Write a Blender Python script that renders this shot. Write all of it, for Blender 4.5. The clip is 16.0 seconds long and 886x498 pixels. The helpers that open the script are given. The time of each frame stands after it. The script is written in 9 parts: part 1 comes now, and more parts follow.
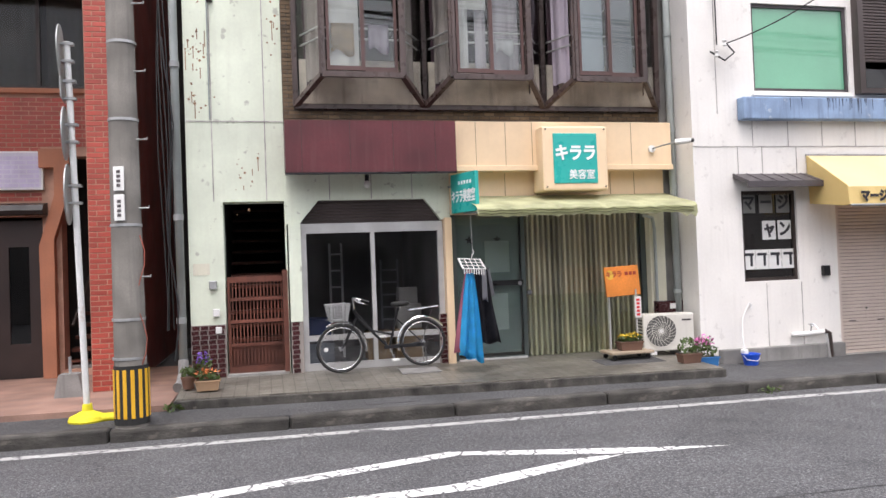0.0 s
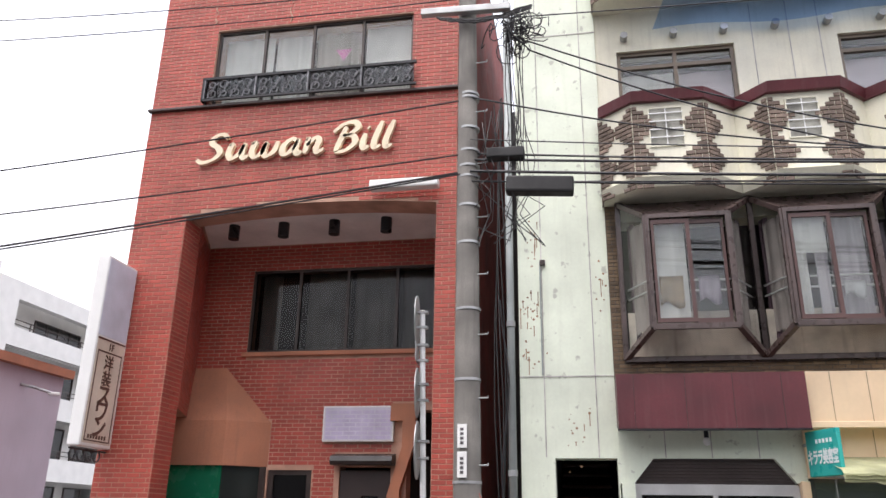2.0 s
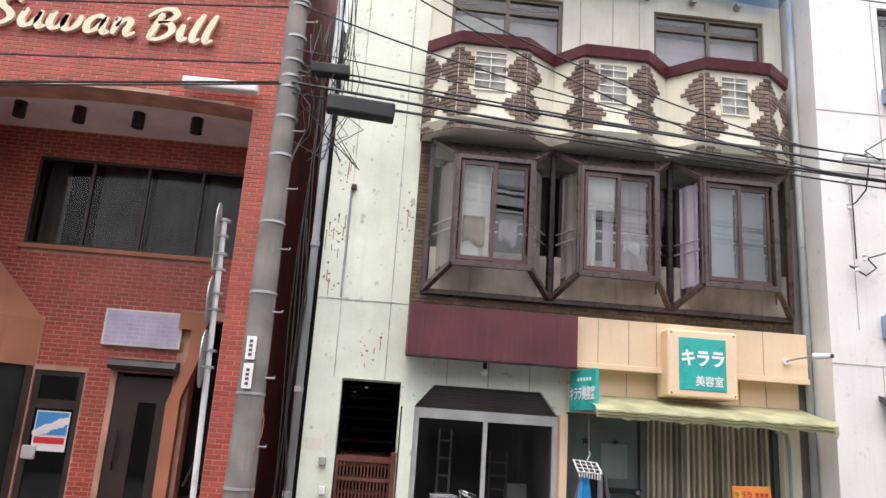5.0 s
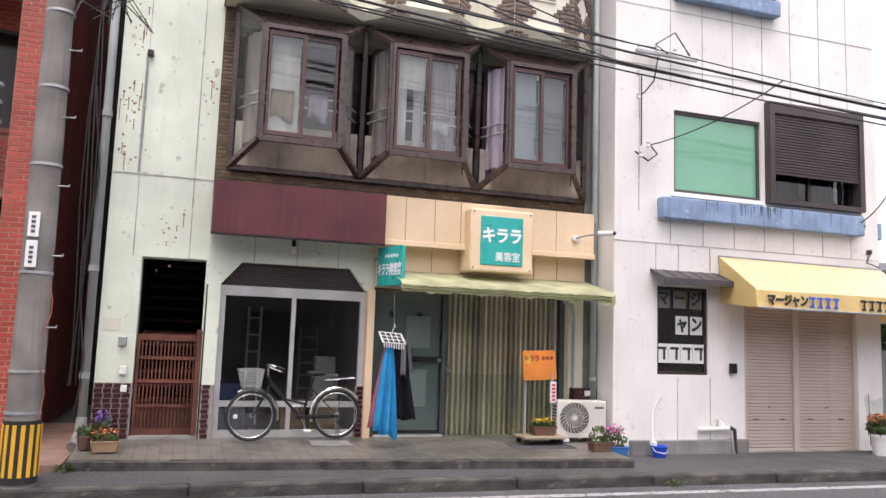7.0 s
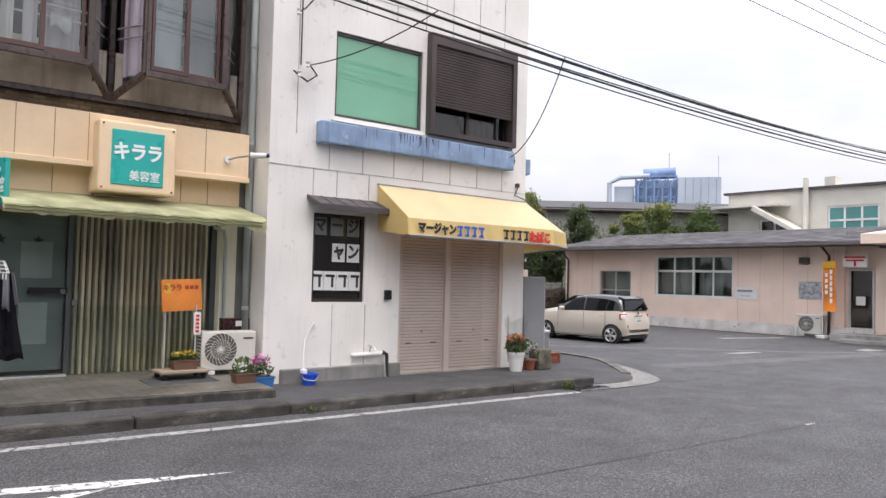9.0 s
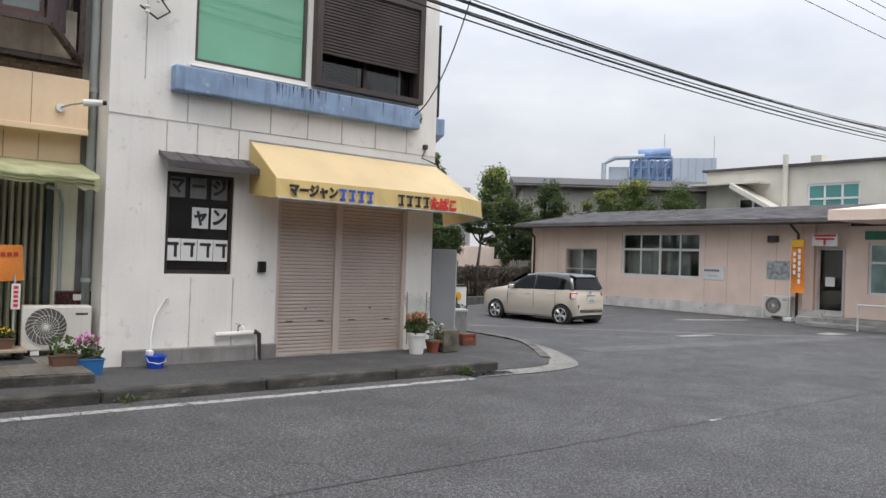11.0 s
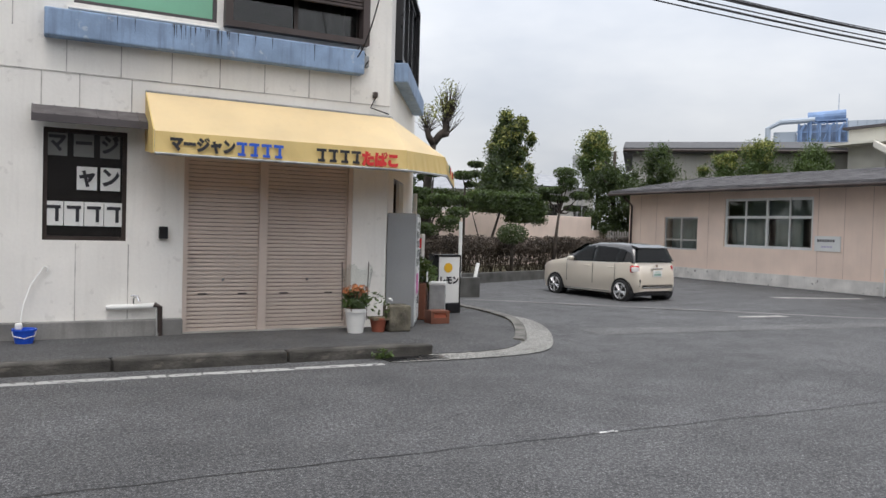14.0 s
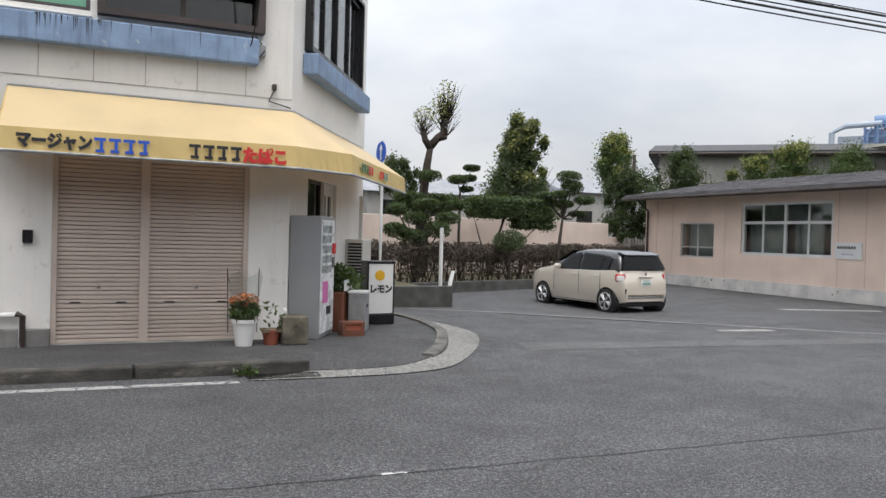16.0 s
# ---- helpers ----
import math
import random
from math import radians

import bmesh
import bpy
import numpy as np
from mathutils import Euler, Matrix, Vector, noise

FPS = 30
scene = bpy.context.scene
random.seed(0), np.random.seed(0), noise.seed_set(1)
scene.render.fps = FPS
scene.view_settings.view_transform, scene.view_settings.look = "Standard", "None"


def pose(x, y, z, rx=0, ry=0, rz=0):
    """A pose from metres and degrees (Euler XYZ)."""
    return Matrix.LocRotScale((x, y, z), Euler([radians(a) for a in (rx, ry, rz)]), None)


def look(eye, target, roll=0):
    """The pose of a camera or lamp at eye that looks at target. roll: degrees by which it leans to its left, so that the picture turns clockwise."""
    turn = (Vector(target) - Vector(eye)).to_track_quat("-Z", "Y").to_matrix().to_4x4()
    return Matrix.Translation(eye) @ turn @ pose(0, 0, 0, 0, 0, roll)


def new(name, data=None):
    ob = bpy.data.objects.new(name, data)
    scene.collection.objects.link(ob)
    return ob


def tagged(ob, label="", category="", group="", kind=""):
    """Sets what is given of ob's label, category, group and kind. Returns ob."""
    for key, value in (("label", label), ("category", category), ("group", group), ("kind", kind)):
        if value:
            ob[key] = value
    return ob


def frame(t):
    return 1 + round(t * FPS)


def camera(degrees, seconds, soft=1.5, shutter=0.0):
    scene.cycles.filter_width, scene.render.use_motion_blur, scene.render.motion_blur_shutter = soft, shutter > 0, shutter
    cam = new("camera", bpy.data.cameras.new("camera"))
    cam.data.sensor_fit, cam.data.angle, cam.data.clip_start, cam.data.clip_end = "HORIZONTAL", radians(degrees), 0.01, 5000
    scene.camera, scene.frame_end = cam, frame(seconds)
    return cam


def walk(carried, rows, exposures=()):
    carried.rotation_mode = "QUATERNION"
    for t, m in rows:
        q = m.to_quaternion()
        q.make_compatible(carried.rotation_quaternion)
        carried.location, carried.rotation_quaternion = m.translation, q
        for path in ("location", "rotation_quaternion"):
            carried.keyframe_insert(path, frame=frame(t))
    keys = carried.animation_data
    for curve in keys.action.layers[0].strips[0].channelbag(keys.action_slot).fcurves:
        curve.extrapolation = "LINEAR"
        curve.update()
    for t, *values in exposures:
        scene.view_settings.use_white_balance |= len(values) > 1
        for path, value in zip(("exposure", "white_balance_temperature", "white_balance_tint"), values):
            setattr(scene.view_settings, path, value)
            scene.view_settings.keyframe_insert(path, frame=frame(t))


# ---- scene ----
cam = camera(59.9, 16.0)
METRES, EYE, TILT, LEAN, TURN = 10.03, 1.745, 0.0, 0.0, -12.9
ROWS = [
    (0.0, 0.0, 0.0, 0.0, 0.05, 1.28, 2.11),
    (0.5, -0.0027, -0.0003, 0.0019, 5.25, 3.03, 3.62),
    (1.0, -0.0095, 0.001, 0.0072, 13.26, 8.49, 2.76),
    (1.5, -0.0148, -0.0029, 0.0143, 20.12, 15.71, 0.85),
    (2.0, -0.0161, -0.002, 0.0147, 23.04, 19.56, -0.9),
    (2.5, -0.0167, -0.0013, 0.0154, 23.84, 21.43, -1.03),
    (3.0, -0.0173, -0.0028, 0.0148, 21.81, 22.63, -1.23),
    (5.5, -0.0073, -0.0009, 0.0058, 4.05, 11.01, -3.59),
    (6.0, -0.004, 0.0012, 0.0048, 0.87, 7.53, -2.81),
    (6.5, 0.0002, -0.0006, 0.0039, -1.37, 6.82, -2.33),
    (7.0, 0.0044, -0.0054, 0.0029, -5.6, 6.66, -1.97),
    (7.5, 0.0144, -0.0032, 0.0026, -12.2, 5.78, -1.2),
    (8.0, 0.0384, 0.0094, -0.0007, -19.34, 4.91, -2.3),
    (8.5, 0.0733, 0.0136, -0.0027, -24.1, 4.03, -1.91),
    (9.0, 0.1183, 0.0193, -0.0003, -26.04, 2.24, -1.43),
    (11.5, 0.3946, 0.0945, -0.009, -26.29, 0.72, -2.03),
    (12.0, 0.4556, 0.1068, -0.0085, -26.32, 0.75, -2.3),
    (12.5, 0.5147, 0.1206, -0.0109, -22.33, 1.14, -1.63),
    (13.0, 0.5734, 0.126, -0.0118, -18.19, -0.1, -1.96),
    (13.5, 0.6303, 0.1289, -0.0125, -14.35, -1.39, -2.36),
    (14.0, 0.6898, 0.138, -0.0131, -14.61, -1.51, -1.63),
    (14.5, 0.7464, 0.1431, -0.0119, -13.51, -1.35, -1.39),
    (15.0, 0.8024, 0.1599, -0.0117, -13.66, -1.24, -1.45),
    (15.5, 0.8604, 0.1723, -0.0112, -12.27, -0.33, -0.53),
    (16.0, 0.9158, 0.1935, -0.014, -10.33, -0.99, -1.58),
]
EXPOSURES = [(0.0, 0.76, 6550, 17), (1.0, 0.85, 6550, 17), (2.0, 0.64, 6550, 17), (3.0, 0.56, 6550, 17), (5.3, 0.68, 6600, 19), (6.0, 0.70, 6600, 20), (7.5, 0.60, 6600, 21), (8.0, 0.57, 6575, 19), (8.5, 0.46, 6550, 17), (9.2, 0.34, 6540, 16), (11.5, 0.02, 6500, 11), (16.0, 0.04, 6500, 11)]
walk(cam, [(t, pose(0, 0, EYE, TILT, LEAN, TURN) @ pose(METRES * x, METRES * y, METRES * z, 90 + pitch, roll, yaw)) for t, x, y, z, yaw, pitch, roll in ROWS], EXPOSURES)

# ---- light ----
world = bpy.data.worlds.new("overcast")
scene.world = world
world.use_nodes = True
wn, wl = world.node_tree.nodes, world.node_tree.links
wbg = wn["Background"]
sky = wn.new("ShaderNodeTexSky")
sky.sky_type, sky.sun_disc = "NISHITA", False
sky.sun_elevation, sky.sun_rotation = radians(52), radians(200)
sky.air_density, sky.dust_density, sky.ozone_density = 1.5, 4.0, 1.0
skys = wn.new("ShaderNodeVectorMath"); skys.operation = "SCALE"; skys.inputs["Scale"].default_value = 0.1
wl.new(sky.outputs[0], skys.inputs[0])
wtc = wn.new("ShaderNodeTexCoord")
wmap = wn.new("ShaderNodeMapping"); wmap.inputs["Scale"].default_value = (1.2, 1.2, 3.0)
wl.new(wtc.outputs["Generated"], wmap.inputs[0])
wnoise = wn.new("ShaderNodeTexNoise"); wnoise.inputs["Scale"].default_value = 2.2; wnoise.inputs["Detail"].default_value = 5
wl.new(wmap.outputs[0], wnoise.inputs[0])
wramp = wn.new("ShaderNodeValToRGB")
wramp.color_ramp.elements[0].position, wramp.color_ramp.elements[0].color = 0.3, (0.62, 0.66, 0.73, 1)
wramp.color_ramp.elements[1].position, wramp.color_ramp.elements[1].color = 0.75, (0.98, 0.99, 1.0, 1)
wl.new(wnoise.outputs[0], wramp.inputs[0])
wmix = wn.new("ShaderNodeMix"); wmix.data_type = "RGBA"; wmix.inputs[0].default_value = 0.85
wl.new(skys.outputs[0], wmix.inputs[6]); wl.new(wramp.outputs[0], wmix.inputs[7])
wl.new(wmix.outputs[2], wbg.inputs[0])
wsep = wn.new("ShaderNodeSeparateXYZ"); wl.new(wtc.outputs["Generated"], wsep.inputs[0])
wrng = wn.new("ShaderNodeMapRange"); wl.new(wsep.outputs["Z"], wrng.inputs[0])
for wk, wv in ((1, 0.1), (2, 1.0), (3, 0.95), (4, 2.7)): wrng.inputs[wk].default_value = wv
wl.new(wrng.outputs[0], wbg.inputs[1])

sun = new("sun", bpy.data.lights.new("sun", "SUN"))
sun.data.energy, sun.data.angle, sun.data.color = 1.4, radians(25), (1.0, 0.97, 0.93)
sun.matrix_basis = look((0, 0, 30), (4.0, 11.0, 0))

# ---- materials ----
MATS = {}


def mat(name, col, rough=0.7, metal=0.0, var=0.12, scale=1.5, fine=40.0, bump=0.15, streak=0.0, streak_col=(0.1, 0.09, 0.08), speck=0.0, speck_col=(0.25, 0.12, 0.06), island=0.0, objr=0.0, spec=0.5, coat=0.0):
    """A painted or mineral surface: base colour varied at two scales, optional run marks, specks and relief."""
    m = bpy.data.materials.new(name)
    m.use_nodes = True
    n, l = m.node_tree.nodes, m.node_tree.links
    b = n["Principled BSDF"]
    b.inputs["Roughness"].default_value, b.inputs["Metallic"].default_value = rough, metal
    b.inputs["Specular IOR Level"].default_value = spec
    b.inputs["Coat Weight"].default_value = coat
    tc = n.new("ShaderNodeTexCoord")

    def noise_of(s, detail=4, mp=None):
        t = n.new("ShaderNodeTexNoise")
        t.inputs["Scale"].default_value, t.inputs["Detail"].default_value = s, detail
        if mp:
            q = n.new("ShaderNodeMapping"); q.inputs["Scale"].default_value = mp
            l.new(tc.outputs["Object"], q.inputs[0]); l.new(q.outputs[0], t.inputs[0])
        else:
            l.new(tc.outputs["Object"], t.inputs[0])
        return t.outputs[0]

    def mixc(fac, a, c, mode="MIX"):
        x = n.new("ShaderNodeMix"); x.data_type, x.blend_type = "RGBA", mode
        if isinstance(fac, float): x.inputs[0].default_value = fac
        else: l.new(fac, x.inputs[0])
        for k, v in ((6, a), (7, c)):
            if isinstance(v, tuple): x.inputs[k].default_value = (*v[:3], 1)
            else: l.new(v, x.inputs[k])
        return x.outputs[2]

    def rng(v, a, c, lo, hi):
        r = n.new("ShaderNodeMapRange")
        l.new(v, r.inputs[0])
        for k, q in zip((1, 2, 3, 4), (a, c, lo, hi)): r.inputs[k].default_value = q
        return r.outputs[0]

    dark = tuple(c * (1 - 2.2 * var) for c in col)
    light = tuple(min(1, c * (1 + var)) for c in col)
    c = mixc(rng(noise_of(scale, 6), 0.3, 0.7, 0, 1), dark, light)
    c = mixc(rng(noise_of(fine, 3), 0.35, 0.65, 0, var * 1.2), c, tuple(q * 0.55 for q in col))
    if streak:
        c = mixc(rng(noise_of(3.0, 5, (5, 5, 0.35)), 0.52, 0.8, 0, streak), c, streak_col)
    if speck:
        c = mixc(rng(noise_of(7.0, 6), 0.64, 0.70, 0, speck), c, speck_col)
    if island or objr:
        if island:
            r = n.new("ShaderNodeNewGeometry").outputs["Random Per Island"]
        else:
            r = n.new("ShaderNodeObjectInfo").outputs["Random"]
        hsv = n.new("ShaderNodeHueSaturation")
        l.new(rng(r, 0, 1, 1 - (island or objr), 1 + (island or objr) * 0.7), hsv.inputs["Value"])
        l.new(c, hsv.inputs["Color"])
        c = hsv.outputs[0]
    l.new(c, b.inputs["Base Color"])
    if var:
        l.new(rng(noise_of(scale * 4, 4), 0.3, 0.7, max(0.03, rough - 0.12), min(1, rough + 0.1)), b.inputs["Roughness"])
    if bump:
        bp = n.new("ShaderNodeBump"); bp.inputs["Strength"].default_value = bump; bp.inputs["Distance"].default_value = 0.01
        l.new(noise_of(fine, 5), bp.inputs["Height"]); l.new(bp.outputs[0], b.inputs["Normal"])
    MATS[name] = m
    return m


def glass(name, tint=(0.75, 0.8, 0.8), ior=1.5, rough=0.0):
    m = bpy.data.materials.new(name); m.use_nodes = True
    n, l = m.node_tree.nodes, m.node_tree.links
    out = n["Material Output"]
    n.remove(n["Principled BSDF"])
    tr = n.new("ShaderNodeBsdfTransparent"); tr.inputs[0].default_value = (*tint, 1)
    gl = n.new("ShaderNodeBsdfGlossy"); gl.inputs["Roughness"].default_value = rough
    lw = n.new("ShaderNodeLayerWeight"); lw.inputs["Blend"].default_value = 0.5
    pw = n.new("ShaderNodeMath"); pw.operation = "POWER"; pw.inputs[1].default_value = 4.0; l.new(lw.outputs["Facing"], pw.inputs[0])
    fr = n.new("ShaderNodeMapRange"); fr.inputs[3].default_value, fr.inputs[4].default_value = ((ior - 1) / (ior + 1)) ** 2 * 1.3, 0.9
    l.new(pw.outputs[0], fr.inputs[0])
    mx = n.new("ShaderNodeMixShader")
    nz = n.new("ShaderNodeTexNoise"); nz.inputs["Scale"].default_value = 1.3
    tc = n.new("ShaderNodeTexCoord"); l.new(tc.outputs["Object"], nz.inputs[0])
    bp = n.new("ShaderNodeBump"); bp.inputs["Strength"].default_value = 0.04; l.new(nz.outputs[0], bp.inputs["Height"])
    l.new(bp.outputs[0], gl.inputs["Normal"])
    l.new(fr.outputs[0], mx.inputs[0]); l.new(tr.outputs[0], mx.inputs[1]); l.new(gl.outputs[0], mx.inputs[2])
    l.new(mx.outputs[0], out.inputs[0])
    MATS[name] = m
    return m


def asphalt(name, base, wear):
    """Bitumen with stone grain, broad worn patches and fine cracks."""
    m = mat(name, base, 0.85, var=0.1, scale=0.5, fine=45, bump=0.6, speck=0.35, speck_col=(0.065, 0.065, 0.065))
    n, l = m.node_tree.nodes, m.node_tree.links
    b = n["Principled BSDF"]
    tc = n.new("ShaderNodeTexCoord")
    vo = n.new("ShaderNodeTexVoronoi"); vo.inputs["Scale"].default_value = 75
    l.new(tc.outputs["Object"], vo.inputs[0])
    ramp = n.new("ShaderNodeValToRGB"); ramp.color_ramp.elements[0].position, ramp.color_ramp.elements[1].position = 0.0, 0.6
    ramp.color_ramp.elements[0].color, ramp.color_ramp.elements[1].color = (2.4, 2.4, 2.35, 1), (0.45, 0.45, 0.46, 1)
    l.new(vo.outputs["Distance"], ramp.inputs[0])
    mul = n.new("ShaderNodeMix"); mul.data_type, mul.blend_type = "RGBA", "MULTIPLY"; mul.inputs[0].default_value = wear
    src = b.inputs["Base Color"].links[0].from_socket
    l.new(src, mul.inputs[6]); l.new(ramp.outputs[0], mul.inputs[7])
    tone = mul.outputs[2]
    for sc, det, lo, hi, a_, z_ in ((30.0, 4, 0.6, 1.36, 0.36, 0.66), (1.6, 5, 0.86, 1.1, 0.35, 0.65), (48.0, 2, 0.95, 2.1, 0.61, 0.74)):
        mo = n.new("ShaderNodeTexNoise"); mo.inputs["Scale"].default_value, mo.inputs["Detail"].default_value = sc, det
        l.new(tc.outputs["Object"], mo.inputs[0])
        mm = n.new("ShaderNodeMapRange")
        for k_, v_ in ((1, a_), (2, z_), (3, lo), (4, hi)): mm.inputs[k_].default_value = v_
        l.new(mo.outputs[0], mm.inputs[0])
        sv = n.new("ShaderNodeVectorMath"); sv.operation = "SCALE"
        l.new(tone, sv.inputs[0]); l.new(mm.outputs[0], sv.inputs["Scale"])
        tone = sv.outputs[0]
    warp = n.new("ShaderNodeTexNoise"); warp.inputs["Scale"].default_value = 0.9; warp.inputs["Detail"].default_value = 6
    l.new(tc.outputs["Object"], warp.inputs[0])
    add = n.new("ShaderNodeVectorMath"); add.operation = "MULTIPLY_ADD"
    add.inputs[1].default_value = (0.9, 0.9, 0)
    l.new(warp.outputs["Color"], add.inputs[0]); l.new(tc.outputs["Object"], add.inputs[2])
    cr = n.new("ShaderNodeTexVoronoi"); cr.feature = "DISTANCE_TO_EDGE"; cr.inputs["Scale"].default_value = 0.42
    l.new(add.outputs[0], cr.inputs[0])
    mr = n.new("ShaderNodeMapRange"); mr.inputs[1].default_value, mr.inputs[2].default_value, mr.inputs[3].default_value, mr.inputs[4].default_value = 0.0, 0.006, 0.6, 0.0
    l.new(cr.outputs["Distance"], mr.inputs[0])
    gate = n.new("ShaderNodeTexNoise"); gate.inputs["Scale"].default_value = 0.35
    l.new(tc.outputs["Object"], gate.inputs[0])
    gr = n.new("ShaderNodeMapRange"); gr.inputs[1].default_value, gr.inputs[2].default_value = 0.45, 0.6
    l.new(gate.outputs[0], gr.inputs[0])
    gm = n.new("ShaderNodeMath"); gm.operation = "MULTIPLY"; l.new(mr.outputs[0], gm.inputs[0]); l.new(gr.outputs[0], gm.inputs[1])
    ck = n.new("ShaderNodeMix"); ck.data_type = "RGBA"; ck.inputs[7].default_value = (0.02, 0.02, 0.02, 1)
    l.new(gm.outputs[0], ck.inputs[0]); l.new(tone, ck.inputs[6])
    l.new(ck.outputs[2], b.inputs["Base Color"])
    return m


ROAD = asphalt("road_asphalt", (0.102, 0.102, 0.105), 0.9)
WALKWAY = asphalt("walkway_asphalt", (0.075, 0.075, 0.077), 0.6)
KERB = mat("kerb_concrete", (0.075, 0.07, 0.062), 0.95, var=0.42, scale=5, fine=38, bump=1.0, speck=0.4, speck_col=(0.2, 0.18, 0.15), streak=0.7, streak_col=(0.05, 0.05, 0.04), objr=0.2)
GUTTER = mat("gutter_concrete", (0.36, 0.35, 0.33), 0.9, var=0.22, scale=2.5, fine=70, bump=0.5)
APRON = mat("apron_concrete", (0.185, 0.172, 0.145), 0.45, var=0.25, scale=1.2, fine=30, bump=0.2, speck=0.4, speck_col=(0.09, 0.09, 0.08))
def tile_lines(m, size, depth):
    """Thin darker joints of small square paving tiles."""
    n, l = m.node_tree.nodes, m.node_tree.links
    b = n["Principled BSDF"]
    tc = n.new("ShaderNodeTexCoord")
    br = n.new("ShaderNodeTexBrick")
    br.offset = 0.0
    br.inputs["Scale"].default_value, br.inputs["Mortar Size"].default_value = 1.0, 0.006
    br.inputs["Brick Width"].default_value = br.inputs["Row Height"].default_value = size
    br.inputs["Color1"].default_value, br.inputs["Color2"].default_value, br.inputs["Mortar"].default_value = (1, 1, 1, 1), (0.86, 0.86, 0.86, 1), (depth, depth, depth, 1)
    l.new(tc.outputs["Object"], br.inputs[0])
    mx = n.new("ShaderNodeMix"); mx.data_type, mx.blend_type = "RGBA", "MULTIPLY"; mx.inputs[0].default_value = 1.0
    l.new(b.inputs["Base Color"].links[0].from_socket, mx.inputs[6]); l.new(br.outputs[0], mx.inputs[7])
    l.new(mx.outputs[2], b.inputs["Base Color"])


tile_lines(APRON, 0.15, 0.45)
PINKFLOOR = mat("pink_paving", (0.36, 0.22, 0.17), 0.8, var=0.2, scale=2, objr=0.15)
def worn_paint(name, col):
    """Road paint that has worn off in specks and cracked."""
    m = mat(name, col, 0.75, var=0.1, scale=3, fine=50, bump=0.3, speck=0.35, speck_col=(0.2, 0.2, 0.2))
    n, l = m.node_tree.nodes, m.node_tree.links
    b = n["Principled BSDF"]
    tc = n.new("ShaderNodeTexCoord")
    warp = n.new("ShaderNodeTexNoise"); warp.inputs["Scale"].default_value = 3; l.new(tc.outputs["Object"], warp.inputs[0])
    add = n.new("ShaderNodeVectorMath"); add.operation = "MULTIPLY_ADD"; add.inputs[1].default_value = (0.4, 0.4, 0)
    l.new(warp.outputs["Color"], add.inputs[0]); l.new(tc.outputs["Object"], add.inputs[2])
    cr = n.new("ShaderNodeTexVoronoi"); cr.feature = "DISTANCE_TO_EDGE"; cr.inputs["Scale"].default_value = 2.6
    l.new(add.outputs[0], cr.inputs[0])
    mr = n.new("ShaderNodeMapRange"); mr.inputs[1].default_value, mr.inputs[2].default_value, mr.inputs[3].default_value, mr.inputs[4].default_value = 0.012, 0.03, 1.0, 0.0
    l.new(cr.outputs["Distance"], mr.inputs[0])
    wn2 = n.new("ShaderNodeTexNoise"); wn2.inputs["Scale"].default_value = 14; wn2.inputs["Detail"].default_value = 8; l.new(tc.outputs["Object"], wn2.inputs[0])
    wr = n.new("ShaderNodeMapRange"); wr.inputs[1].default_value, wr.inputs[2].default_value = 0.57, 0.63; l.new(wn2.outputs[0], wr.inputs[0])
    mxm = n.new("ShaderNodeMath"); mxm.operation = "MAXIMUM"; l.new(mr.outputs[0], mxm.inputs[0]); l.new(wr.outputs[0], mxm.inputs[1])
    ck = n.new("ShaderNodeMix"); ck.data_type = "RGBA"; ck.inputs[7].default_value = (0.1, 0.1, 0.1, 1)
    src = b.inputs["Base Color"].links[0].from_socket
    l.new(mxm.outputs[0], ck.inputs[0]); l.new(src, ck.inputs[6]); l.new(ck.outputs[2], b.inputs["Base Color"])
    return m


LINE = worn_paint("road_paint", (0.66, 0.66, 0.64))
EDGELINE = worn_paint("edge_paint", (0.40, 0.40, 0.385))
SOIL = mat("soil", (0.16, 0.12, 0.08), 0.95, var=0.3, scale=4, bump=0.8)
BRICK = mat("red_brick", (0.40, 0.066, 0.044), 0.5, var=0.1, scale=2.0, fine=60, bump=0.25, streak=0.15, streak_col=(0.25, 0.07, 0.05), island=0.18)
BRICKP = mat("red_brick_piece", (0.40, 0.066, 0.044), 0.5, var=0.1, scale=2.0, fine=60, bump=0.25, streak=0.15, streak_col=(0.25, 0.07, 0.05), objr=0.18)
MORTAR = mat("red_mortar", (0.50, 0.30, 0.22), 0.9, var=0.15, scale=3, bump=0.4)
REDSTUCCO = mat("red_side_wall", (0.24, 0.042, 0.034), 0.85, var=0.2, scale=1, streak=0.5, streak_col=(0.12, 0.03, 0.03), bump=0.4)
TERRA = mat("terracotta_render", (0.45, 0.19, 0.11), 0.85, var=0.12, scale=1.2, streak=0.35, streak_col=(0.26, 0.13, 0.09), bump=0.4)
SOFFIT = mat("soffit_paint", (0.82, 0.80, 0.78), 0.8, var=0.08, streak=0.1)
MINT = mat("mint_paint", (0.74, 0.80, 0.66), 0.65, var=0.07, scale=1.2, fine=25, bump=0.12, streak=0.16, streak_col=(0.42, 0.42, 0.33), speck=0.6, speck_col=(0.33, 0.33, 0.28))
CREAMWALL = mat("cream_paint", (0.76, 0.74, 0.60), 0.7, var=0.08, scale=1.5, streak=0.25, streak_col=(0.4, 0.38, 0.3))
CREAM = mat("cream_metal_panel", (0.84, 0.64, 0.42), 0.42, var=0.05, scale=1.0, fine=15, bump=0.04, streak=0.1, streak_col=(0.5, 0.38, 0.25))
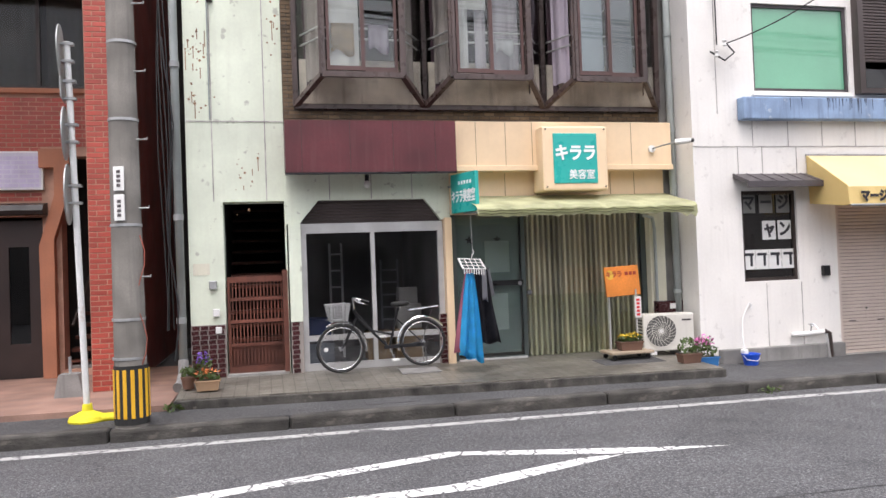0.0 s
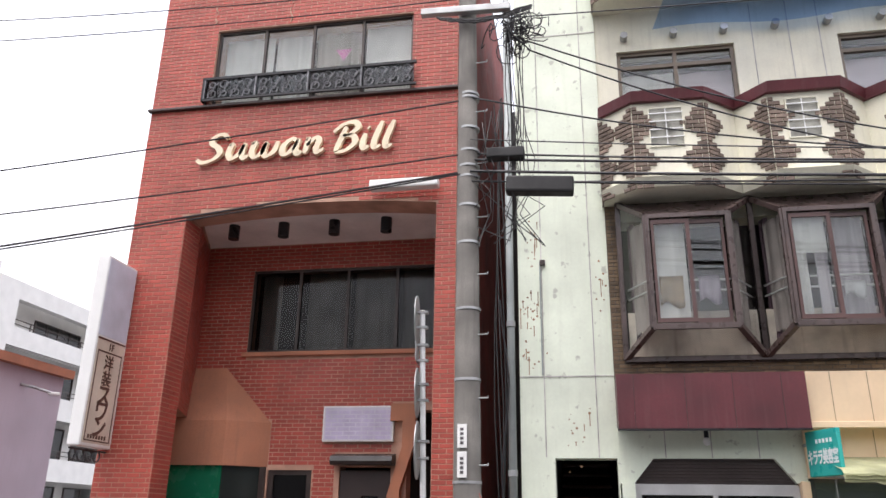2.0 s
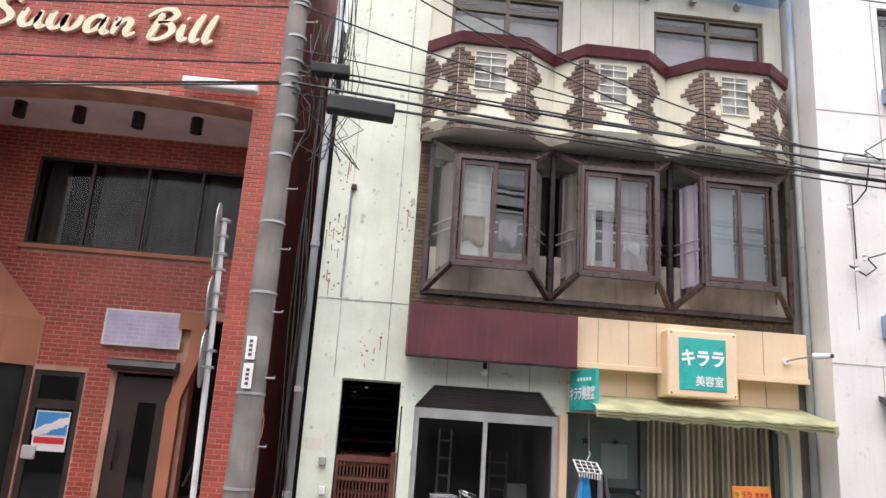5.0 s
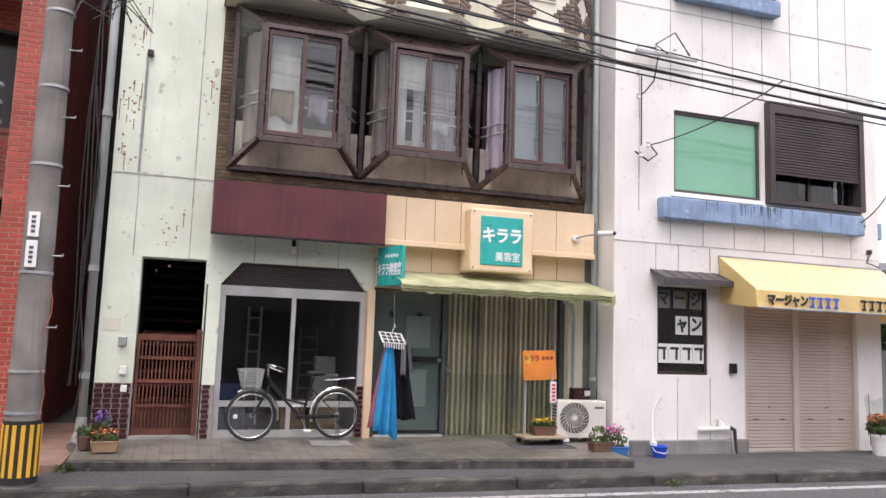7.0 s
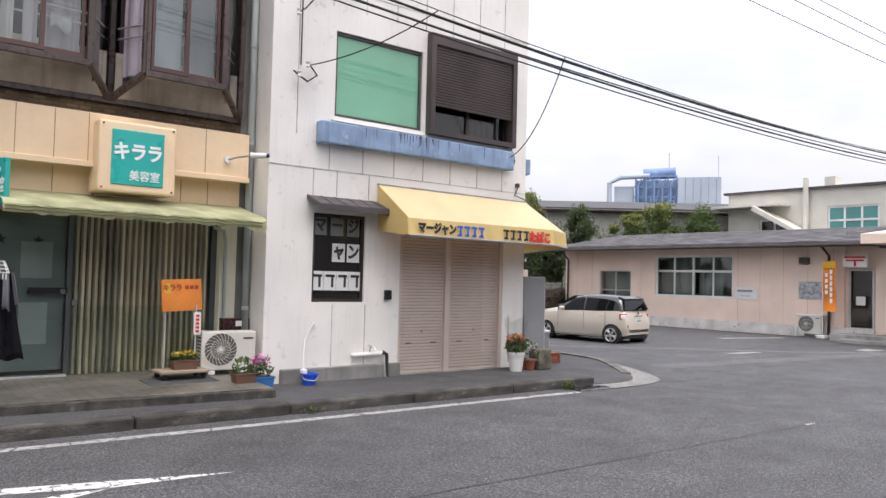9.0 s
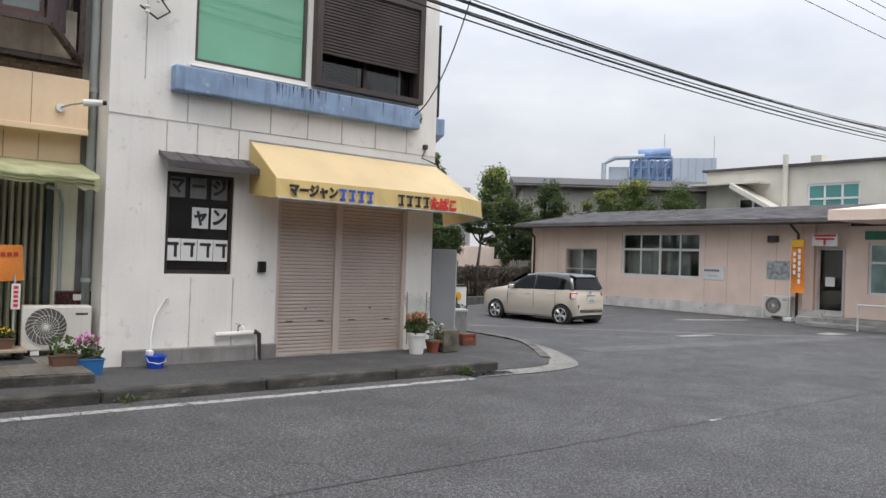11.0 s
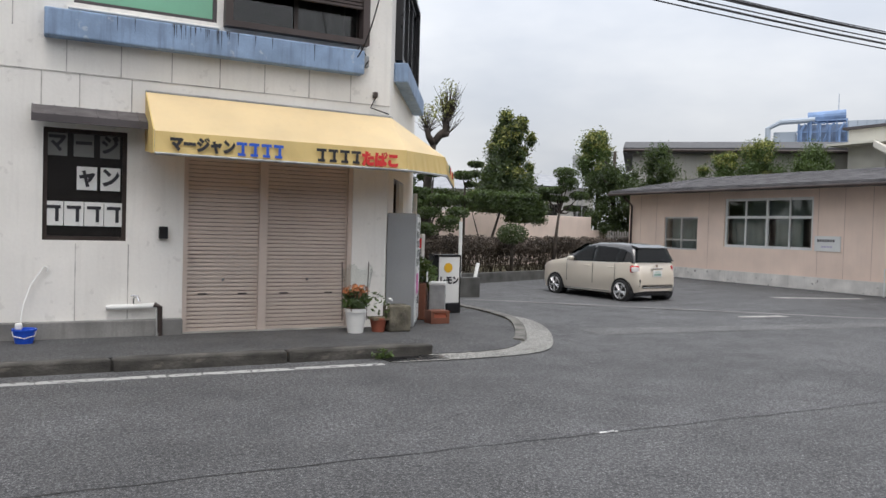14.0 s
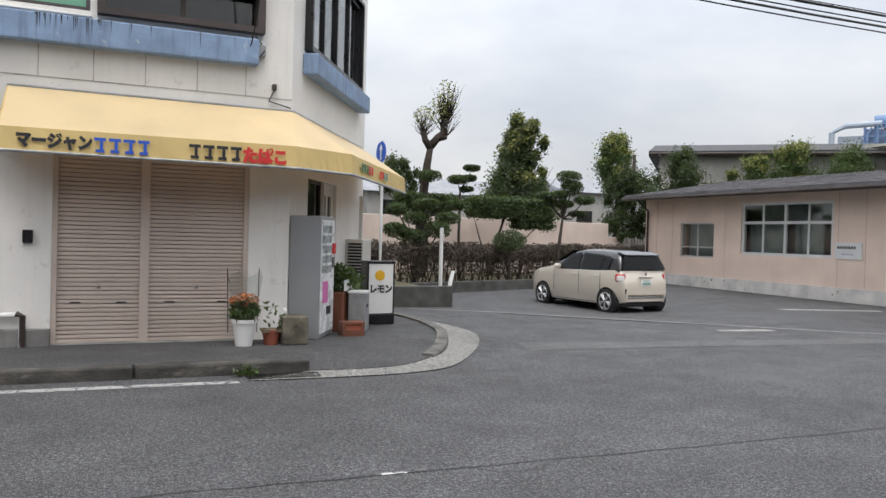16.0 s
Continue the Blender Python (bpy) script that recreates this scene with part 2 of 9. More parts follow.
MAROON = mat("maroon_metal_panel", (0.115, 0.022, 0.028), 0.5, var=0.18, scale=1.4, fine=30, bump=0.05, streak=0.3, streak_col=(0.16, 0.07, 0.07))
MTILE = mat("maroon_tile", (0.07, 0.02, 0.022), 0.25, var=0.2, scale=6, objr=0.3)
GROUT = mat("grout", (0.28, 0.25, 0.23), 0.9)
BROWNAL = mat("brown_aluminium", (0.06, 0.045, 0.04), 0.4, metal=0.35, var=0.2, scale=3, bump=0.03)
BAYBROWN = mat("bay_brown", (0.085, 0.058, 0.052), 0.33, metal=0.0, var=0.2, scale=2, bump=0.05, streak=0.25, streak_col=(0.13, 0.11, 0.10))
ALU = mat("silver_aluminium", (0.56, 0.56, 0.55), 0.4, metal=0.3, var=0.08, scale=3, bump=0.02)
GREENAL = mat("green_aluminium", (0.10, 0.12, 0.115), 0.4, metal=0.4, var=0.1)
YBRICK = mat("brown_brick", (0.19, 0.13, 0.075), 0.8, var=0.25, scale=3, fine=50, bump=0.4, island=0.35)
QBRICK = mat("quoin_brick", (0.22, 0.165, 0.13), 0.85, var=0.25, scale=3, fine=50, bump=0.5, island=0.35)
DARKMORT = mat("dark_mortar", (0.10, 0.085, 0.07), 0.9)
# near black: puts the shade of unlit rooms and gaps into the colour
DARK = mat("shade_interior", (0.045, 0.042, 0.04), 0.9, var=0.3, scale=1)
ROOM = mat("room_wall", (0.24, 0.23, 0.22), 0.9, var=0.2, scale=1)
WOODRED = mat("red_stained_wood", (0.19, 0.065, 0.042), 0.5, var=0.3, scale=2, fine=20, streak=0.4, streak_col=(0.05, 0.02, 0.015))
TEAL = mat("teal_sign_face", (0.02, 0.40, 0.36), 0.35, var=0.04, bump=0.0)
WHITEINK = mat("white_lettering", (0.82, 0.86, 0.85), 0.4, var=0.03, bump=0.0)
BLACKINK = mat("black_lettering", (0.02, 0.02, 0.025), 0.6, var=0.05, bump=0.0)
BLUEINK = mat("blue_lettering", (0.02, 0.10, 0.55), 0.6, var=0.05, bump=0.0)
REDINK = mat("red_lettering", (0.62, 0.03, 0.03), 0.6, var=0.05, bump=0.0)
IVORY = mat("ivory_letters", (0.78, 0.66, 0.47), 0.5, var=0.06)
LIMEFAB = mat("faded_green_canvas", (0.52, 0.53, 0.31), 0.85, var=0.2, scale=3, fine=30, bump=0.2, streak=0.5, streak_col=(0.5, 0.47, 0.36))
WHITEWALL = mat("white_wall_paint", (0.80, 0.78, 0.74), 0.75, var=0.05, scale=1.0, fine=25, bump=0.15, streak=0.15, streak_col=(0.45, 0.43, 0.40), speck=0.35, speck_col=(0.5, 0.48, 0.45))
GROOVE = mat("groove_dirt", (0.52, 0.50, 0.47), 0.9, var=0.25, scale=4)
BLUEP = mat("blue_ledge_paint", (0.24, 0.34, 0.50), 0.7, var=0.12, scale=3, streak=0.65, streak_col=(0.08, 0.1, 0.15), speck=0.5, speck_col=(0.5, 0.55, 0.6))
GREENPANE = mat("green_blind_pane", (0.16, 0.42, 0.27), 0.12, var=0.05, scale=1.0, bump=0.0, coat=0.6)
SHUTBROWN = mat("brown_shutter", (0.075, 0.058, 0.055), 0.5, metal=0.2, var=0.15)
SHUTBEIGE = mat("beige_shutter", (0.60, 0.51, 0.45), 0.5, metal=0.1, var=0.07, scale=1.2, bump=0.04, streak=0.15, streak_col=(0.33, 0.28, 0.25))
YELLOW = mat("yellow_vinyl", (0.80, 0.63, 0.27), 0.5, var=0.06, scale=1.5, fine=12, bump=0.06, streak=0.12, streak_col=(0.55, 0.45, 0.25))
YELLOWF = mat("pale_yellow_vinyl", (0.86, 0.70, 0.42), 0.5, var=0.06, scale=1.5, fine=12, bump=0.06, streak=0.15, streak_col=(0.6, 0.5, 0.3))
HOODG = mat("grey_brown_hood", (0.085, 0.075, 0.078), 0.5, metal=0.2, var=0.15)
PEBBLE = asphalt("pebbled_concrete", (0.29, 0.285, 0.265), 0.75)
OLDKERB = mat("old_kerb", (0.17, 0.165, 0.15), 0.92, var=0.3, scale=5, fine=45, bump=0.7, streak=0.5, streak_col=(0.07, 0.065, 0.055))
CONC = mat("concrete", (0.25, 0.245, 0.235), 0.9, var=0.2, scale=2, fine=50, bump=0.4, streak=0.5, streak_col=(0.1, 0.1, 0.09))
POLEC = mat("pole_concrete", (0.22, 0.207, 0.185), 0.85, var=0.2, scale=2.5, fine=60, bump=0.25, streak=0.55, streak_col=(0.09, 0.085, 0.075))
BANDY = mat("band_yellow", (0.75, 0.42, 0.02), 0.5, var=0.12)
BANDK = mat("band_black", (0.02, 0.02, 0.02), 0.6, var=0.2)
STEELW = mat("white_steel", (0.74, 0.75, 0.74), 0.4, metal=0.1, var=0.06, speck=0.3, speck_col=(0.35, 0.2, 0.12))
GREYST = mat("galvanised_steel", (0.42, 0.43, 0.43), 0.5, metal=0.6, var=0.15, scale=4)
PIPEG = mat("grey_pipe", (0.36, 0.40, 0.39), 0.5, var=0.12, streak=0.4, streak_col=(0.2, 0.2, 0.18))
RUBBER = mat("black_rubber", (0.018, 0.018, 0.018), 0.7, var=0.2)
CABLE = mat("cable_black", (0.012, 0.012, 0.014), 0.6, var=0.1)
BLACKMET = mat("black_metal", (0.02, 0.02, 0.022), 0.35, metal=0.3, var=0.15)
CHROME = mat("chrome", (0.72, 0.72, 0.72), 0.15, metal=1.0, var=0.04, bump=0)
PLASTW = mat("white_plastic", (0.74, 0.74, 0.72), 0.45, var=0.04)
ACWHITE = mat("ivory_enamel", (0.66, 0.64, 0.58), 0.4, var=0.05, streak=0.1)
POTRED = mat("terracotta_pot", (0.40, 0.11, 0.06), 0.75, var=0.2)
POTBROWN = mat("brown_pot", (0.17, 0.09, 0.06), 0.7, var=0.2)
POTBLUE = mat("blue_pot", (0.03, 0.16, 0.40), 0.45, var=0.1)
BUCKET = mat("blue_bucket", (0.015, 0.09, 0.60), 0.35, var=0.06)
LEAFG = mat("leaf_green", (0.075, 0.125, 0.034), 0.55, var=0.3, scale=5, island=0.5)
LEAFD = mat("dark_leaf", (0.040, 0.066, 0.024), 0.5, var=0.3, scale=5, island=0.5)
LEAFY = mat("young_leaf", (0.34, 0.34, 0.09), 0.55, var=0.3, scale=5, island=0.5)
HEDGE = mat("hedge_leaf", (0.11, 0.085, 0.065), 0.7, var=0.3, scale=4, island=0.5)
BARK = mat("bark", (0.05, 0.038, 0.03), 0.9, var=0.35, scale=5, fine=30, bump=0.8)
FLOWP = mat("pink_petals", (0.65, 0.16, 0.42), 0.6, var=0.2, island=0.3)
FLOWO = mat("orange_petals", (0.70, 0.24, 0.08), 0.6, var=0.2, island=0.3)
FLOWY = mat("yellow_petals", (0.75, 0.50, 0.03), 0.6, var=0.2, island=0.3)
FLOWV = mat("violet_petals", (0.20, 0.10, 0.45), 0.6, var=0.2, island=0.3)
CLOTHB = mat("bright_blue_cloth", (0.04, 0.50, 0.90), 0.85, var=0.12, scale=4, fine=60, bump=0.15)
CLOTHK = mat("black_cloth", (0.012, 0.013, 0.02), 0.9, var=0.2, bump=0.2)
CLOTHG = mat("grey_cloth", (0.33, 0.33, 0.36), 0.9, var=0.15)
CLOTHP = mat("pink_cloth", (0.55, 0.20, 0.28), 0.9, var=0.15)
CURTW = mat("net_curtain", (0.80, 0.79, 0.77), 0.9, var=0.12, scale=4)
CURTG = mat("striped_curtain", (0.36, 0.36, 0.25), 0.85, var=0.18, scale=3)
CURTD = mat("dark_curtain", (0.34, 0.30, 0.27), 0.9, var=0.2)
TOWELY = mat("yellow_towel", (0.55, 0.44, 0.25), 0.95, var=0.1)
ORANGE = mat("orange_board", (0.80, 0.26, 0.04), 0.45, var=0.22, scale=1.2, bump=0.0)
LILAC = mat("lilac_panel", (0.50, 0.45, 0.62), 0.5, var=0.1, scale=3, streak=0.3, streak_col=(0.7, 0.68, 0.75))
PINKWALL = mat("pink_siding", (0.84, 0.67, 0.56), 0.75, var=0.05, scale=1, streak=0.12, streak_col=(0.5, 0.38, 0.33))
ROOFG = mat("grey_slate", (0.135, 0.13, 0.135), 0.8, var=0.2, scale=2, streak=0.3, island=0.3)
WARE = mat("grey_warehouse", (0.40, 0.39, 0.36), 0.85, var=0.1, scale=0.6, streak=0.4, streak_col=(0.25, 0.24, 0.22))
IVWALL = mat("ivory_wall", (0.62, 0.60, 0.53), 0.8, var=0.07, scale=0.8, streak=0.2, streak_col=(0.4, 0.38, 0.33))
# blue greyed so that the haze of distance sits in the colour
PLANTB = mat("hazed_blue_steelwork", (0.20, 0.31, 0.52), 0.7, var=0.15, scale=0.3)
PLANTG = mat("grey_cladding", (0.42, 0.48, 0.55), 0.8, var=0.06, scale=0.1)
CARPAINT = mat("beige_car_paint", (0.72, 0.655, 0.56), 0.28, metal=0.35, var=0.0, bump=0.0, coat=0.7)
CARBLACK = mat("black_car_trim", (0.012, 0.012, 0.014), 0.2, var=0.0, bump=0.0, coat=0.6)
ALLOY = mat("alloy_wheel", (0.55, 0.55, 0.56), 0.3, metal=0.8, var=0.05, bump=0)
LAMPRED = mat("red_lens", (0.45, 0.03, 0.03), 0.15, var=0.05, bump=0, coat=0.8)
LAMPW = mat("clear_lens", (0.75, 0.73, 0.72), 0.12, var=0.05, bump=0, coat=0.8)
VENDG = mat("vending_grey", (0.33, 0.34, 0.35), 0.45, metal=0.3, var=0.06)
BOXBROWN = mat("brown_crate", (0.22, 0.08, 0.045), 0.6, var=0.2)
BLUENET = mat("blue_tarpaulin", (0.03, 0.12, 0.42), 0.6, var=0.2, scale=2)
GREENW = mat("green_window_sheet", (0.005, 0.15, 0.075), 0.25, var=0.06, coat=0.5)
FARWALL = mat("opposite_wall", (0.15, 0.145, 0.14), 0.85, var=0.15, scale=0.5)
TEALW = mat("teal_window", (0.06, 0.26, 0.24), 0.15, var=0.15, scale=0.6, coat=0.5)
DGLASS = glass("dark_glass", (0.42, 0.43, 0.43), 1.55)
CGLASS = glass("clear_glass", (0.92, 0.94, 0.93), 1.5)
PGLASS = glass("car_glass", (0.05, 0.07, 0.07), 1.28)

# ---- mesh tools ----


def bmn():
    return bmesh.new()


def box(bm, x0, x1, y0, y1, z0, z1):
    v = [bm.verts.new((x, y, z)) for x in (x0, x1) for y in (y0, y1) for z in (z0, z1)]
    for f in ((0, 1, 3, 2), (4, 6, 7, 5), (0, 4, 5, 1), (2, 3, 7, 6), (0, 2, 6, 4), (1, 5, 7, 3)):
        bm.faces.new([v[i] for i in f])
    return bm


def rbox(x0, x1, y0, y1, z0, z1, b=0.01, seg=2):
    bm = box(bmn(), x0, x1, y0, y1, z0, z1)
    bmesh.ops.bevel(bm, geom=bm.edges[:], offset=b, segments=seg, profile=0.5, affect="EDGES")
    return bm


def cyl(bm, p, q, r, r2=None, n=12):
    p, q = Vector(p), Vector(q)
    r2 = r if r2 is None else r2
    d = (q - p).normalized()
    a = d.orthogonal().normalized(); c = d.cross(a)
    A, B = [], []
    for i in range(n):
        w = math.tau * i / n
        o = a * math.cos(w) + c * math.sin(w)
        A.append(bm.verts.new(p + o * r)); B.append(bm.verts.new(q + o * r2))
    for i in range(n):
        j = (i + 1) % n
        bm.faces.new((A[i], A[j], B[j], B[i]))
    bm.faces.new(A[::-1]); bm.faces.new(B)
    return bm


def tube(bm, pts, r, n=6, closed=False):
    pts = [Vector(p) for p in pts]
    rings = []
    k = len(pts)
    a = None
    for i, p in enumerate(pts):
        d = (pts[(i + 1) % k if closed else min(i + 1, k - 1)] - pts[(i - 1) % k if closed else max(i - 1, 0)]).normalized()
        a = d.orthogonal().normalized() if a is None else (a - d * a.dot(d)).normalized()
        c = d.cross(a)
        rr = r(i / (k - 1)) if callable(r) else r
        rings.append([bm.verts.new(p + (a * math.cos(math.tau * j / n) + c * math.sin(math.tau * j / n)) * rr) for j in range(n)])
    for i in range(k if closed else k - 1):
        A, B = rings[i], rings[(i + 1) % k]
        for j in range(n):
            bm.faces.new((A[j], A[(j + 1) % n], B[(j + 1) % n], B[j]))
    if not closed:
        bm.faces.new(rings[0][::-1]); bm.faces.new(rings[-1])
    return bm


def torus(bm, c, axis, R, r, n=28, m=8):
    axis = Vector(axis).normalized(); a = axis.orthogonal().normalized(); b = axis.cross(a)
    return tube(bm, [Vector(c) + (a * math.cos(math.tau * i / n) + b * math.sin(math.tau * i / n)) * R for i in range(n)], r, m, True)


def lathe(bm, prof, at=(0, 0, 0), n=20):
    """prof: rows of radius and height."""
    rings = [[bm.verts.new((at[0] + r * math.cos(math.tau * i / n), at[1] + r * math.sin(math.tau * i / n), at[2] + z)) for i in range(n)] for r, z in prof]
    for A, B in zip(rings, rings[1:]):
        for i in range(n):
            bm.faces.new((A[i], A[(i + 1) % n], B[(i + 1) % n], B[i]))
    bm.faces.new(rings[0][::-1]); bm.faces.new(rings[-1])
    return bm


def prism(bm, poly, axis, a, b):
    """A polygon of two coordinates drawn out along the third axis from a to b."""
    k = "xyz".index(axis)
    def put(p, w):
        q = list(p); q.insert(k, w); return bm.verts.new(q)
    A = [put(p, a) for p in poly]; B = [put(p, b) for p in poly]
    m = len(poly)
    for i in range(m):
        bm.faces.new((A[i], A[(i + 1) % m], B[(i + 1) % m], B[i]))
    bm.faces.new(A[::-1]); bm.faces.new(B)
    bmesh.ops.recalc_face_normals(bm, faces=bm.faces[:])
    return bm


def wall(bm, x0, x1, y0, y1, z0, z1, holes=()):
    """A wall along x, from y0 (front) to y1, with openings (x0, x1, z0, z1) right through it."""
    xs = sorted({x0, x1, *[min(max(v, x0), x1) for h in holes for v in h[:2]]})
    zs = sorted({z0, z1, *[min(max(v, z0), z1) for h in holes for v in h[2:]]})
    def solid(i, j):
        if not (0 <= i < len(xs) - 1 and 0 <= j < len(zs) - 1): return False
        cx, cz = (xs[i] + xs[i + 1]) / 2, (zs[j] + zs[j + 1]) / 2
        return not any(h[0] < cx < h[1] and h[2] < cz < h[3] for h in holes)
    memo = {}
    def V(x, y, z):
        k = (round(x, 4), round(y, 4), round(z, 4))
        if k not in memo: memo[k] = bm.verts.new(k)
        return memo[k]
    for i in range(len(xs) - 1):
        for j in range(len(zs) - 1):
            if not solid(i, j): continue
            a, b, c, d = xs[i], xs[i + 1], zs[j], zs[j + 1]
            bm.faces.new((V(a, y0, c), V(b, y0, c), V(b, y0, d), V(a, y0, d)))
            bm.faces.new((V(a, y1, c), V(a, y1, d), V(b, y1, d), V(b, y1, c)))
            if not solid(i - 1, j): bm.faces.new((V(a, y0, c), V(a, y0, d), V(a, y1, d), V(a, y1, c)))
            if not solid(i + 1, j): bm.faces.new((V(b, y0, c), V(b, y1, c), V(b, y1, d), V(b, y0, d)))
            if not solid(i, j - 1): bm.faces.new((V(a, y0, c), V(a, y1, c), V(b, y1, c), V(b, y0, c)))
            if not solid(i, j + 1): bm.faces.new((V(a, y0, d), V(b, y0, d), V(b, y1, d), V(a, y1, d)))
    return bm


def turned(bm, m):
    bm.transform(m)
    return bm


def thing(name, label, category, at=(0, 0, 0), group="", kind=""):
    e = new(name)
    e.location = at
    e.empty_display_size = 0.2
    return tagged(e, label, category, group, kind)


def part(name, bm, material, parent=None, label="", smooth=False):
    """Links a bmesh as one mesh object under a thing or a part; its points are in the world's metres."""
    me = bpy.data.meshes.new(name)
    bm.normal_update()
    bm.to_mesh(me); bm.free()
    for m in (material if isinstance(material, (list, tuple)) else [material]):
        me.materials.append(m)
    if smooth:
        me.shade_smooth()
        if smooth is not True: me.set_sharp_from_angle(angle=radians(smooth))
    ob = new(name, me)
    if parent:
        ob.parent = parent
        if parent.type == "EMPTY":
            ob.matrix_parent_inverse = Matrix.Translation(-parent.location)
    if label:
        ob["label"] = label
    return ob


def solo(name, bm, material, label, category, kind="", group="", smooth=False):
    return tagged(part(name, bm, material, None, "", smooth), label, category, group, kind)


def lettering(name, body, size, m, material, parent, extrude=0.004, shear=0.0, bold=0.0, align="CENTER", spacing=1.0, squash=1.0):
    """Words as a mesh: m places the text's own x to the right and y up."""
    c = bpy.data.curves.new(name, "FONT")
    c.body, c.size, c.extrude, c.shear, c.offset, c.align_x, c.align_y, c.space_character = body, size, extrude, shear, bold, align, "CENTER", spacing
    c.resolution_u = 3
    tmp = bpy.data.objects.new(name, c)
    scene.collection.objects.link(tmp)
    bpy.context.view_layer.update()
    me = bpy.data.meshes.new_from_object(tmp.evaluated_get(bpy.context.evaluated_depsgraph_get()))
    bpy.data.objects.remove(tmp)
    bpy.data.curves.remove(c)
    me.transform(m @ Matrix.Diagonal((squash, 1, 1, 1)))
    me.materials.clear(); me.materials.append(material)
    me.name = name
    ob = new(name, me)
    ob.parent = parent
    if parent and parent.type == "EMPTY":
        ob.matrix_parent_inverse = Matrix.Translation(-parent.location)
    return ob


def facing(x, y, z, yaw=0.0):
    """Text that stands upright at a place and faces -y, turned by yaw."""
    return pose(x, y, z, 0, 0, yaw) @ pose(0, 0, 0, 90, 0, 0)


def translucent(m, col, fac):
    """Cloth that lets some daylight through."""
    n, l = m.node_tree.nodes, m.node_tree.links
    t = n.new("ShaderNodeBsdfTranslucent"); t.inputs[0].default_value = (*col, 1)
    x = n.new("ShaderNodeMixShader"); x.inputs[0].default_value = fac
    l.new(n["Principled BSDF"].outputs[0], x.inputs[1]); l.new(t.outputs[0], x.inputs[2])
    l.new(x.outputs[0], n["Material Output"].inputs[0])


translucent(YELLOW, (0.85, 0.62, 0.2), 0.3)
translucent(YELLOWF, (0.9, 0.7, 0.35), 0.3)
translucent(LIMEFAB, (0.6, 0.6, 0.35), 0.25)
translucent(CURTW, (0.8, 0.8, 0.78), 0.3)
for m_ in (LEAFG, LEAFD, LEAFY): translucent(m_, (0.18, 0.25, 0.05), 0.2)

# ---- ground ----


def ground_z(x, y):
    return -0.13 * math.exp(-((x - 20.2) / 5.0) ** 2 - ((y - 16.2) / 4.0) ** 2)


def sheet():
    bm = bmn()
    xs = [-600, -200, -60] + [-30 + 2 * i for i in range(41)] + [80, 200, 600]
    ys = [-600, -200, -60, -20] + [-8 + 1.5 * i for i in range(27)] + [60, 200, 600]
    g = [[bm.verts.new((x, y, ground_z(x, y))) for y in ys] for x in xs]
    for i in range(len(xs) - 1):
        for j in range(len(ys) - 1):
            bm.faces.new((g[i][j], g[i + 1][j], g[i + 1][j + 1], g[i][j + 1]))
    return bm


solo("ground", sheet(), ROAD, "worn grey asphalt of the street and the car park", "road", "structure", smooth=True)


def flat(bm, poly, z):
    bm.faces.new([bm.verts.new((x, y, z + ground_z(x, y))) for x, y in poly])
    return bm


def strip(bm, a, b, z):
    for i in range(len(a) - 1):
        flat(bm, (a[i], a[i + 1], b[i + 1], b[i]), z)
    return bm


# edge line, hatch triangle, centre joint
bm = bmn()
for i in range(32):
    x, w = -30 + i * 1.27, -30 + (i + 1) * 1.27
    flat(bm, ((x, 8.27 - 0.022 * x), (w, 8.27 - 0.022 * w), (w, 8.42 - 0.022 * w), (x, 8.42 - 0.022 * x)), 0.004)
solo("edge_line", bm, EDGELINE, "worn white line along the kerb", "road marking", "structure")
bm = bmn()
flat(bm, ((-2.4, 5.95), (-1.9, 5.88), (1.62, 6.9), (1.62, 7.08)), 0.004)
flat(bm, ((1.62, 6.92), (3.1, 6.42), (4.1, 6.36), (1.62, 7.06)), 0.004)
flat(bm, ((-2.3, 5.62), (1.55, 5.82), (3.1, 6.42), (2.65, 6.42), (1.35, 6.0), (-2.0, 5.8)), 0.004)
solo("hatch_marking", bm, LINE, "cracked white painted triangle on the asphalt", "road marking", "structure")
bm = bmn()
flat(bm, ((11.02, 4.66), (11.24, 4.645), (11.24, 4.68), (11.03, 4.695)), 0.004)
solo("road_stud_mark", bm, LINE, "short worn white dash at the middle of the street", "road marking", "structure")
bm = bmn()
pts = [(-30, 5.1), (4, 4.9), (7, 4.78), (9.57, 4.72), (11.2, 4.65), (14.0, 4.56), (18, 4.5), (40, 4.1)]
pts = [(a[0] + (b[0] - a[0]) * k / 8, a[1] + (b[1] - a[1]) * k / 8 + 0.012 * math.sin(a[0] * 9 + k * 2.3)) for a, b in zip(pts, pts[1:]) for k in range(8)]
strip(bm, [(x, y - 0.007 - 0.004 * math.sin(3 * x)) for x, y in pts], [(x, y + 0.007) for x, y in pts], 0.003)
solo("road_seam", bm, mat("tar_seam", (0.025, 0.025, 0.026), 0.7), "dark tar seam along the street", "road marking", "structure")
# lighter concrete band and drain cover between the street and the car park
bm = bmn()
strip(bm, [(14.9, 9.4), (16, 9.35), (20, 8.9), (26, 8.2), (45, 6.0)], [(15.1, 10.2), (16, 10.05), (20, 9.5), (26, 8.75), (45, 6.6)], 0.004)
solo("gutter_band", bm, asphalt("pale_asphalt", (0.145, 0.145, 0.145), 0.8), "paler band of asphalt across the side street", "road", "structure")
bm = bmn()
strip(bm, [(15.5, 15.95), (17.0, 15.4), (22.14, 10.05), (26, 7.8)], [(15.55, 16.05), (17.1, 15.5), (22.24, 10.15), (26.1, 7.9)], 0.006)
solo("drain_line", bm, CONC, "narrow drain channel along the car park", "drain", "structure")
bm = bmn()
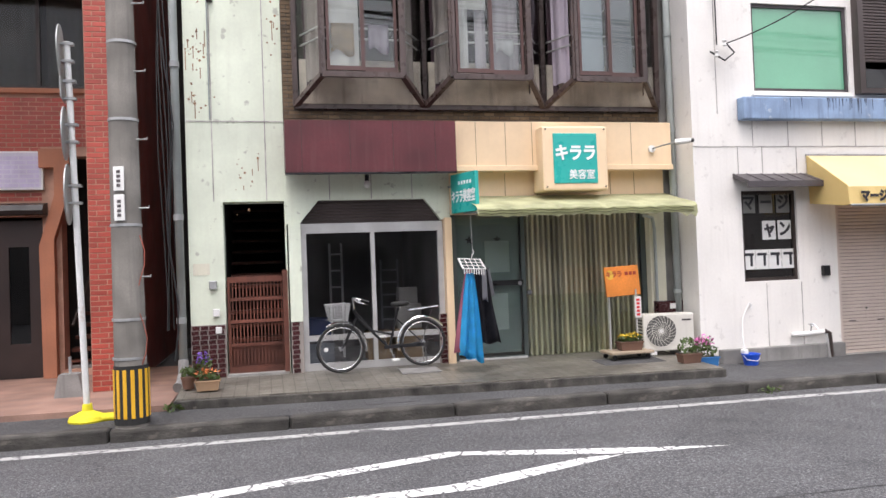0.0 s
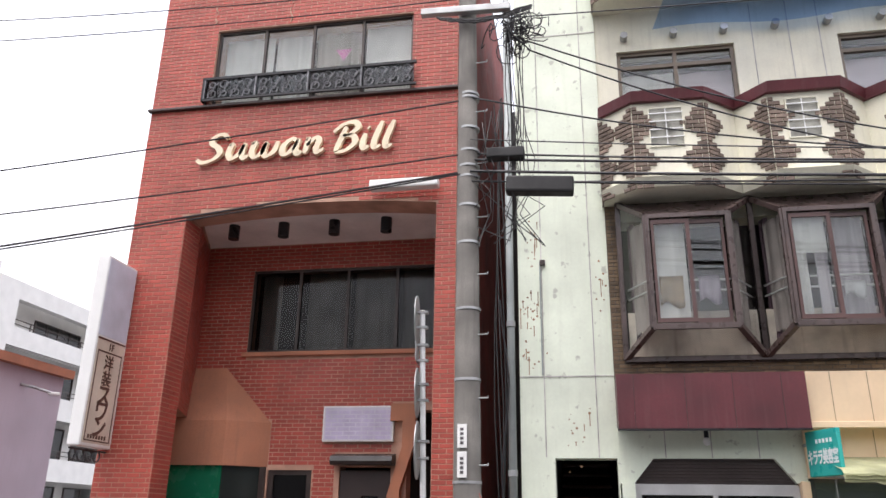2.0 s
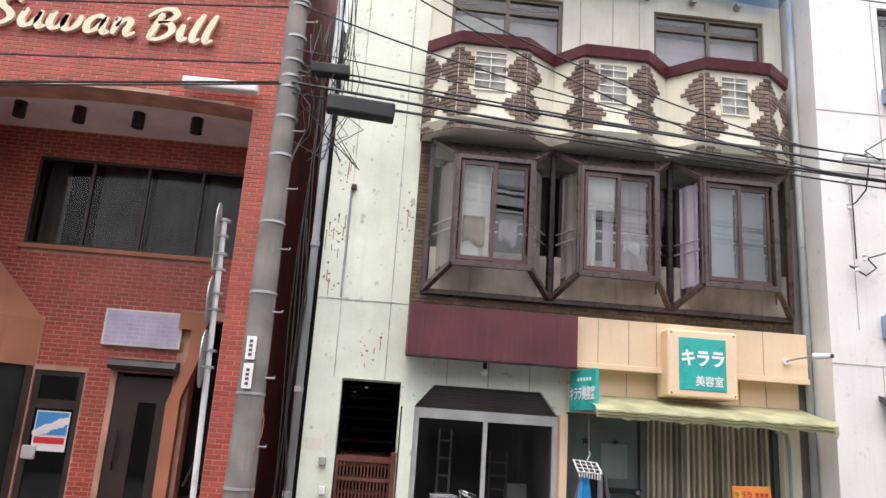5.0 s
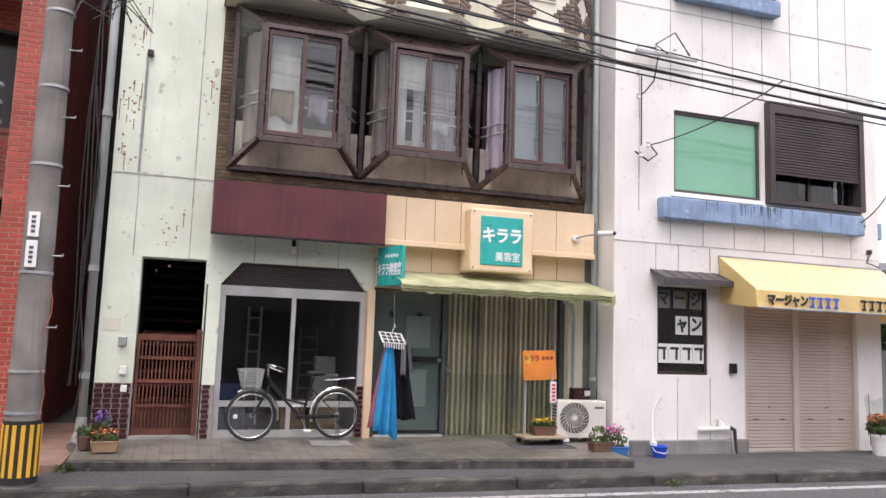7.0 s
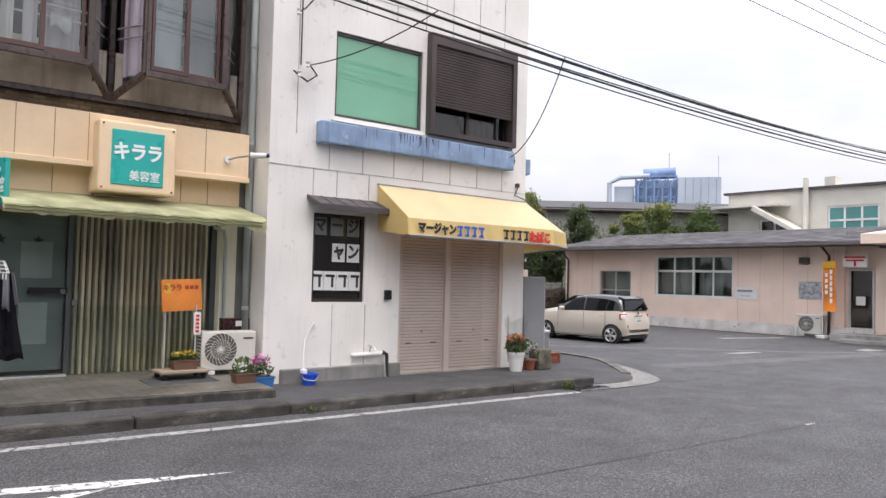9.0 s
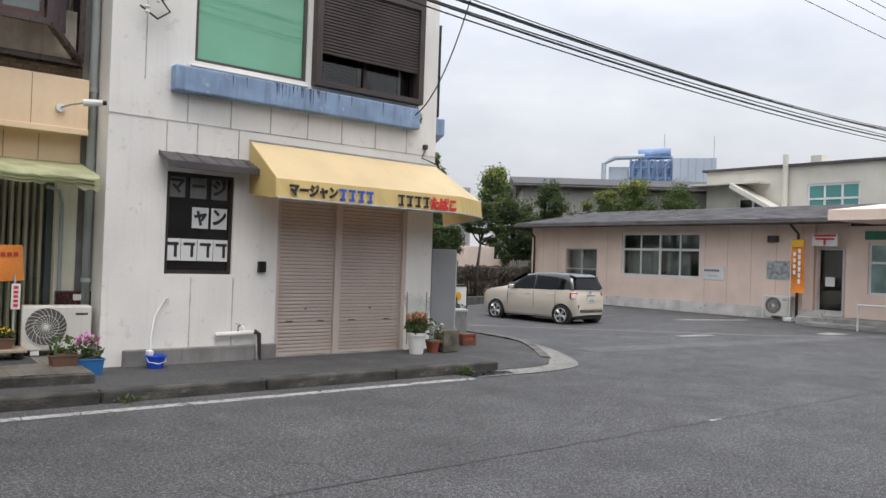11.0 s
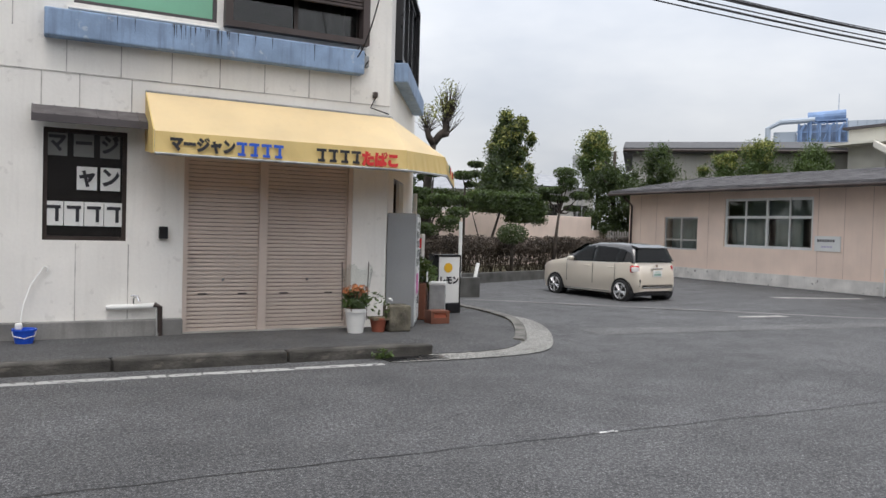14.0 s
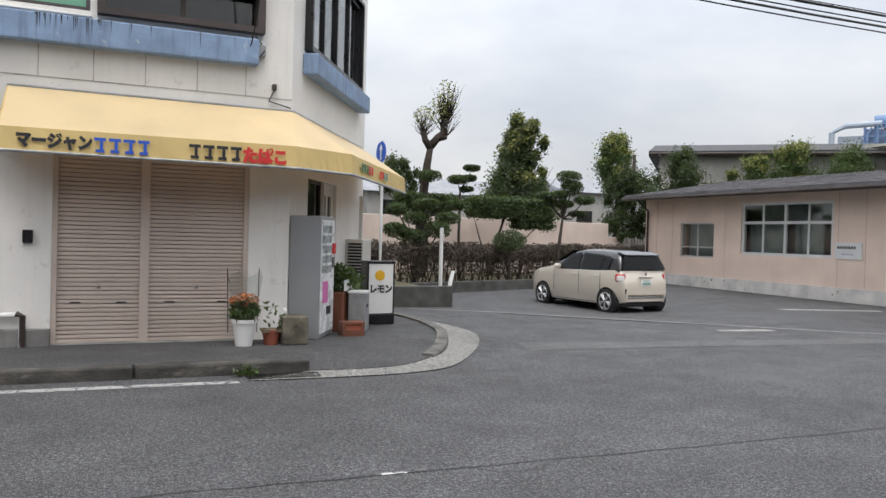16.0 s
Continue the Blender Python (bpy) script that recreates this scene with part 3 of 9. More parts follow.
flat(bm, ((24.2, 9.3), (25.2, 9.2), (25.1, 9.75), (24.3, 9.7)), 0.005)
flat(bm, ((19.7, 10.8), (20.9, 10.6), (20.9, 10.9), (19.8, 11.05)), 0.005)
flat(bm, ((25.0, 14.3), (27.3, 13.2), (27.4, 13.5), (25.1, 14.6)), 0.005)
solo("pavement_patch", bm, GUTTER, "pale mortar patches on the car park asphalt", "road marking", "structure")

# footway with its rounded corner
def smooth_line(pts, k=5):
    """A rounded line through the points (Catmull-Rom)."""
    P = [Vector(p) for p in pts]
    P = [P[0] * 2 - P[1]] + P + [P[-1] * 2 - P[-2]]
    out = []
    for a, b, c, d in zip(P, P[1:], P[2:], P[3:]):
        for i in range(k):
            t = i / k
            out.append(tuple(0.5 * (2 * b + (c - a) * t + (2 * a - 5 * b + 4 * c - d) * t * t + (3 * b - a - 3 * c + d) * t ** 3)))
    return out + [tuple(P[-2])]


INNER = smooth_line([(11.5, 8.52), (12.2, 8.5), (12.83, 8.72), (13.5, 9.45), (14.0, 10.4), (14.25, 11.4), (14.3, 12.6), (14.0, 14.2)])
OUTER = smooth_line([(10.7, 8.13), (11.73, 8.08), (12.68, 8.16), (13.36, 8.55), (14.3, 9.9), (14.9, 11.2), (15.0, 12.4), (14.7, 14.3)])
RIDGE = smooth_line([(11.2, 9.2), (11.8, 9.3), (12.3, 9.5), (12.8, 10.0), (13.2, 10.8), (13.4, 11.6), (13.45, 12.6), (13.2, 14.2)])


def edge_height(p):
    """The footway falls to the gutter at the dropped part of the corner."""
    u = min(1.0, max(0.0, (p[1] - 9.2) / 1.3)) if p[0] > 12.5 else 0.0
    return 0.022 + 0.108 * u * u * (3 - 2 * u)


bm = bmn()
poly = [(-30, 9.5), (-1, 8.92), (5.6, 8.78), (10.5, 8.67)] + RIDGE + [(12.9, 14.2), (11.2, 11.0), (6.2, 11.0), (6.2, 12), (-30, 12)]
top = [bm.verts.new((x, y, 0.13)) for x, y in poly]
bot = [bm.verts.new((x, y, -0.1)) for x, y in poly]
bm.faces.new(top)
for i in range(len(poly)):
    j = (i + 1) % len(poly)
    bm.faces.new((top[i], bot[i], bot[j], top[j]))
r0 = 4
edge = [bm.verts.new((p[0], p[1], edge_height(p))) for p in INNER]
for i in range(len(INNER) - 1):
    bm.faces.new((top[r0 + i], top[r0 + i + 1], edge[i + 1], edge[i]))
bm.faces.new((top[3], top[4], edge[0]))
foot = [bm.verts.new((p[0], p[1], -0.1)) for p in INNER]
for i in range(len(INNER) - 1):
    bm.faces.new((edge[i], edge[i + 1], foot[i + 1], foot[i]))
bmesh.ops.triangulate(bm, faces=[f for f in bm.faces if len(f.verts) > 4])
bmesh.ops.recalc_face_normals(bm, faces=bm.faces[:])
solo("pavement", bm, WALKWAY, "dark patched asphalt footway along the shops", "footway", "structure")
bm = strip(bmn(), INNER, OUTER, 0.012)
bmesh.ops.recalc_face_normals(bm, faces=bm.faces[:])
solo("corner_gutter", bm, PEBBLE, "pale pebbled concrete gutter round the corner", "gutter", "structure")
# apron in front of the salon
bm = bmn()
prism(bm, [(-1.15, 9.80), (0.6, 9.70), (5.92, 9.22), (5.95, 11.6), (-1.15, 11.6)], "z", 0.0, 0.25)
for v in bm.verts:
    if v.co.z > 0.2 and v.co.y > 11: v.co.z = 0.345
bmesh.ops.bevel(bm, geom=[e for e in bm.edges if e.verts[0].co.z > 0.2 and e.verts[1].co.z > 0.2], offset=0.02, segments=2, affect="EDGES")
solo("shop_apron", bm, APRON, "damp grey concrete step before the shops", "step", "structure")
solo("apron_edge", turned(rbox(0, 7.1, -0.025, 0.03, 0.1, 0.236, 0.012), pose(-1.15, 9.80, 0, 0, 0, -4.65)), KERB, "stained concrete edge of the step", "kerb", "structure")
bm = turned(rbox(1.75, 2.3, -0.2, 0.2, -0.01, 0.008, 0.004), pose(0, 10.6, 0.305, 3.2, 0, 0))
solo("manhole_cover", bm, CONC, "square concrete inspection cover in the step", "cover", "structure")
bm = rbox(1.1, 1.75, 9.15, 9.55, 0.12, 0.137, 0.004)
solo("water_meter_cover", bm, WALKWAY, "grey inspection cover in the footway", "cover", "structure")
bm = turned(rbox(4.55, 5.5, -0.24, 0.24, -0.01, 0.008, 0.004), pose(0, 10.22, 0.284, 3.2, 0, 0))
solo("pallet_slab", bm, WALKWAY, "worn grey concrete patch in the step", "slab", "structure")
bm = prism(bmn(), [(-14, 10.2), (-1.2, 9.78), (-1.2, 14), (-14, 14)], "z", 0.0, 0.2)
solo("entry_floor", bm, PINKFLOOR, "faded pink paved forecourt of the brick building", "floor", "structure")


# ---- brick building ----
suwan = thing("brick_building", "red brick office building with a recessed entrance", "building", (-4.9, 13, 0.2))
SH = 14.5
bm = bmn()
wall(bm, -7.75, -2.05, 11.36, 11.9, 6.95, SH, [(-6.62, -2.86, 8.98, 10.55)])
wall(bm, -7.75, -6.78, 11.36, 11.9, 0.15, 6.95)
wall(bm, -2.38, -2.05, 11.36, 11.9, 0.15, 6.95)
part("front_wall", bm, MORTAR, suwan)
bm = bmn()
wall(bm, -7.6, -2.3, 13.46, 13.8, 0.15, 7.3, [(-6.38, -2.55, 4.84, 6.46), (-4.42, -3.5, 0.2, 2.78), (-5.75, -4.93, 0.2, 2.72), (-3.22, -2.42, 0.3, 3.75)])
part("back_wall", bm, MORTAR, suwan)
bm = bmn()
prism(bm, [(-6.78, 11.9), (-7.37, 13.46), (-7.75, 13.46), (-7.75, 11.9)], "z", 3.6, 7.3)
part("side_return", bm, MORTAR, suwan)
bm = box(bmn(), -2.25, -2.05, 11.9, 22, 0.1, SH)
box(bm, -7.75, -7.55, 11.9, 22, 0.1, SH)
part("side_wall", bm, REDSTUCCO, suwan, "dark red rendered side wall")
bm = box(bmn(), -7.6, -2.2, 11.88, 13.5, 6.98, 7.3)
part("soffit", bm, SOFFIT, suwan, "pale painted soffit")
bm = bmn()
n = 14
lo = [(-6.78 + 4.4 * i / n, 6.93 - 0.12 * (abs(2 * i / n - 1)) ** 2) for i in range(n + 1)]
prism(bm, [(x, z) for x, z in lo] + [(-2.38, 7.05), (-6.78, 7.05)], "y", 11.362, 11.9)
part("arched_beam", bm, MORTAR, suwan)
bm = rbox(-7.78, -2.03, 11.27, 11.36, 8.885, 8.935, 0.008)
part("ledge", bm, BROWNAL, suwan, "thin dark metal capped ledge")
bm = box(bmn(), -7.75, -2.05, 11.9, 22, SH - 0.2, SH)
part("roof", bm, CONC, suwan)
bm = rbox(-6.45, -2.45, 13.38, 13.5, 4.76, 4.84, 0.01)
part("window_sill", bm, TERRA, suwan)


def window(parent, x0, x1, z0, z1, y, panes=2, frame=BROWNAL, pane=DGLASS, fw=0.05, d=0.07, m=None, name="window", rails=()):
    """A framed window in a wall along x: the frame with a sub-part for each pane."""
    w = (x1 - x0) / panes
    levels = [z0 + fw] + [v for r in sorted(rails) for v in (r - fw / 2, r + fw / 2)] + [z1 - fw]
    holes = [(x0 + w * i + (fw if i == 0 else fw / 2), x0 + w * (i + 1) - (fw if i == panes - 1 else fw / 2), lo, hi) for i in range(panes) for lo, hi in zip(levels[::2], levels[1::2])]
    bm = wall(bmn(), x0, x1, y, y + d, z0, z1, holes)
    f = part(name, bm if m is None else turned(bm, m), frame, parent)
    for i in range(panes):
        bm = bmn()
        box(bm, x0 + w * i + fw * 0.4, x0 + w * (i + 1) - fw * 0.4, y + d * 0.45 + 0.012 * (i % 2), y + d * 0.45 + 0.006 + 0.012 * (i % 2), z0 + fw * 0.6, z1 - fw * 0.6)
        part("pane", bm if m is None else turned(bm, m), pane, f)
    return f


SHADEG = glass("shaded_glass", (0.6, 0.62, 0.62), 1.3)
window(suwan, -6.38, -2.55, 4.84, 6.46, 13.48, 4, BROWNAL, SHADEG, 0.05)
window(suwan, -6.62, -2.86, 8.98, 10.55, 11.42, 4, BROWNAL, CGLASS, 0.042)


def curtain(parent, x0, x1, z0, z1, y, material, folds=9.0, depth=0.04, name="curtain", m=None):
    bm = bmn()
    k = int((x1 - x0) * folds * 5) + 4
    a = []
    for i in range(k + 1):
        u = i / k
        yy = y + depth * math.sin(u * (x1 - x0) * folds * math.tau * 0.8 + 0.7 * math.sin(9 * u))
        a.append((bm.verts.new((x0 + (x1 - x0) * u, yy, z0)), bm.verts.new((x0 + (x1 - x0) * u, yy * 0.6 + y * 0.4, z1))))
    for p, q in zip(a, a[1:]):
        bm.faces.new((p[0], q[0], q[1], p[1]))
    return part(name, bm if m is None else turned(bm, m), material, parent, smooth=True)


for x0, x1 in ((-6.3, -5.9), (-5.35, -4.5), (-4.4, -3.55), (-3.45, -2.6)): curtain(suwan, x0, x1, 4.85, 6.45, 13.8, CURTD, 5, 0.03)
curtain(suwan, -6.55, -5.6, 9.0, 10.5, 11.66, CURTW, 4)
curtain(suwan, -5.55, -4.8, 9.0, 10.5, 11.68, CURTW, 5)
curtain(suwan, -4.75, -3.9, 9.0, 10.5, 11.7, CURTD, 5)
curtain(suwan, -3.8, -2.9, 9.0, 10.5, 11.66, CURTW, 2, 0.01)
part("window_pennant", prism(bmn(), [(-4.35, 10.05), (-4.05, 10.05), (-4.2, 9.8)], "y", 11.57, 11.575), FLOWP, suwan, "pink triangular pennant behind the pane")
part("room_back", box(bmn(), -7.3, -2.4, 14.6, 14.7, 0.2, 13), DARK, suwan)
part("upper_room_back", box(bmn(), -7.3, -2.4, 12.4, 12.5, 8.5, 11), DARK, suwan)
part("rail_backing", box(bmn(), -6.66, -2.8, 11.255, 11.26, 9.0, 9.41), glass("smoked_panel", (0.35, 0.36, 0.38), 1.4), suwan)
# ornate rail of the upper window
mat("cast_iron", (0.16, 0.16, 0.17), 0.35, metal=0.6, var=0.2, scale=8)
rail = part("window_rail", box(box(box(bmn(), -6.7, -2.75, 11.2, 11.24, 9.40, 9.45), -6.7, -2.75, 11.2, 11.24, 8.97, 9.01), -6.72, -6.68, 11.2, 11.4, 8.97, 9.45), BLACKMET, suwan, "ornate black cast metal rail")
for i in range(4):
    bm = bmn()
    x0 = -6.66 + i * 0.98
    box(bm, x0 - 0.03, x0, 11.2, 11.24, 9.0, 9.42)
    for j in range(4):
        for s in range(2):
            torus(bm, (x0 + 0.13 + j * 0.225, 11.22, 9.11 + 0.19 * s), (0, 1, 0), 0.075 - 0.02 * ((j + s) % 2), 0.012, 10, 4)
        tube(bm, [(x0 + 0.05 + j * 0.225 + 0.2 * k / 6, 11.22, 9.03 + 0.35 * k / 6 + 0.04 * math.sin(k * 2)) for k in range(7)], 0.01, 4)
    part("scroll_panel", bm, MATS["cast_iron"], rail)


def brush_letter(strokes, x, z, y, nib, depth):
    """A letter drawn with a broad slanted nib: rounded strokes drawn out to plates."""
    bm = bmn()
    for st in strokes:
        pts = smooth_line(st, 6) if len(st) > 2 else st
        k = len(pts)
        F_, B_ = [], []
        for i, (u, v) in enumerate(pts):
            e = min(1.0, 0.6 + 2.2 * min(i, k - 1 - i) / k)
            px, pz = x + u + 0.16 * v, z + v
            tx, tz = Vector(pts[min(i + 1, k - 1)]) - Vector(pts[max(i - 1, 0)])
            tx += 0.16 * tz
            q_ = math.hypot(tx, tz) or 1.0
            nx_, nz_ = -tz / q_, tx / q_
            w_ = (0.030 + abs(nx_ * nib[0] + nz_ * nib[1])) * e
            for L_, yy in ((F_, y - depth), (B_, y)):
                L_.append([bm.verts.new((px - nx_ * w_, yy, pz - nz_ * w_)), bm.verts.new((px + nx_ * w_, yy, pz + nz_ * w_))])
        for i in range(k - 1):
            bm.faces.new((F_[i][0], F_[i + 1][0], F_[i + 1][1], F_[i][1])); bm.faces.new((B_[i][1], B_[i + 1][1], B_[i + 1][0], B_[i][0]))
            for q in (0, 1): bm.faces.new((F_[i][q], B_[i][q], B_[i + 1][q], F_[i + 1][q]))
        for i in (0, k - 1): bm.faces.new((F_[i][0], F_[i][1], B_[i][1], B_[i][0]))
    bmesh.ops.recalc_face_normals(bm, faces=bm.faces[:])
    return bm


L_STROKE = [[(0.12, 0.56), (0.07, 0.34), (0.04, 0.12), (0.08, 0.01), (0.17, 0.06)]]
A_STEM = [(0.30, 0.33), (0.27, 0.12), (0.33, 0.01), (0.40, 0.06)]
SCRIPT = (
    (0.0, [[(0.44, 0.47), (0.34, 0.56), (0.19, 0.52), (0.15, 0.39), (0.29, 0.28), (0.36, 0.15), (0.25, 0.02), (0.06, -0.03), (-0.06, 0.04)]]),
    (0.54, [[(-0.03, 0.30), (0.02, 0.31), (0.0, 0.12), (0.08, 0.01), (0.2, 0.09), (0.27, 0.30)], [(0.28, 0.33), (0.26, 0.12), (0.32, 0.01), (0.40, 0.06)]]),
    (0.99, [[(-0.03, 0.30), (0.02, 0.31), (0.0, 0.12), (0.08, 0.01), (0.19, 0.08), (0.24, 0.30)], [(0.25, 0.32), (0.23, 0.12), (0.31, 0.01), (0.43, 0.1), (0.47, 0.31)]]),
    (1.56, [[(0.29, 0.29), (0.15, 0.33), (0.03, 0.2), (0.05, 0.03), (0.17, 0.05), (0.28, 0.27)], A_STEM]),
    (1.99, [[(0.0, 0.30), (0.05, 0.28), (0.03, 0.0)], [(0.05, 0.16), (0.17, 0.32), (0.26, 0.26), (0.23, 0.1), (0.28, 0.01), (0.38, 0.08)]]),
    (2.55, [[(0.16, 0.50), (0.11, 0.25), (0.05, -0.02)], [(-0.06, 0.40), (0.09, 0.55), (0.29, 0.59), (0.38, 0.48), (0.27, 0.35), (0.13, 0.31)], [(0.13, 0.31), (0.32, 0.30), (0.38, 0.15), (0.24, 0.0), (0.05, -0.03)]]),
    (3.05, [[(0.05, 0.32), (0.03, 0.12), (0.08, 0.01), (0.16, 0.06)], [(0.07, 0.45), (0.10, 0.43)]]),
    (3.25, L_STROKE), (3.46, L_STROKE))
for dx, strokes in SCRIPT:
    part("raised_letter", turned(brush_letter(strokes, dx, 0.012 * dx, 0, (0.028, 0.012), 0.075), Matrix.Translation((-6.62, 11.335, 7.79)) @ Matrix.Diagonal((0.955, 1, 0.9, 1))), IVORY, suwan)
for i in range(4):
    bm = cyl(bmn(), (-6.35 + 0.96 * i, 12.35, 6.99), (-6.35 + 0.96 * i, 12.35, 6.72), 0.1, 0.1, 14)
    part("downlight", bm, BLACKMET, suwan)
# lamp under the beam
bm = rbox(-3.45, -2.3, 11.05, 11.25, 6.98, 7.14, 0.03)
part("strip_light", bm, PLASTW, suwan, "long white fluorescent strip light")
# entrance: bay window, doors, sign, stair

BAY = [(-7.74, 12.99), (-6.41, 12.99), (-5.76, 13.455), (-7.74, 13.455)]
bm = prism(bmn(), BAY, "z", 2.77, 3.54)
lo_ = [bm.verts.new((x, y, 3.54)) for x, y in BAY[:3]]
hi_ = [bm.verts.new(p) for p in ((-7.36, 13.43, 4.56), (-6.73, 13.43, 4.56))]
bm.faces.new((lo_[0], lo_[1], hi_[1], hi_[0])); bm.faces.new((lo_[1], lo_[2], hi_[1]))
part("bay_hood", bm, TERRA, suwan, "terracotta rendered hood with a tapering top")
part("bay_window", box(bmn(), -7.74, -6.47, 13.06, 13.07, 0.55, 2.77), GREENW, suwan, "green sheeted display window")
bm = bmn(); bm.faces.new([bm.verts.new(p) for p in ((-6.43, 13.06, 0.55), (-5.86, 13.455, 0.55), (-5.86, 13.455, 2.77), (-6.43, 13.06, 2.77))])
part("side_pane", bm, mat("black_pane", (0.015, 0.02, 0.018), 0.08, var=0.0, bump=0.0), suwan)
part("bay_post", box(bmn(), -6.48, -6.43, 13.03, 13.08, 0.55, 2.77), GREENW, suwan)
part("bay_post", box(bmn(), -5.88, -5.78, 13.40, 13.455, 0.2, 2.77), BROWNAL, suwan)
part("bay_plinth", prism(bmn(), [(-7.74, 12.95), (-6.41, 12.95), (-5.76, 13.455), (-7.74, 13.455)], "z", 0.2, 0.55), mat("dark_plinth", (0.045, 0.03, 0.028), 0.4, var=0.2), suwan)
d1 = part("glazed_door", wall(bmn(), -5.75, -4.93, 13.5, 13.56, 0.2, 2.72, [(-5.65, -5.03, 0.32, 2.1), (-5.65, -5.03, 2.25, 2.64)]), BROWNAL, suwan, "brown framed glass entrance door")
part("pane", box(bmn(), -5.66, -5.02, 13.525, 13.531, 0.31, 2.65), DGLASS, d1)
part("door_handle", rbox(-5.72, -5.5, 13.44, 13.5, 1.28, 1.5, 0.02), ALU, d1)
po = part("poster", box(bmn(), -5.6, -5.06, 13.49, 13.497, 1.42, 2.06), PLASTW, suwan, "poster with white clouds on a blue sky")
part("blue_field", box(bmn(), -5.58, -5.08, 13.482, 13.488, 1.68, 2.04), mat("poster_blue", (0.05, 0.30, 0.65), 0.5), po)
bm = bmn()
for i in range(7):
    cyl(bm, (-5.56 + i * 0.075, 13.476 - 0.0007 * i, 1.70 + 0.035 * i), (-5.56 + i * 0.075, 13.481, 1.70 + 0.035 * i), 0.06 + 0.01 * (i % 3), n=10)
part("cloud_shape", bm, PLASTW, po)
part("red_bar", box(bmn(), -5.57, -5.09, 13.482, 13.488, 1.54, 1.64), REDINK, po)
d2 = part("entrance_door", wall(bmn(), -4.42, -3.5, 13.5, 13.56, 0.2, 2.72, [(-4.02, -3.72, 0.75, 2.3)]), mat("dark_brown_door", (0.035, 0.022, 0.02), 0.45, var=0.2), suwan, "dark brown door with a tall glass light")
part("pane", box(bmn(), -4.03, -3.71, 13.525, 13.531, 0.74, 2.31), DGLASS, d2)
part("pull_handle", tube(bmn(), [(-4.28, 13.5, 1.2), (-4.26, 13.42, 1.3), (-4.24, 13.42, 1.7), (-4.28, 13.5, 1.8)], 0.018), BLACKMET, d2)
part("door_canopy", prism(bmn(), [(13.46, 3.0), (13.2, 2.95), (13.16, 2.86), (13.2, 2.8), (13.46, 2.8)], "x", -4.52, -3.42), BLACKMET, suwan, "black ribbed door canopy")
ls = part("wall_sign", rbox(-4.75, -3.45, 13.36, 13.44, 3.2, 3.82, 0.01), PLASTW, suwan, "faded lilac sign board")
part("sign_face", box(bmn(), -4.72, -3.48, 13.352, 13.358, 3.23, 3.79), mat("sign_joint", (0.6, 0.58, 0.68), 0.8), ls)
bm = bmn()
prism(bm, [(-3.5, 3.85), (-3.05, 3.85), (-3.05, 3.2), (-3.3, 2.4), (-3.3, 0.2), (-3.5, 0.2), (-3.52, 2.3), (-3.28, 3.1), (-3.28, 3.55), (-3.5, 3.55)], "y", 13.3, 13.46)
part("stair_surround", bm, TERRA, suwan, "terracotta rendered wavy door surround")
st = part("stair", box(bmn(), -3.2, -2.42, 13.6, 14.0, 0.2, 0.4), CONC, suwan)
for i in range(9):
    part("step", box(bmn(), -3.2, -2.42, 13.6 + 0.24 * i, 13.9 + 0.24 * i, 0.36 + 0.19 * i, 0.42 + 0.19 * i), WOODRED, st)
part("stair_rail", tube(bmn(), [(-3.1, 13.5, 1.0), (-3.0, 14.2, 1.7), (-2.95, 15.4, 2.7)], 0.025), BROWNAL, suwan)

# projecting sign on the brick building
psign = thing("projecting_sign", "tall white lightbox sign projecting from the brick corner", "sign", (-7.6, 10.95, 2.85))
part("lightbox", rbox(-7.72, -7.51, 10.52, 11.33, 2.88, 5.84, 0.02), PLASTW, psign)
mat("sign_brown", (0.10, 0.05, 0.035), 0.5)
part("sign_face", box(bmn(), -7.512, -7.505, 10.56, 11.29, 2.93, 4.52), mat("cream_sign_face", (0.62, 0.54, 0.44), 0.5), psign, "cream panel with brown edging")
part("upper_face", box(bmn(), -7.512, -7.505, 10.55, 11.3, 4.56, 5.80), mat("blank_sign_face", (0.60, 0.63, 0.72), 0.4), psign)
for y0, y1, z0, z1 in ((10.6, 11.25, 4.31, 4.335), (10.6, 11.25, 2.96, 2.98), (10.6, 10.62, 2.98, 4.31), (11.23, 11.25, 2.98, 4.31), (10.56, 11.29, 4.5, 4.53)):
    part("edging", box(bmn(), -7.504, -7.500, y0, y1, z0, z1), MATS["sign_brown"], psign)
for ch, sz, z in (("1F", 0.15, 4.41), ("洋", 0.25, 4.15), ("装", 0.25, 3.90), ("ス", 0.36, 3.64), ("ワ", 0.36, 3.40), ("ン", 0.36, 3.16)):
    lettering("sign_letter", ch, sz, pose(-7.499, 10.925, z, 90, 0, 90), MATS["sign_brown"], psign, 0.003, bold=0.003 if sz < 0.3 else 0.008)
for i in range(7): part("small_bar", box(bmn(), -7.504, -7.499, 10.68 + 0.07 * i, 10.72 + 0.07 * i, 3.0, 3.06), MATS["sign_brown"], psign)
bm = bmn()
for i in range(4):
    torus(bm, (-7.61, 10.55 + i * 0.2, 2.76), (1, 0, 0), 0.08, 0.012, 12, 5)
tube(bm, [(-7.61, 10.45, 2.84), (-7.61, 11.36, 2.84)], 0.015)
part("scroll_bracket", bm, BLACKMET, psign, "black wrought iron scrolls")

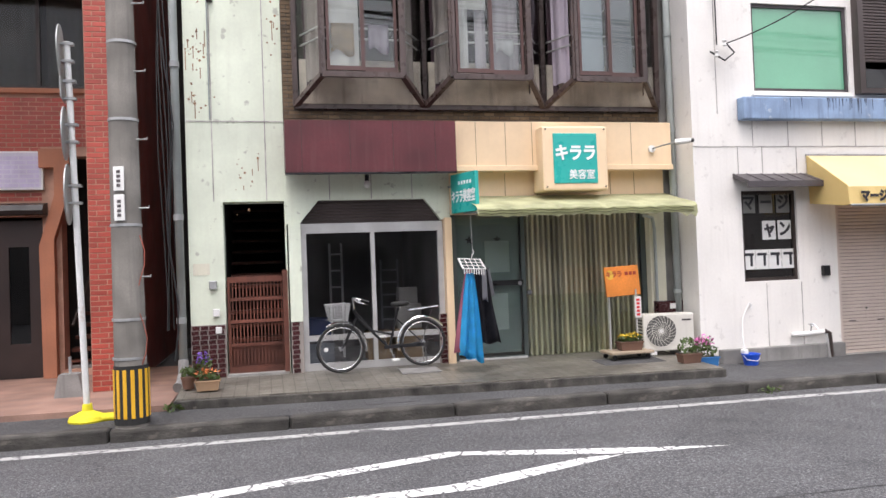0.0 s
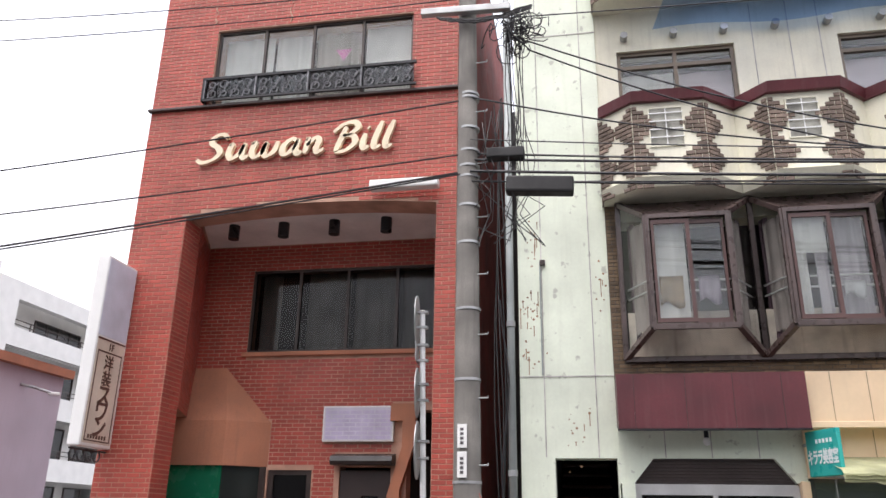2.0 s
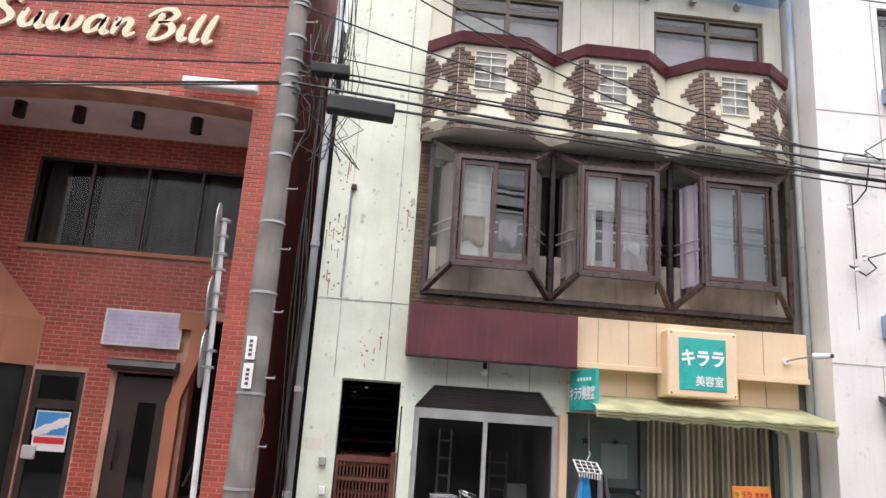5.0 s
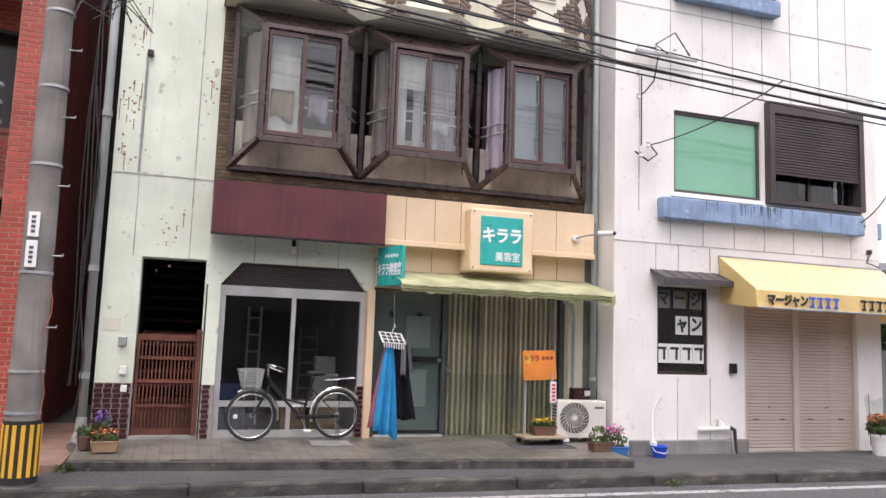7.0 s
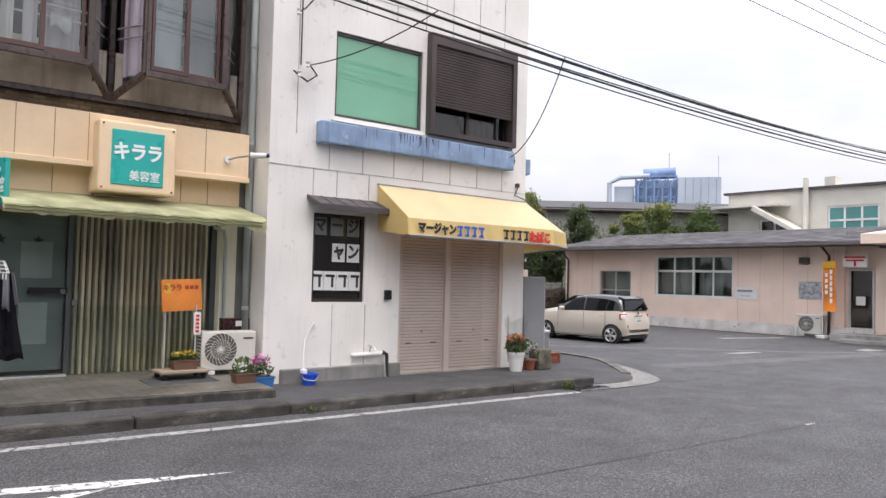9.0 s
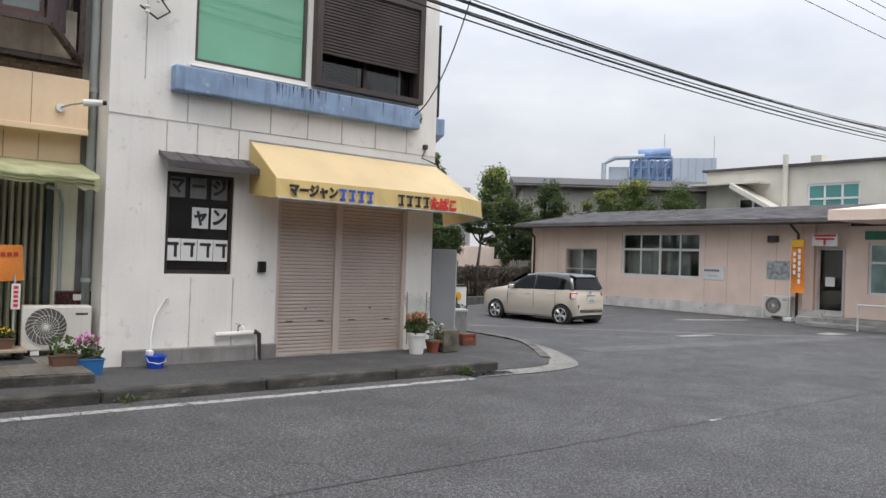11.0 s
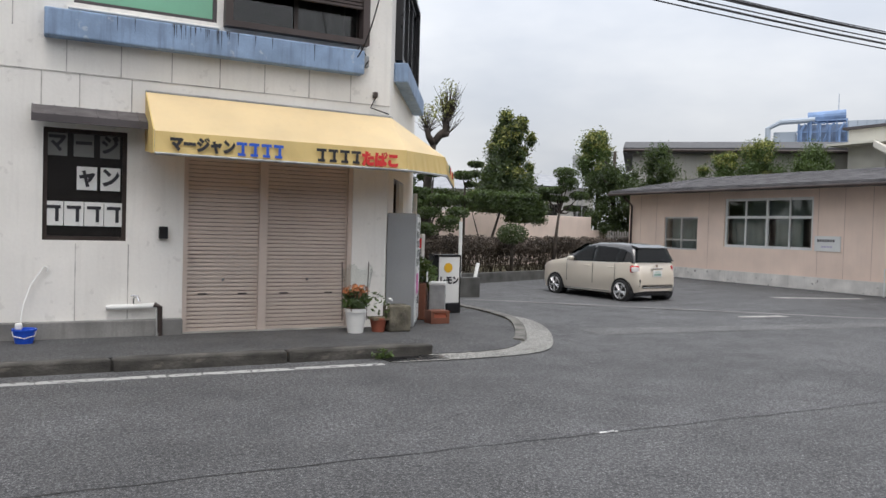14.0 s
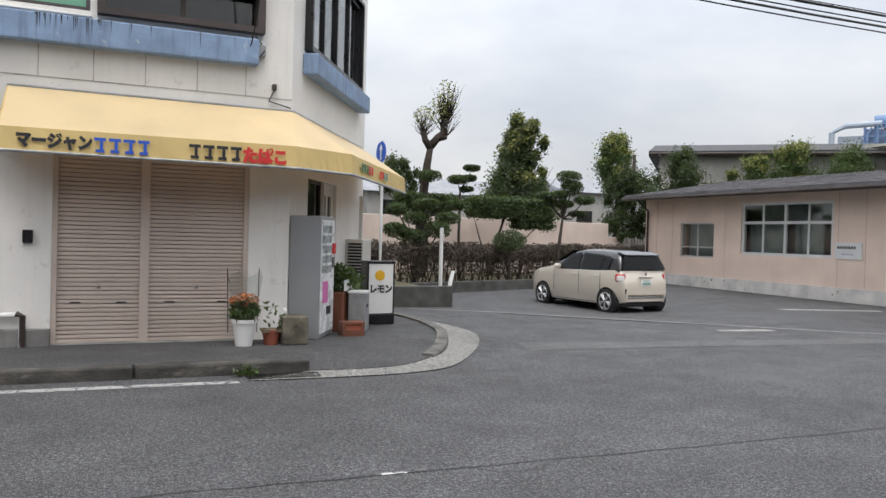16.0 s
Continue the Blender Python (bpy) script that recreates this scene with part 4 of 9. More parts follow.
# ---- salon building ----
kirara = thing("salon_building", "mint green shop house with bay windows and brick balconies", "building", (2.6, 12, 0.25))
KH = 13.5
bm = bmn()
wall(bm, -1.05, 0.28, 11.1, 11.5, 0.25, KH, [(-0.58, 0.26, 0.25, 2.75)])
part("front_wall", bm, MINT, kirara, "chipped mint green painted wall")
bm = bmn()
wall(bm, 0.28, 6.2, 11.14, 11.5, 6.2, KH, [(0.62, 2.46, 7.2, 9.2), (4.0, 5.9, 7.2, 9.2), (0.62, 2.46, 10.9, 12.7), (4.0, 5.9, 10.9, 12.7)])
part("upper_wall", bm, CREAMWALL, kirara, "cream painted upper wall")
bm = bmn()
for z in (3.88, 6.9, 9.6):
    box(bm, -1.052, 0.28, 11.092, 11.1, z - 0.008, z + 0.008)
for x in (-0.70, 0.02):
    box(bm, x - 0.007, x + 0.007, 11.092, 11.1, 2.76, KH)
for x in (2.75, 3.3, 3.75):
    box(bm, x - 0.006, x + 0.006, 11.132, 11.14, 8, 9.9)
part("wall_joints", bm, GROOVE, kirara)
bm = prism(bmn(), [(0.28, 3.15), (0.28, 2.42), (0.46, 2.42), (0.74, 2.75), (2.28, 2.75), (2.52, 2.44), (2.66, 2.44), (2.66, 3.15)], "y", 11.08, 11.3)
part("lintel", bm, MINT, kirara)
for x in (0.9, 1.5, 2.1):
    part("lintel_joint", box(bmn(), x - 0.006, x + 0.006, 11.074, 11.08, 2.76, 3.14), GROOVE, kirara)
rs_ = random.Random(12)
bs_ = bmn()
for i in range(76):
    cx_, cz_ = rs_.choice(((-0.9, 4.3), (-0.88, 5.0), (-0.8, 5.9), (-0.85, 4.9), (0.18, 5.2), (-0.3, 3.0), (-0.1, 3.2)))
    x, z = cx_ + rs_.gauss(0, 0.07), cz_ + rs_.gauss(0, 0.22)
    if -1.03 < x < 0.26:
        cyl(bs_, (x, 11.1, z), (x, 11.098, z), rs_.uniform(0.006, 0.02), n=7)
        if i % 4 == 0: box(bs_, x - 0.006, x + 0.006, 11.0985, 11.1, z - rs_.uniform(0.05, 0.3), z)
tagged(part("rust_staining", bs_, mat("rust_mark", (0.36, 0.22, 0.12), 0.9, var=0.3), kirara), kind="stuff")
shb = part("shutter_box", box(bmn(), 0.5, 2.52, 11.22, 11.28, 2.42, 2.78), SHUTBROWN, kirara, "rolled up dark slatted shutter")
for i in range(8):
    part("slat", cyl(bmn(), (0.5, 11.2, 2.45 + i * 0.042), (2.52, 11.2, 2.45 + i * 0.042), 0.026, n=6), SHUTBROWN, shb)
part("side_wall", box(box(bmn(), -1.05, -0.8, 11.5, 22, 0.2, KH), 6.0, 6.2, 11.5, 22, 0.2, KH), MINT, kirara)
part("roof", box(bmn(), -1.05, 6.2, 11.5, 22, KH - 0.2, KH), CONC, kirara)
part("inner_floor", box(bmn(), 0.28, 6.1, 11.2, 16, 0.2, 0.262), CONC, kirara)
part("inner_wall", box(box(box(bmn(), 0.28, 2.6, 15.0, 15.2, 0.26, 3.2), 2.62, 2.7, 11.3, 15.2, 0.26, 3.2), 2.7, 6.1, 13.8, 14, 0.26, 3.2), ROOM, kirara)
part("inner_wall_side", box(bmn(), 0.27, 0.3, 11.5, 15, 0.26, 3.2), ROOM, kirara)
part("inner_ceiling", box(bmn(), 0.28, 6.1, 11.3, 15.2, 3.2, 3.4), ROOM, kirara)
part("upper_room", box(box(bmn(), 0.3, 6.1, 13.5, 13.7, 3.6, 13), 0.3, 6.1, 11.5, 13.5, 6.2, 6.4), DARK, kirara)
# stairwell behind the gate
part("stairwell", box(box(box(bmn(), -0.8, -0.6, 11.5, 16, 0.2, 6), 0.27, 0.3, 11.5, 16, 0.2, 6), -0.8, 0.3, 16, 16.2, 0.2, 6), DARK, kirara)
sw = part("staircase", box(bmn(), -0.6, 0.27, 11.5, 11.9, 0.25, 0.38), CONC, kirara)
for i in range(14):
    part("step", box(bmn(), -0.6, 0.27, 12.0 + i * 0.25, 12.3 + i * 0.25, 0.5 + i * 0.2, 0.55 + i * 0.2), WOODRED, sw, "")
gate = part("stair_gate", wall(bmn(), -0.56, 0.24, 11.2, 11.25, 0.34, 1.7, [(-0.52, 0.2, 0.44, 1.62)]), WOODRED, kirara, "red stained wooden slatted gate")
for i in range(15):
    part("slat", box(bmn(), -0.5 + i * 0.048, -0.482 + i * 0.048, 11.21, 11.24, 0.4, 1.72), WOODRED, gate)
for z in (0.72, 1.05, 1.36): part("gate_rail", box(bmn(), -0.53, 0.22, 11.192, 11.2, z, z + 0.045), WOODRED, gate)
part("gate_panel", box(bmn(), -0.52, 0.2, 11.252, 11.26, 0.36, 0.72), WOODRED, gate)
part("gate_post", box(bmn(), 0.2, 0.27, 11.08, 11.26, 0.3, 1.78), WOODRED, kirara)
part("door_sill", box(bmn(), -0.58, 0.26, 11.06, 11.2, 0.3, 0.35), GUTTER, kirara)
# shop door
part("door_pier", box(bmn(), 0.30, 0.47, 11.02, 11.24, 1.04, 2.42), MINT, kirara)
sd = part("sliding_door", wall(bmn(), 0.47, 2.55, 11.12, 11.2, 0.27, 2.42, [(0.55, 1.47, 0.42, 2.28), (1.53, 2.47, 0.42, 2.28)]), ALU, kirara, "silver aluminium sliding doors")
SHOPG = glass("shop_glass", (0.93, 0.94, 0.95), 1.4)
part("pane", box(bmn(), 0.54, 1.48, 11.15, 11.156, 0.41, 2.29), SHOPG, sd)
part("pane", box(bmn(), 1.52, 2.48, 11.165, 11.171, 0.41, 2.29), SHOPG, sd)
part("mid_rail", box(bmn(), 0.55, 2.47, 11.135, 11.18, 0.74, 0.82), ALU, sd)
part("cream_post", rbox(2.555, 2.665, 11.0, 11.24, 0.25, 2.46, 0.01), CREAM, kirara)
# salon front
sf = part("salon_front", wall(bmn(), 2.67, 5.84, 11.14, 11.2, 0.27, 2.55, [(2.75, 3.77, 0.36, 2.5), (3.83, 5.76, 0.3, 2.5)]), GREENAL, kirara, "dark green aluminium shop front")
part("pane", box(bmn(), 2.74, 3.78, 11.165, 11.171, 0.36, 2.5), CGLASS, sf)
part("pane", box(bmn(), 3.82, 5.77, 11.175, 11.181, 0.3, 2.5), CGLASS, sf)
part("door_rail", box(bmn(), 3.3, 3.78, 11.13, 11.16, 1.42, 1.5), BLACKMET, sf)
part("door_pull", cyl(bmn(), (3.72, 11.14, 1.45), (3.72, 11.1, 1.45), 0.035), CHROME, sf)
part("door_sill", rbox(2.74, 3.8, 11.09, 11.14, 0.30, 0.345, 0.006), ALU, sf)
part("lock_disc", cyl(bmn(), (3.87, 11.14, 1.3), (3.87, 11.11, 1.3), 0.04), CHROME, sf)
part("green_blind", box(bmn(), 2.76, 3.76, 11.24, 11.25, 0.4, 2.45), mat("blue_green_blind", (0.15, 0.20, 0.19), 0.8, var=0.15), kirara)
part("inner_notice", box(box(bmn(), 3.22, 3.56, 11.225, 11.232, 0.75, 1.3), 3.22, 3.6, 11.225, 11.232, 1.62, 2.1), mat("pale_notice", (0.30, 0.36, 0.35), 0.7), kirara)
for x, z in ((2.98, 2.12), (3.42, 2.12)):
    bm = bmn()
    bm.faces.new([bm.verts.new((x + (0.075 if k % 2 == 0 else 0.03) * math.sin(k * math.pi / 5), 11.23, z + (0.075 if k % 2 == 0 else 0.03) * math.cos(k * math.pi / 5))) for k in range(10)])
    part("star_sticker", bm, BLACKMET, kirara)
bm = bmn()
for i in range(22):
    x = 3.88 + i * 0.086
    prism(bm, [(x, 11.31), (x + 0.012, 11.22), (x + 0.046, 11.22), (x + 0.058, 11.31)], "z", 0.32, 2.5)
part("pleated_curtain", bm, mat("pleated_blind", (0.74, 0.64, 0.48), 0.7, var=0.14, island=0.5), kirara, "olive pleated accordion curtain")
part("reeded_panel", box(bmn(), 3.86, 5.74, 11.21, 11.214, 0.32, 1.25), glass("reeded_glass", (0.95, 0.97, 0.93), 1.25, 0.25), kirara)
part("cream_pier", rbox(5.84, 6.1, 11.0, 11.3, 0.25, 3.1, 0.01), CREAMWALL, kirara)
part("grey_pier", box(bmn(), 6.1, 6.24, 11.02, 11.3, 0.2, 6.2), CONC, kirara)
part("corner_pipe", tube(bmn(), [(5.9, 10.95, 0.4), (5.9, 10.95, 2.2), (5.86, 10.93, 2.38), (5.7, 10.92, 2.42)], 0.025, 8), PIPEG, kirara)
# sign boards
part("fascia_back", box(bmn(), 2.66, 6.1, 10.98, 11.14, 2.5, 3.2), CREAM, kirara)
mb = part("maroon_fascia", prism(bmn(), [(10.55, 3.08), (10.55, 3.80), (11.1, 3.80), (11.1, 3.2)], "x", 0.28, 2.66), MAROON, kirara, "maroon sheet metal fascia")
for x in (0.5, 1.16, 1.76, 2.36):
    part("seam", box(bmn(), x - 0.003, x + 0.003, 10.547, 10.55, 3.09, 3.79), BROWNAL, mb)
part("drip_edge", box(bmn(), 0.27, 2.66, 10.54, 10.6, 3.06, 3.085), BLACKMET, mb)
cb = part("cream_fascia", rbox(2.665, 6.12, 10.72, 11.1, 3.13, 3.83, 0.012), CREAM, kirara, "cream sheet metal fascia")
mat("cream_seam", (0.35, 0.25, 0.15), 0.8)
for x in (3.0, 3.45, 3.86, 5.45):
    part("seam", box(bmn(), x - 0.004, x + 0.004, 10.716, 10.72, 3.15, 3.82), MATS["cream_seam"], cb)
part("fascia_lip", rbox(2.665, 6.12, 10.68, 10.74, 3.10, 3.18, 0.008), CREAM, cb)
for x in (3.5, 4.0, 5.2, 5.6):
    part("lower_seam", box(bmn(), x - 0.004, x + 0.004, 10.972, 10.98, 2.55, 3.1), MATS["cream_seam"], cb)
# lightbox of the salon
lb = thing("salon_lightbox", "cream framed teal lightbox sign on the fascia", "sign", (4.43, 10.7, 2.8))
part("casing", rbox(3.92, 4.93, 10.45, 10.9, 2.78, 3.72, 0.03), CREAM, lb)
part("sign_face", rbox(4.08, 4.76, 10.435, 10.46, 2.88, 3.61, 0.01), TEAL, lb, "teal sign face")
lettering("lettering", "キララ", 0.245, facing(4.42, 10.43, 3.31), WHITEINK, lb, 0.003, 0, 0.009, squash=0.88)
lettering("small_lettering", "美容室", 0.15, facing(4.51, 10.43, 3.0), WHITEINK, lb, 0.003, 0, 0.002, squash=0.9)
for x, z in ((3.97, 3.67), (4.88, 3.67), (3.97, 2.83), (4.88, 2.83)):
    part("screw", cyl(bmn(), (x, 10.45, z), (x, 10.44, z), 0.012, n=8), BROWNAL, lb)
bs = thing("blade_sign", "small teal sign standing out from the shop front", "sign", (2.8, 10.5, 2.6))
M = pose(2.66, 10.86, 0, 0, 0, -70)
part("board", turned(rbox(0, 0.62, -0.03, 0.03, 2.5, 3.06, 0.008), M), TEAL, bs)
lettering("lettering", "キララ美容室", 0.19, M @ facing(0.31, -0.034, 2.72), WHITEINK, bs, 0.002, 0.1, 0.006, squash=0.52)
for i in range(5): part("small_bar", turned(box(bmn(), 0.2 + 0.07 * i, 0.24 + 0.07 * i, -0.034, -0.03, 2.9, 2.95), M), WHITEINK, bs)
part("bracket", turned(tube(bmn(), [(0.0, 0, 2.9), (-0.1, 0, 2.9)], 0.02), M), GREYST, bs)
# canvas awning
aw = thing("canvas_awning", "faded green canvas awning with a tattered edge", "awning", (4.4, 10.5, 2.4))
bm = bmn()
k = 40
rows = []
for i in range(k + 1):
    u = i / k
    x = 2.8 + 3.32 * u
    sag = 0.006 * math.sin(u * 31) + 0.007 * math.sin(u * 83 + 1) + 0.006 * math.sin(u * 140)
    rows.append([bm.verts.new(p) for p in ((x - 0.1 * (1 - u), 10.97, 2.76), (x, 10.55, 2.65 + sag * 0.4), (x, 10.12, 2.55 + sag * 0.6 - 0.0 * u), (x, 10.06, 2.50 + sag), (x + 0.01, 10.07, 2.40 + sag * 1.3), (x, 10.1, 2.42 + sag))])
for A, B in zip(rows, rows[1:]):
    for j in range(5):
        bm.faces.new((A[j], A[j + 1], B[j + 1], B[j]))
part("canvas", bm, LIMEFAB, aw)
OLIVE = mat("olive_stripe", (0.20, 0.21, 0.09), 0.85, var=0.3, scale=5)
for zz in (2.435, 2.475):
    part("stripe", tube(bmn(), [(2.82 + 0.083 * i, 10.056, zz + 0.008 * math.sin(i * 1.9)) for i in range(40)], 0.008, 4), OLIVE, aw)
part("torn_edge", prism(bmn(), [(5.75, 2.42), (6.14, 2.42), (6.1, 2.33), (6.02, 2.38), (5.95, 2.34), (5.86, 2.39)], "y", 10.07, 10.075), LIMEFAB, aw, "torn hanging canvas edge")
bm = tube(bmn(), [(2.8, 10.1, 2.46), (6.12, 10.1, 2.46)], 0.02)
for x in (2.85, 6.08):
    tube(bm, [(x, 10.1, 2.46), (x, 10.97, 2.52)], 0.015)
part("front_tube", bm, GREYST, aw)
# bay windows
mat("skirt_ply", (0.60, 0.53, 0.45), 0.8, var=0.25, scale=2, streak=0.4)
glass("skirt_glass", (0.9, 0.88, 0.85), 1.45)
mat("plum_curtain", (0.10, 0.055, 0.075), 0.9, var=0.2)
mat("taupe_curtain", (0.30, 0.26, 0.24), 0.9, var=0.2)
mat("lilac_curtain", (0.55, 0.47, 0.56), 0.9, var=0.12)
mat("room_curtain", (0.42, 0.39, 0.42), 0.9, var=0.15)
FR = [(0.80, 1.92), (2.62, 3.77), (4.46, 5.57)]
VAL = [0.46, 2.33, 4.17, 6.06]
for i, (a, b) in enumerate(FR):
    va, vb = VAL[i], VAL[i + 1]
    bay = part("bay_window", wall(bmn(), a, b, 10.38, 10.46, 4.38, 6.02, [(a + 0.05, b - 0.05, 4.44, 5.96)]), BAYBROWN, kirara, "brown metal framed projecting bay window")
    bm = bmn()
    mid = (a + b) / 2
    wall(bm, a + 0.07, mid + 0.03, 10.41, 10.45, 4.46, 5.94, [(a + 0.11, mid - 0.02, 4.52, 5.88)])
    wall(bm, mid - 0.02, b - 0.07, 10.46, 10.50, 4.46, 5.94, [(mid + 0.03, b - 0.11, 4.52, 5.88)])
    part("sash", bm, mat("sash_brown", (0.10, 0.052, 0.046), 0.4, metal=0.1), bay)
    part("pane", box(bmn(), a + 0.1, mid, 10.43, 10.436, 4.51, 5.89), CGLASS, bay)
    part("pane", box(bmn(), mid, b - 0.1, 10.48, 10.486, 4.51, 5.89), CGLASS, bay)
    for s, (vx, fx) in enumerate(((va, a), (vb, b))):
        p, q = ((vx, 11.05), (fx, 10.42)) if s == 0 else ((fx, 10.42), (vx, 11.05))
        L = math.hypot(q[0] - p[0], q[1] - p[1])
        M = Matrix.Translation((p[0], p[1], 0)) @ Matrix.Rotation(math.atan2(q[1] - p[1], q[0] - p[0]), 4, "Z")
        curtain(kirara, 0.16, L - 0.16, 4.42, 6.0, 0.09, tuple(MATS[q] for q in ("taupe_curtain", "taupe_curtain", "taupe_curtain", "taupe_curtain", "lilac_curtain", "plum_curtain"))[2 * i + s], 6, 0.03, m=M)
        curtain(kirara, 0.03 if s == 0 else L - 0.22, 0.22 if s == 0 else L - 0.03, 4.3, 6.1, 0.13, MATS["plum_curtain"], 9, 0.025, m=M)
        cs = [Vector((vx, 11.0, 4.09)), Vector((fx, 10.44, 4.40)), Vector((fx, 10.44, 6.02)), Vector((vx, 10.95, 6.42))]
        bm = bmn()
        for u, w in zip(cs, cs[1:] + cs[:1]): tube(bm, [u, w], 0.052, 4)
        side = part("side_frame", bm, BAYBROWN, bay)
        bm = bmn(); bm.faces.new([bm.verts.new(u) for u in (cs if s == 0 else cs[::-1])])
        part("side_pane", bm, CGLASS, side)
        bm = tube(bmn(), [(0.06, 0.07, 4.95), (L - 0.06, 0.07, 4.95)], 0.014); tube(bm, [(0.06, 0.07, 5.1), (L - 0.06, 0.07, 5.1)], 0.014)
        part("clothes_bar", turned(bm, M), ALU, bay)
    # sloping glazed skirt over a plain board, and the head panel
    cs = [Vector((a, 10.41, 4.39)), Vector((b, 10.41, 4.39)), Vector((vb, 11.0, 4.08)), Vector((va, 11.0, 4.08))]
    bm = bmn(); bm.faces.new([bm.verts.new(cs[k]) for k in (0, 3, 2, 1)])
    sk = part("skirt", bm, MATS["skirt_glass"], bay, "sloping glazed skirt")
    bm = tube(bmn(), [cs[2], cs[3]], 0.05, 4); tube(bm, [cs[0], cs[1]], 0.04, 4)
    part("skirt_frame", bm, BAYBROWN, sk)
    part("skirt_board", box(bmn(), va + 0.06, vb - 0.06, 10.98, 11.02, 4.1, 4.75), MATS["skirt_ply"], sk)
    bm = bmn()
    v = [bm.verts.new(p) for p in ((a, 10.43, 6.02), (b, 10.43, 6.02), (vb, 10.95, 6.42), (va, 10.95, 6.42))]
    bm.faces.new(v)
    part("head_panel", bm, BAYBROWN, bay)
    bm = tube(bmn(), [(a, 10.62, 4.95), (b, 10.62, 4.95)], 0.014)
    tube(bm, [(a, 10.62, 5.1), (b, 10.62, 5.1)], 0.014)
    part("clothes_bar", bm, ALU, bay)
curtain(kirara, 0.9, 1.33, 4.46, 5.93, 10.56, CURTW, 4, 0.025)
curtain(kirara, 2.72, 2.9, 4.46, 5.93, 10.56, CURTW, 9, 0.03)
curtain(kirara, 3.0, 3.17, 4.46, 5.93, 10.58, MATS["room_curtain"], 9, 0.03)
curtain(kirara, 3.24, 3.68, 4.46, 5.93, 10.66, MATS["room_curtain"], 7, 0.04)
for j in range(30): part("blind_slat", box(bmn(), 2.72, 3.16, 10.515, 10.53, 5.4 + 0.017 * j, 5.409 + 0.017 * j), PLASTW, kirara)
curtain(kirara, 4.55, 4.98, 4.46, 5.93, 10.56, mat("grey_blue_blind", (0.33, 0.38, 0.42), 0.6, var=0.12), 2, 0.01)
curtain(kirara, 5.04, 5.47, 4.46, 5.93, 10.6, mat("grey_blind", (0.17, 0.19, 0.21), 0.6, var=0.12), 3, 0.01)
for nm, x0, x1, z0, z1, col in (("beige_towel", 0.94, 1.26, 4.72, 5.14, (0.55, 0.42, 0.27)), ("lilac_towel", 1.46, 1.74, 4.76, 5.13, (0.52, 0.45, 0.55)), ("white_cloth", 3.3, 3.56, 4.78, 4.99, (0.72, 0.73, 0.74))):
    tw = thing(nm, "folded " + nm.replace("_", " ") + " hung over an indoor drying bar", "towel", (x0, 10.53, z0))
    bm = bmn()
    n_ = 12
    T2 = [[bm.verts.new((x0 + (x1 - x0) * k / n_ , 10.525 + 0.012 * math.sin(k * 1.3) * (1 - j / 4), z0 + (z1 - z0) * j / 4 + 0.05 * (1 - j / 4) * math.sin(k * 0.5))) for k in range(n_ + 1)] for j in range(5)]
    for A_, B_ in zip(T2, T2[1:]):
        for k in range(n_): bm.faces.new((A_[k], A_[k + 1], B_[k + 1], B_[k]))
    bmesh.ops.solidify(bm, geom=bm.faces[:], thickness=0.012)
    part("cloth", bm, mat(nm + "_terry", col, 0.95, var=0.12, scale=6, fine=90, bump=0.4), tw, smooth=True)
# balcony storeys
PLAN = [(0.25, 11.1), (0.25, 10.78), (0.72, 10.36), (1.75, 10.36), (2.24, 10.78), (2.62, 10.36), (3.6, 10.36), (4.06, 10.78), (4.5, 10.36), (5.52, 10.36), (6.02, 10.78), (6.02, 11.1)]


def extrude_plan(bm, plan, z0, z1, off=0.0, thick=0.12, flare=0.0):
    """A parapet that follows the plan; off moves it outwards."""
    o = [Vector((x, y - off)) for x, y in plan]
    i = [Vector((x, y + thick)) for x, y in plan]
    A = [[bm.verts.new((p.x, p.y + (flare if z == z0 else 0), z)) for p in o] for z in (z0, z1)]
    B = [[bm.verts.new((p.x, p.y, z)) for p in i] for z in (z0, z1)]
    for k in range(len(plan) - 1):
        bm.faces.new((A[0][k], A[0][k + 1], A[1][k + 1], A[1][k]))
        bm.faces.new((B[0][k + 1], B[0][k], B[1][k], B[1][k + 1]))
        bm.faces.new((A[1][k], A[1][k + 1], B[1][k + 1], B[1][k]))
        bm.faces.new((A[0][k + 1], A[0][k], B[0][k], B[0][k + 1]))
    return bm


for zb, cap in ((6.32, True), (9.82, True)):
    bal = part("balcony", extrude_plan(bmn(), PLAN, zb + 0.2, zb + 1.45, 0, 0.14), CREAMWALL, kirara, "cream balcony with jagged brown brick quoins")
    part("balcony_floor", extrude_plan(bmn(), PLAN, zb + 0.12, zb + 0.24, 0.07, 0.75, 0.1), CREAMWALL, bal)
    part("coping", extrude_plan(bmn(), PLAN, zb + 1.45, zb + 1.6, 0.13, 0.25, 0.05), MAROON, bal, "maroon painted coping")
    for a, b in ((0.95, 1.45), (2.85, 3.3), (4.75, 5.2)):
        fr = part("vent_window", wall(bmn(), a, b, 10.338, 10.40, zb + 0.72, zb + 1.36, [(a + 0.02, b - 0.02, zb + 0.74, zb + 1.34)]), CREAMWALL, bal)
        part("vent_back", box(bmn(), a + 0.015, b - 0.015, 10.352, 10.358, zb + 0.73, zb + 1.35), mat("vent_dark", (0.36, 0.36, 0.31), 0.8, var=0.3, scale=5), fr)
        for j in range(4):
            part("bar", box(bmn(), a + 0.01, b - 0.01, 10.325, 10.337, zb + 0.86 + j * 0.13, zb + 0.875 + j * 0.13), STEELW, fr)
        part("bar", box(bmn(), (a + b) / 2 - 0.007, (a + b) / 2 + 0.007, 10.338, 10.35, zb + 0.74, zb + 1.34), STEELW, fr)
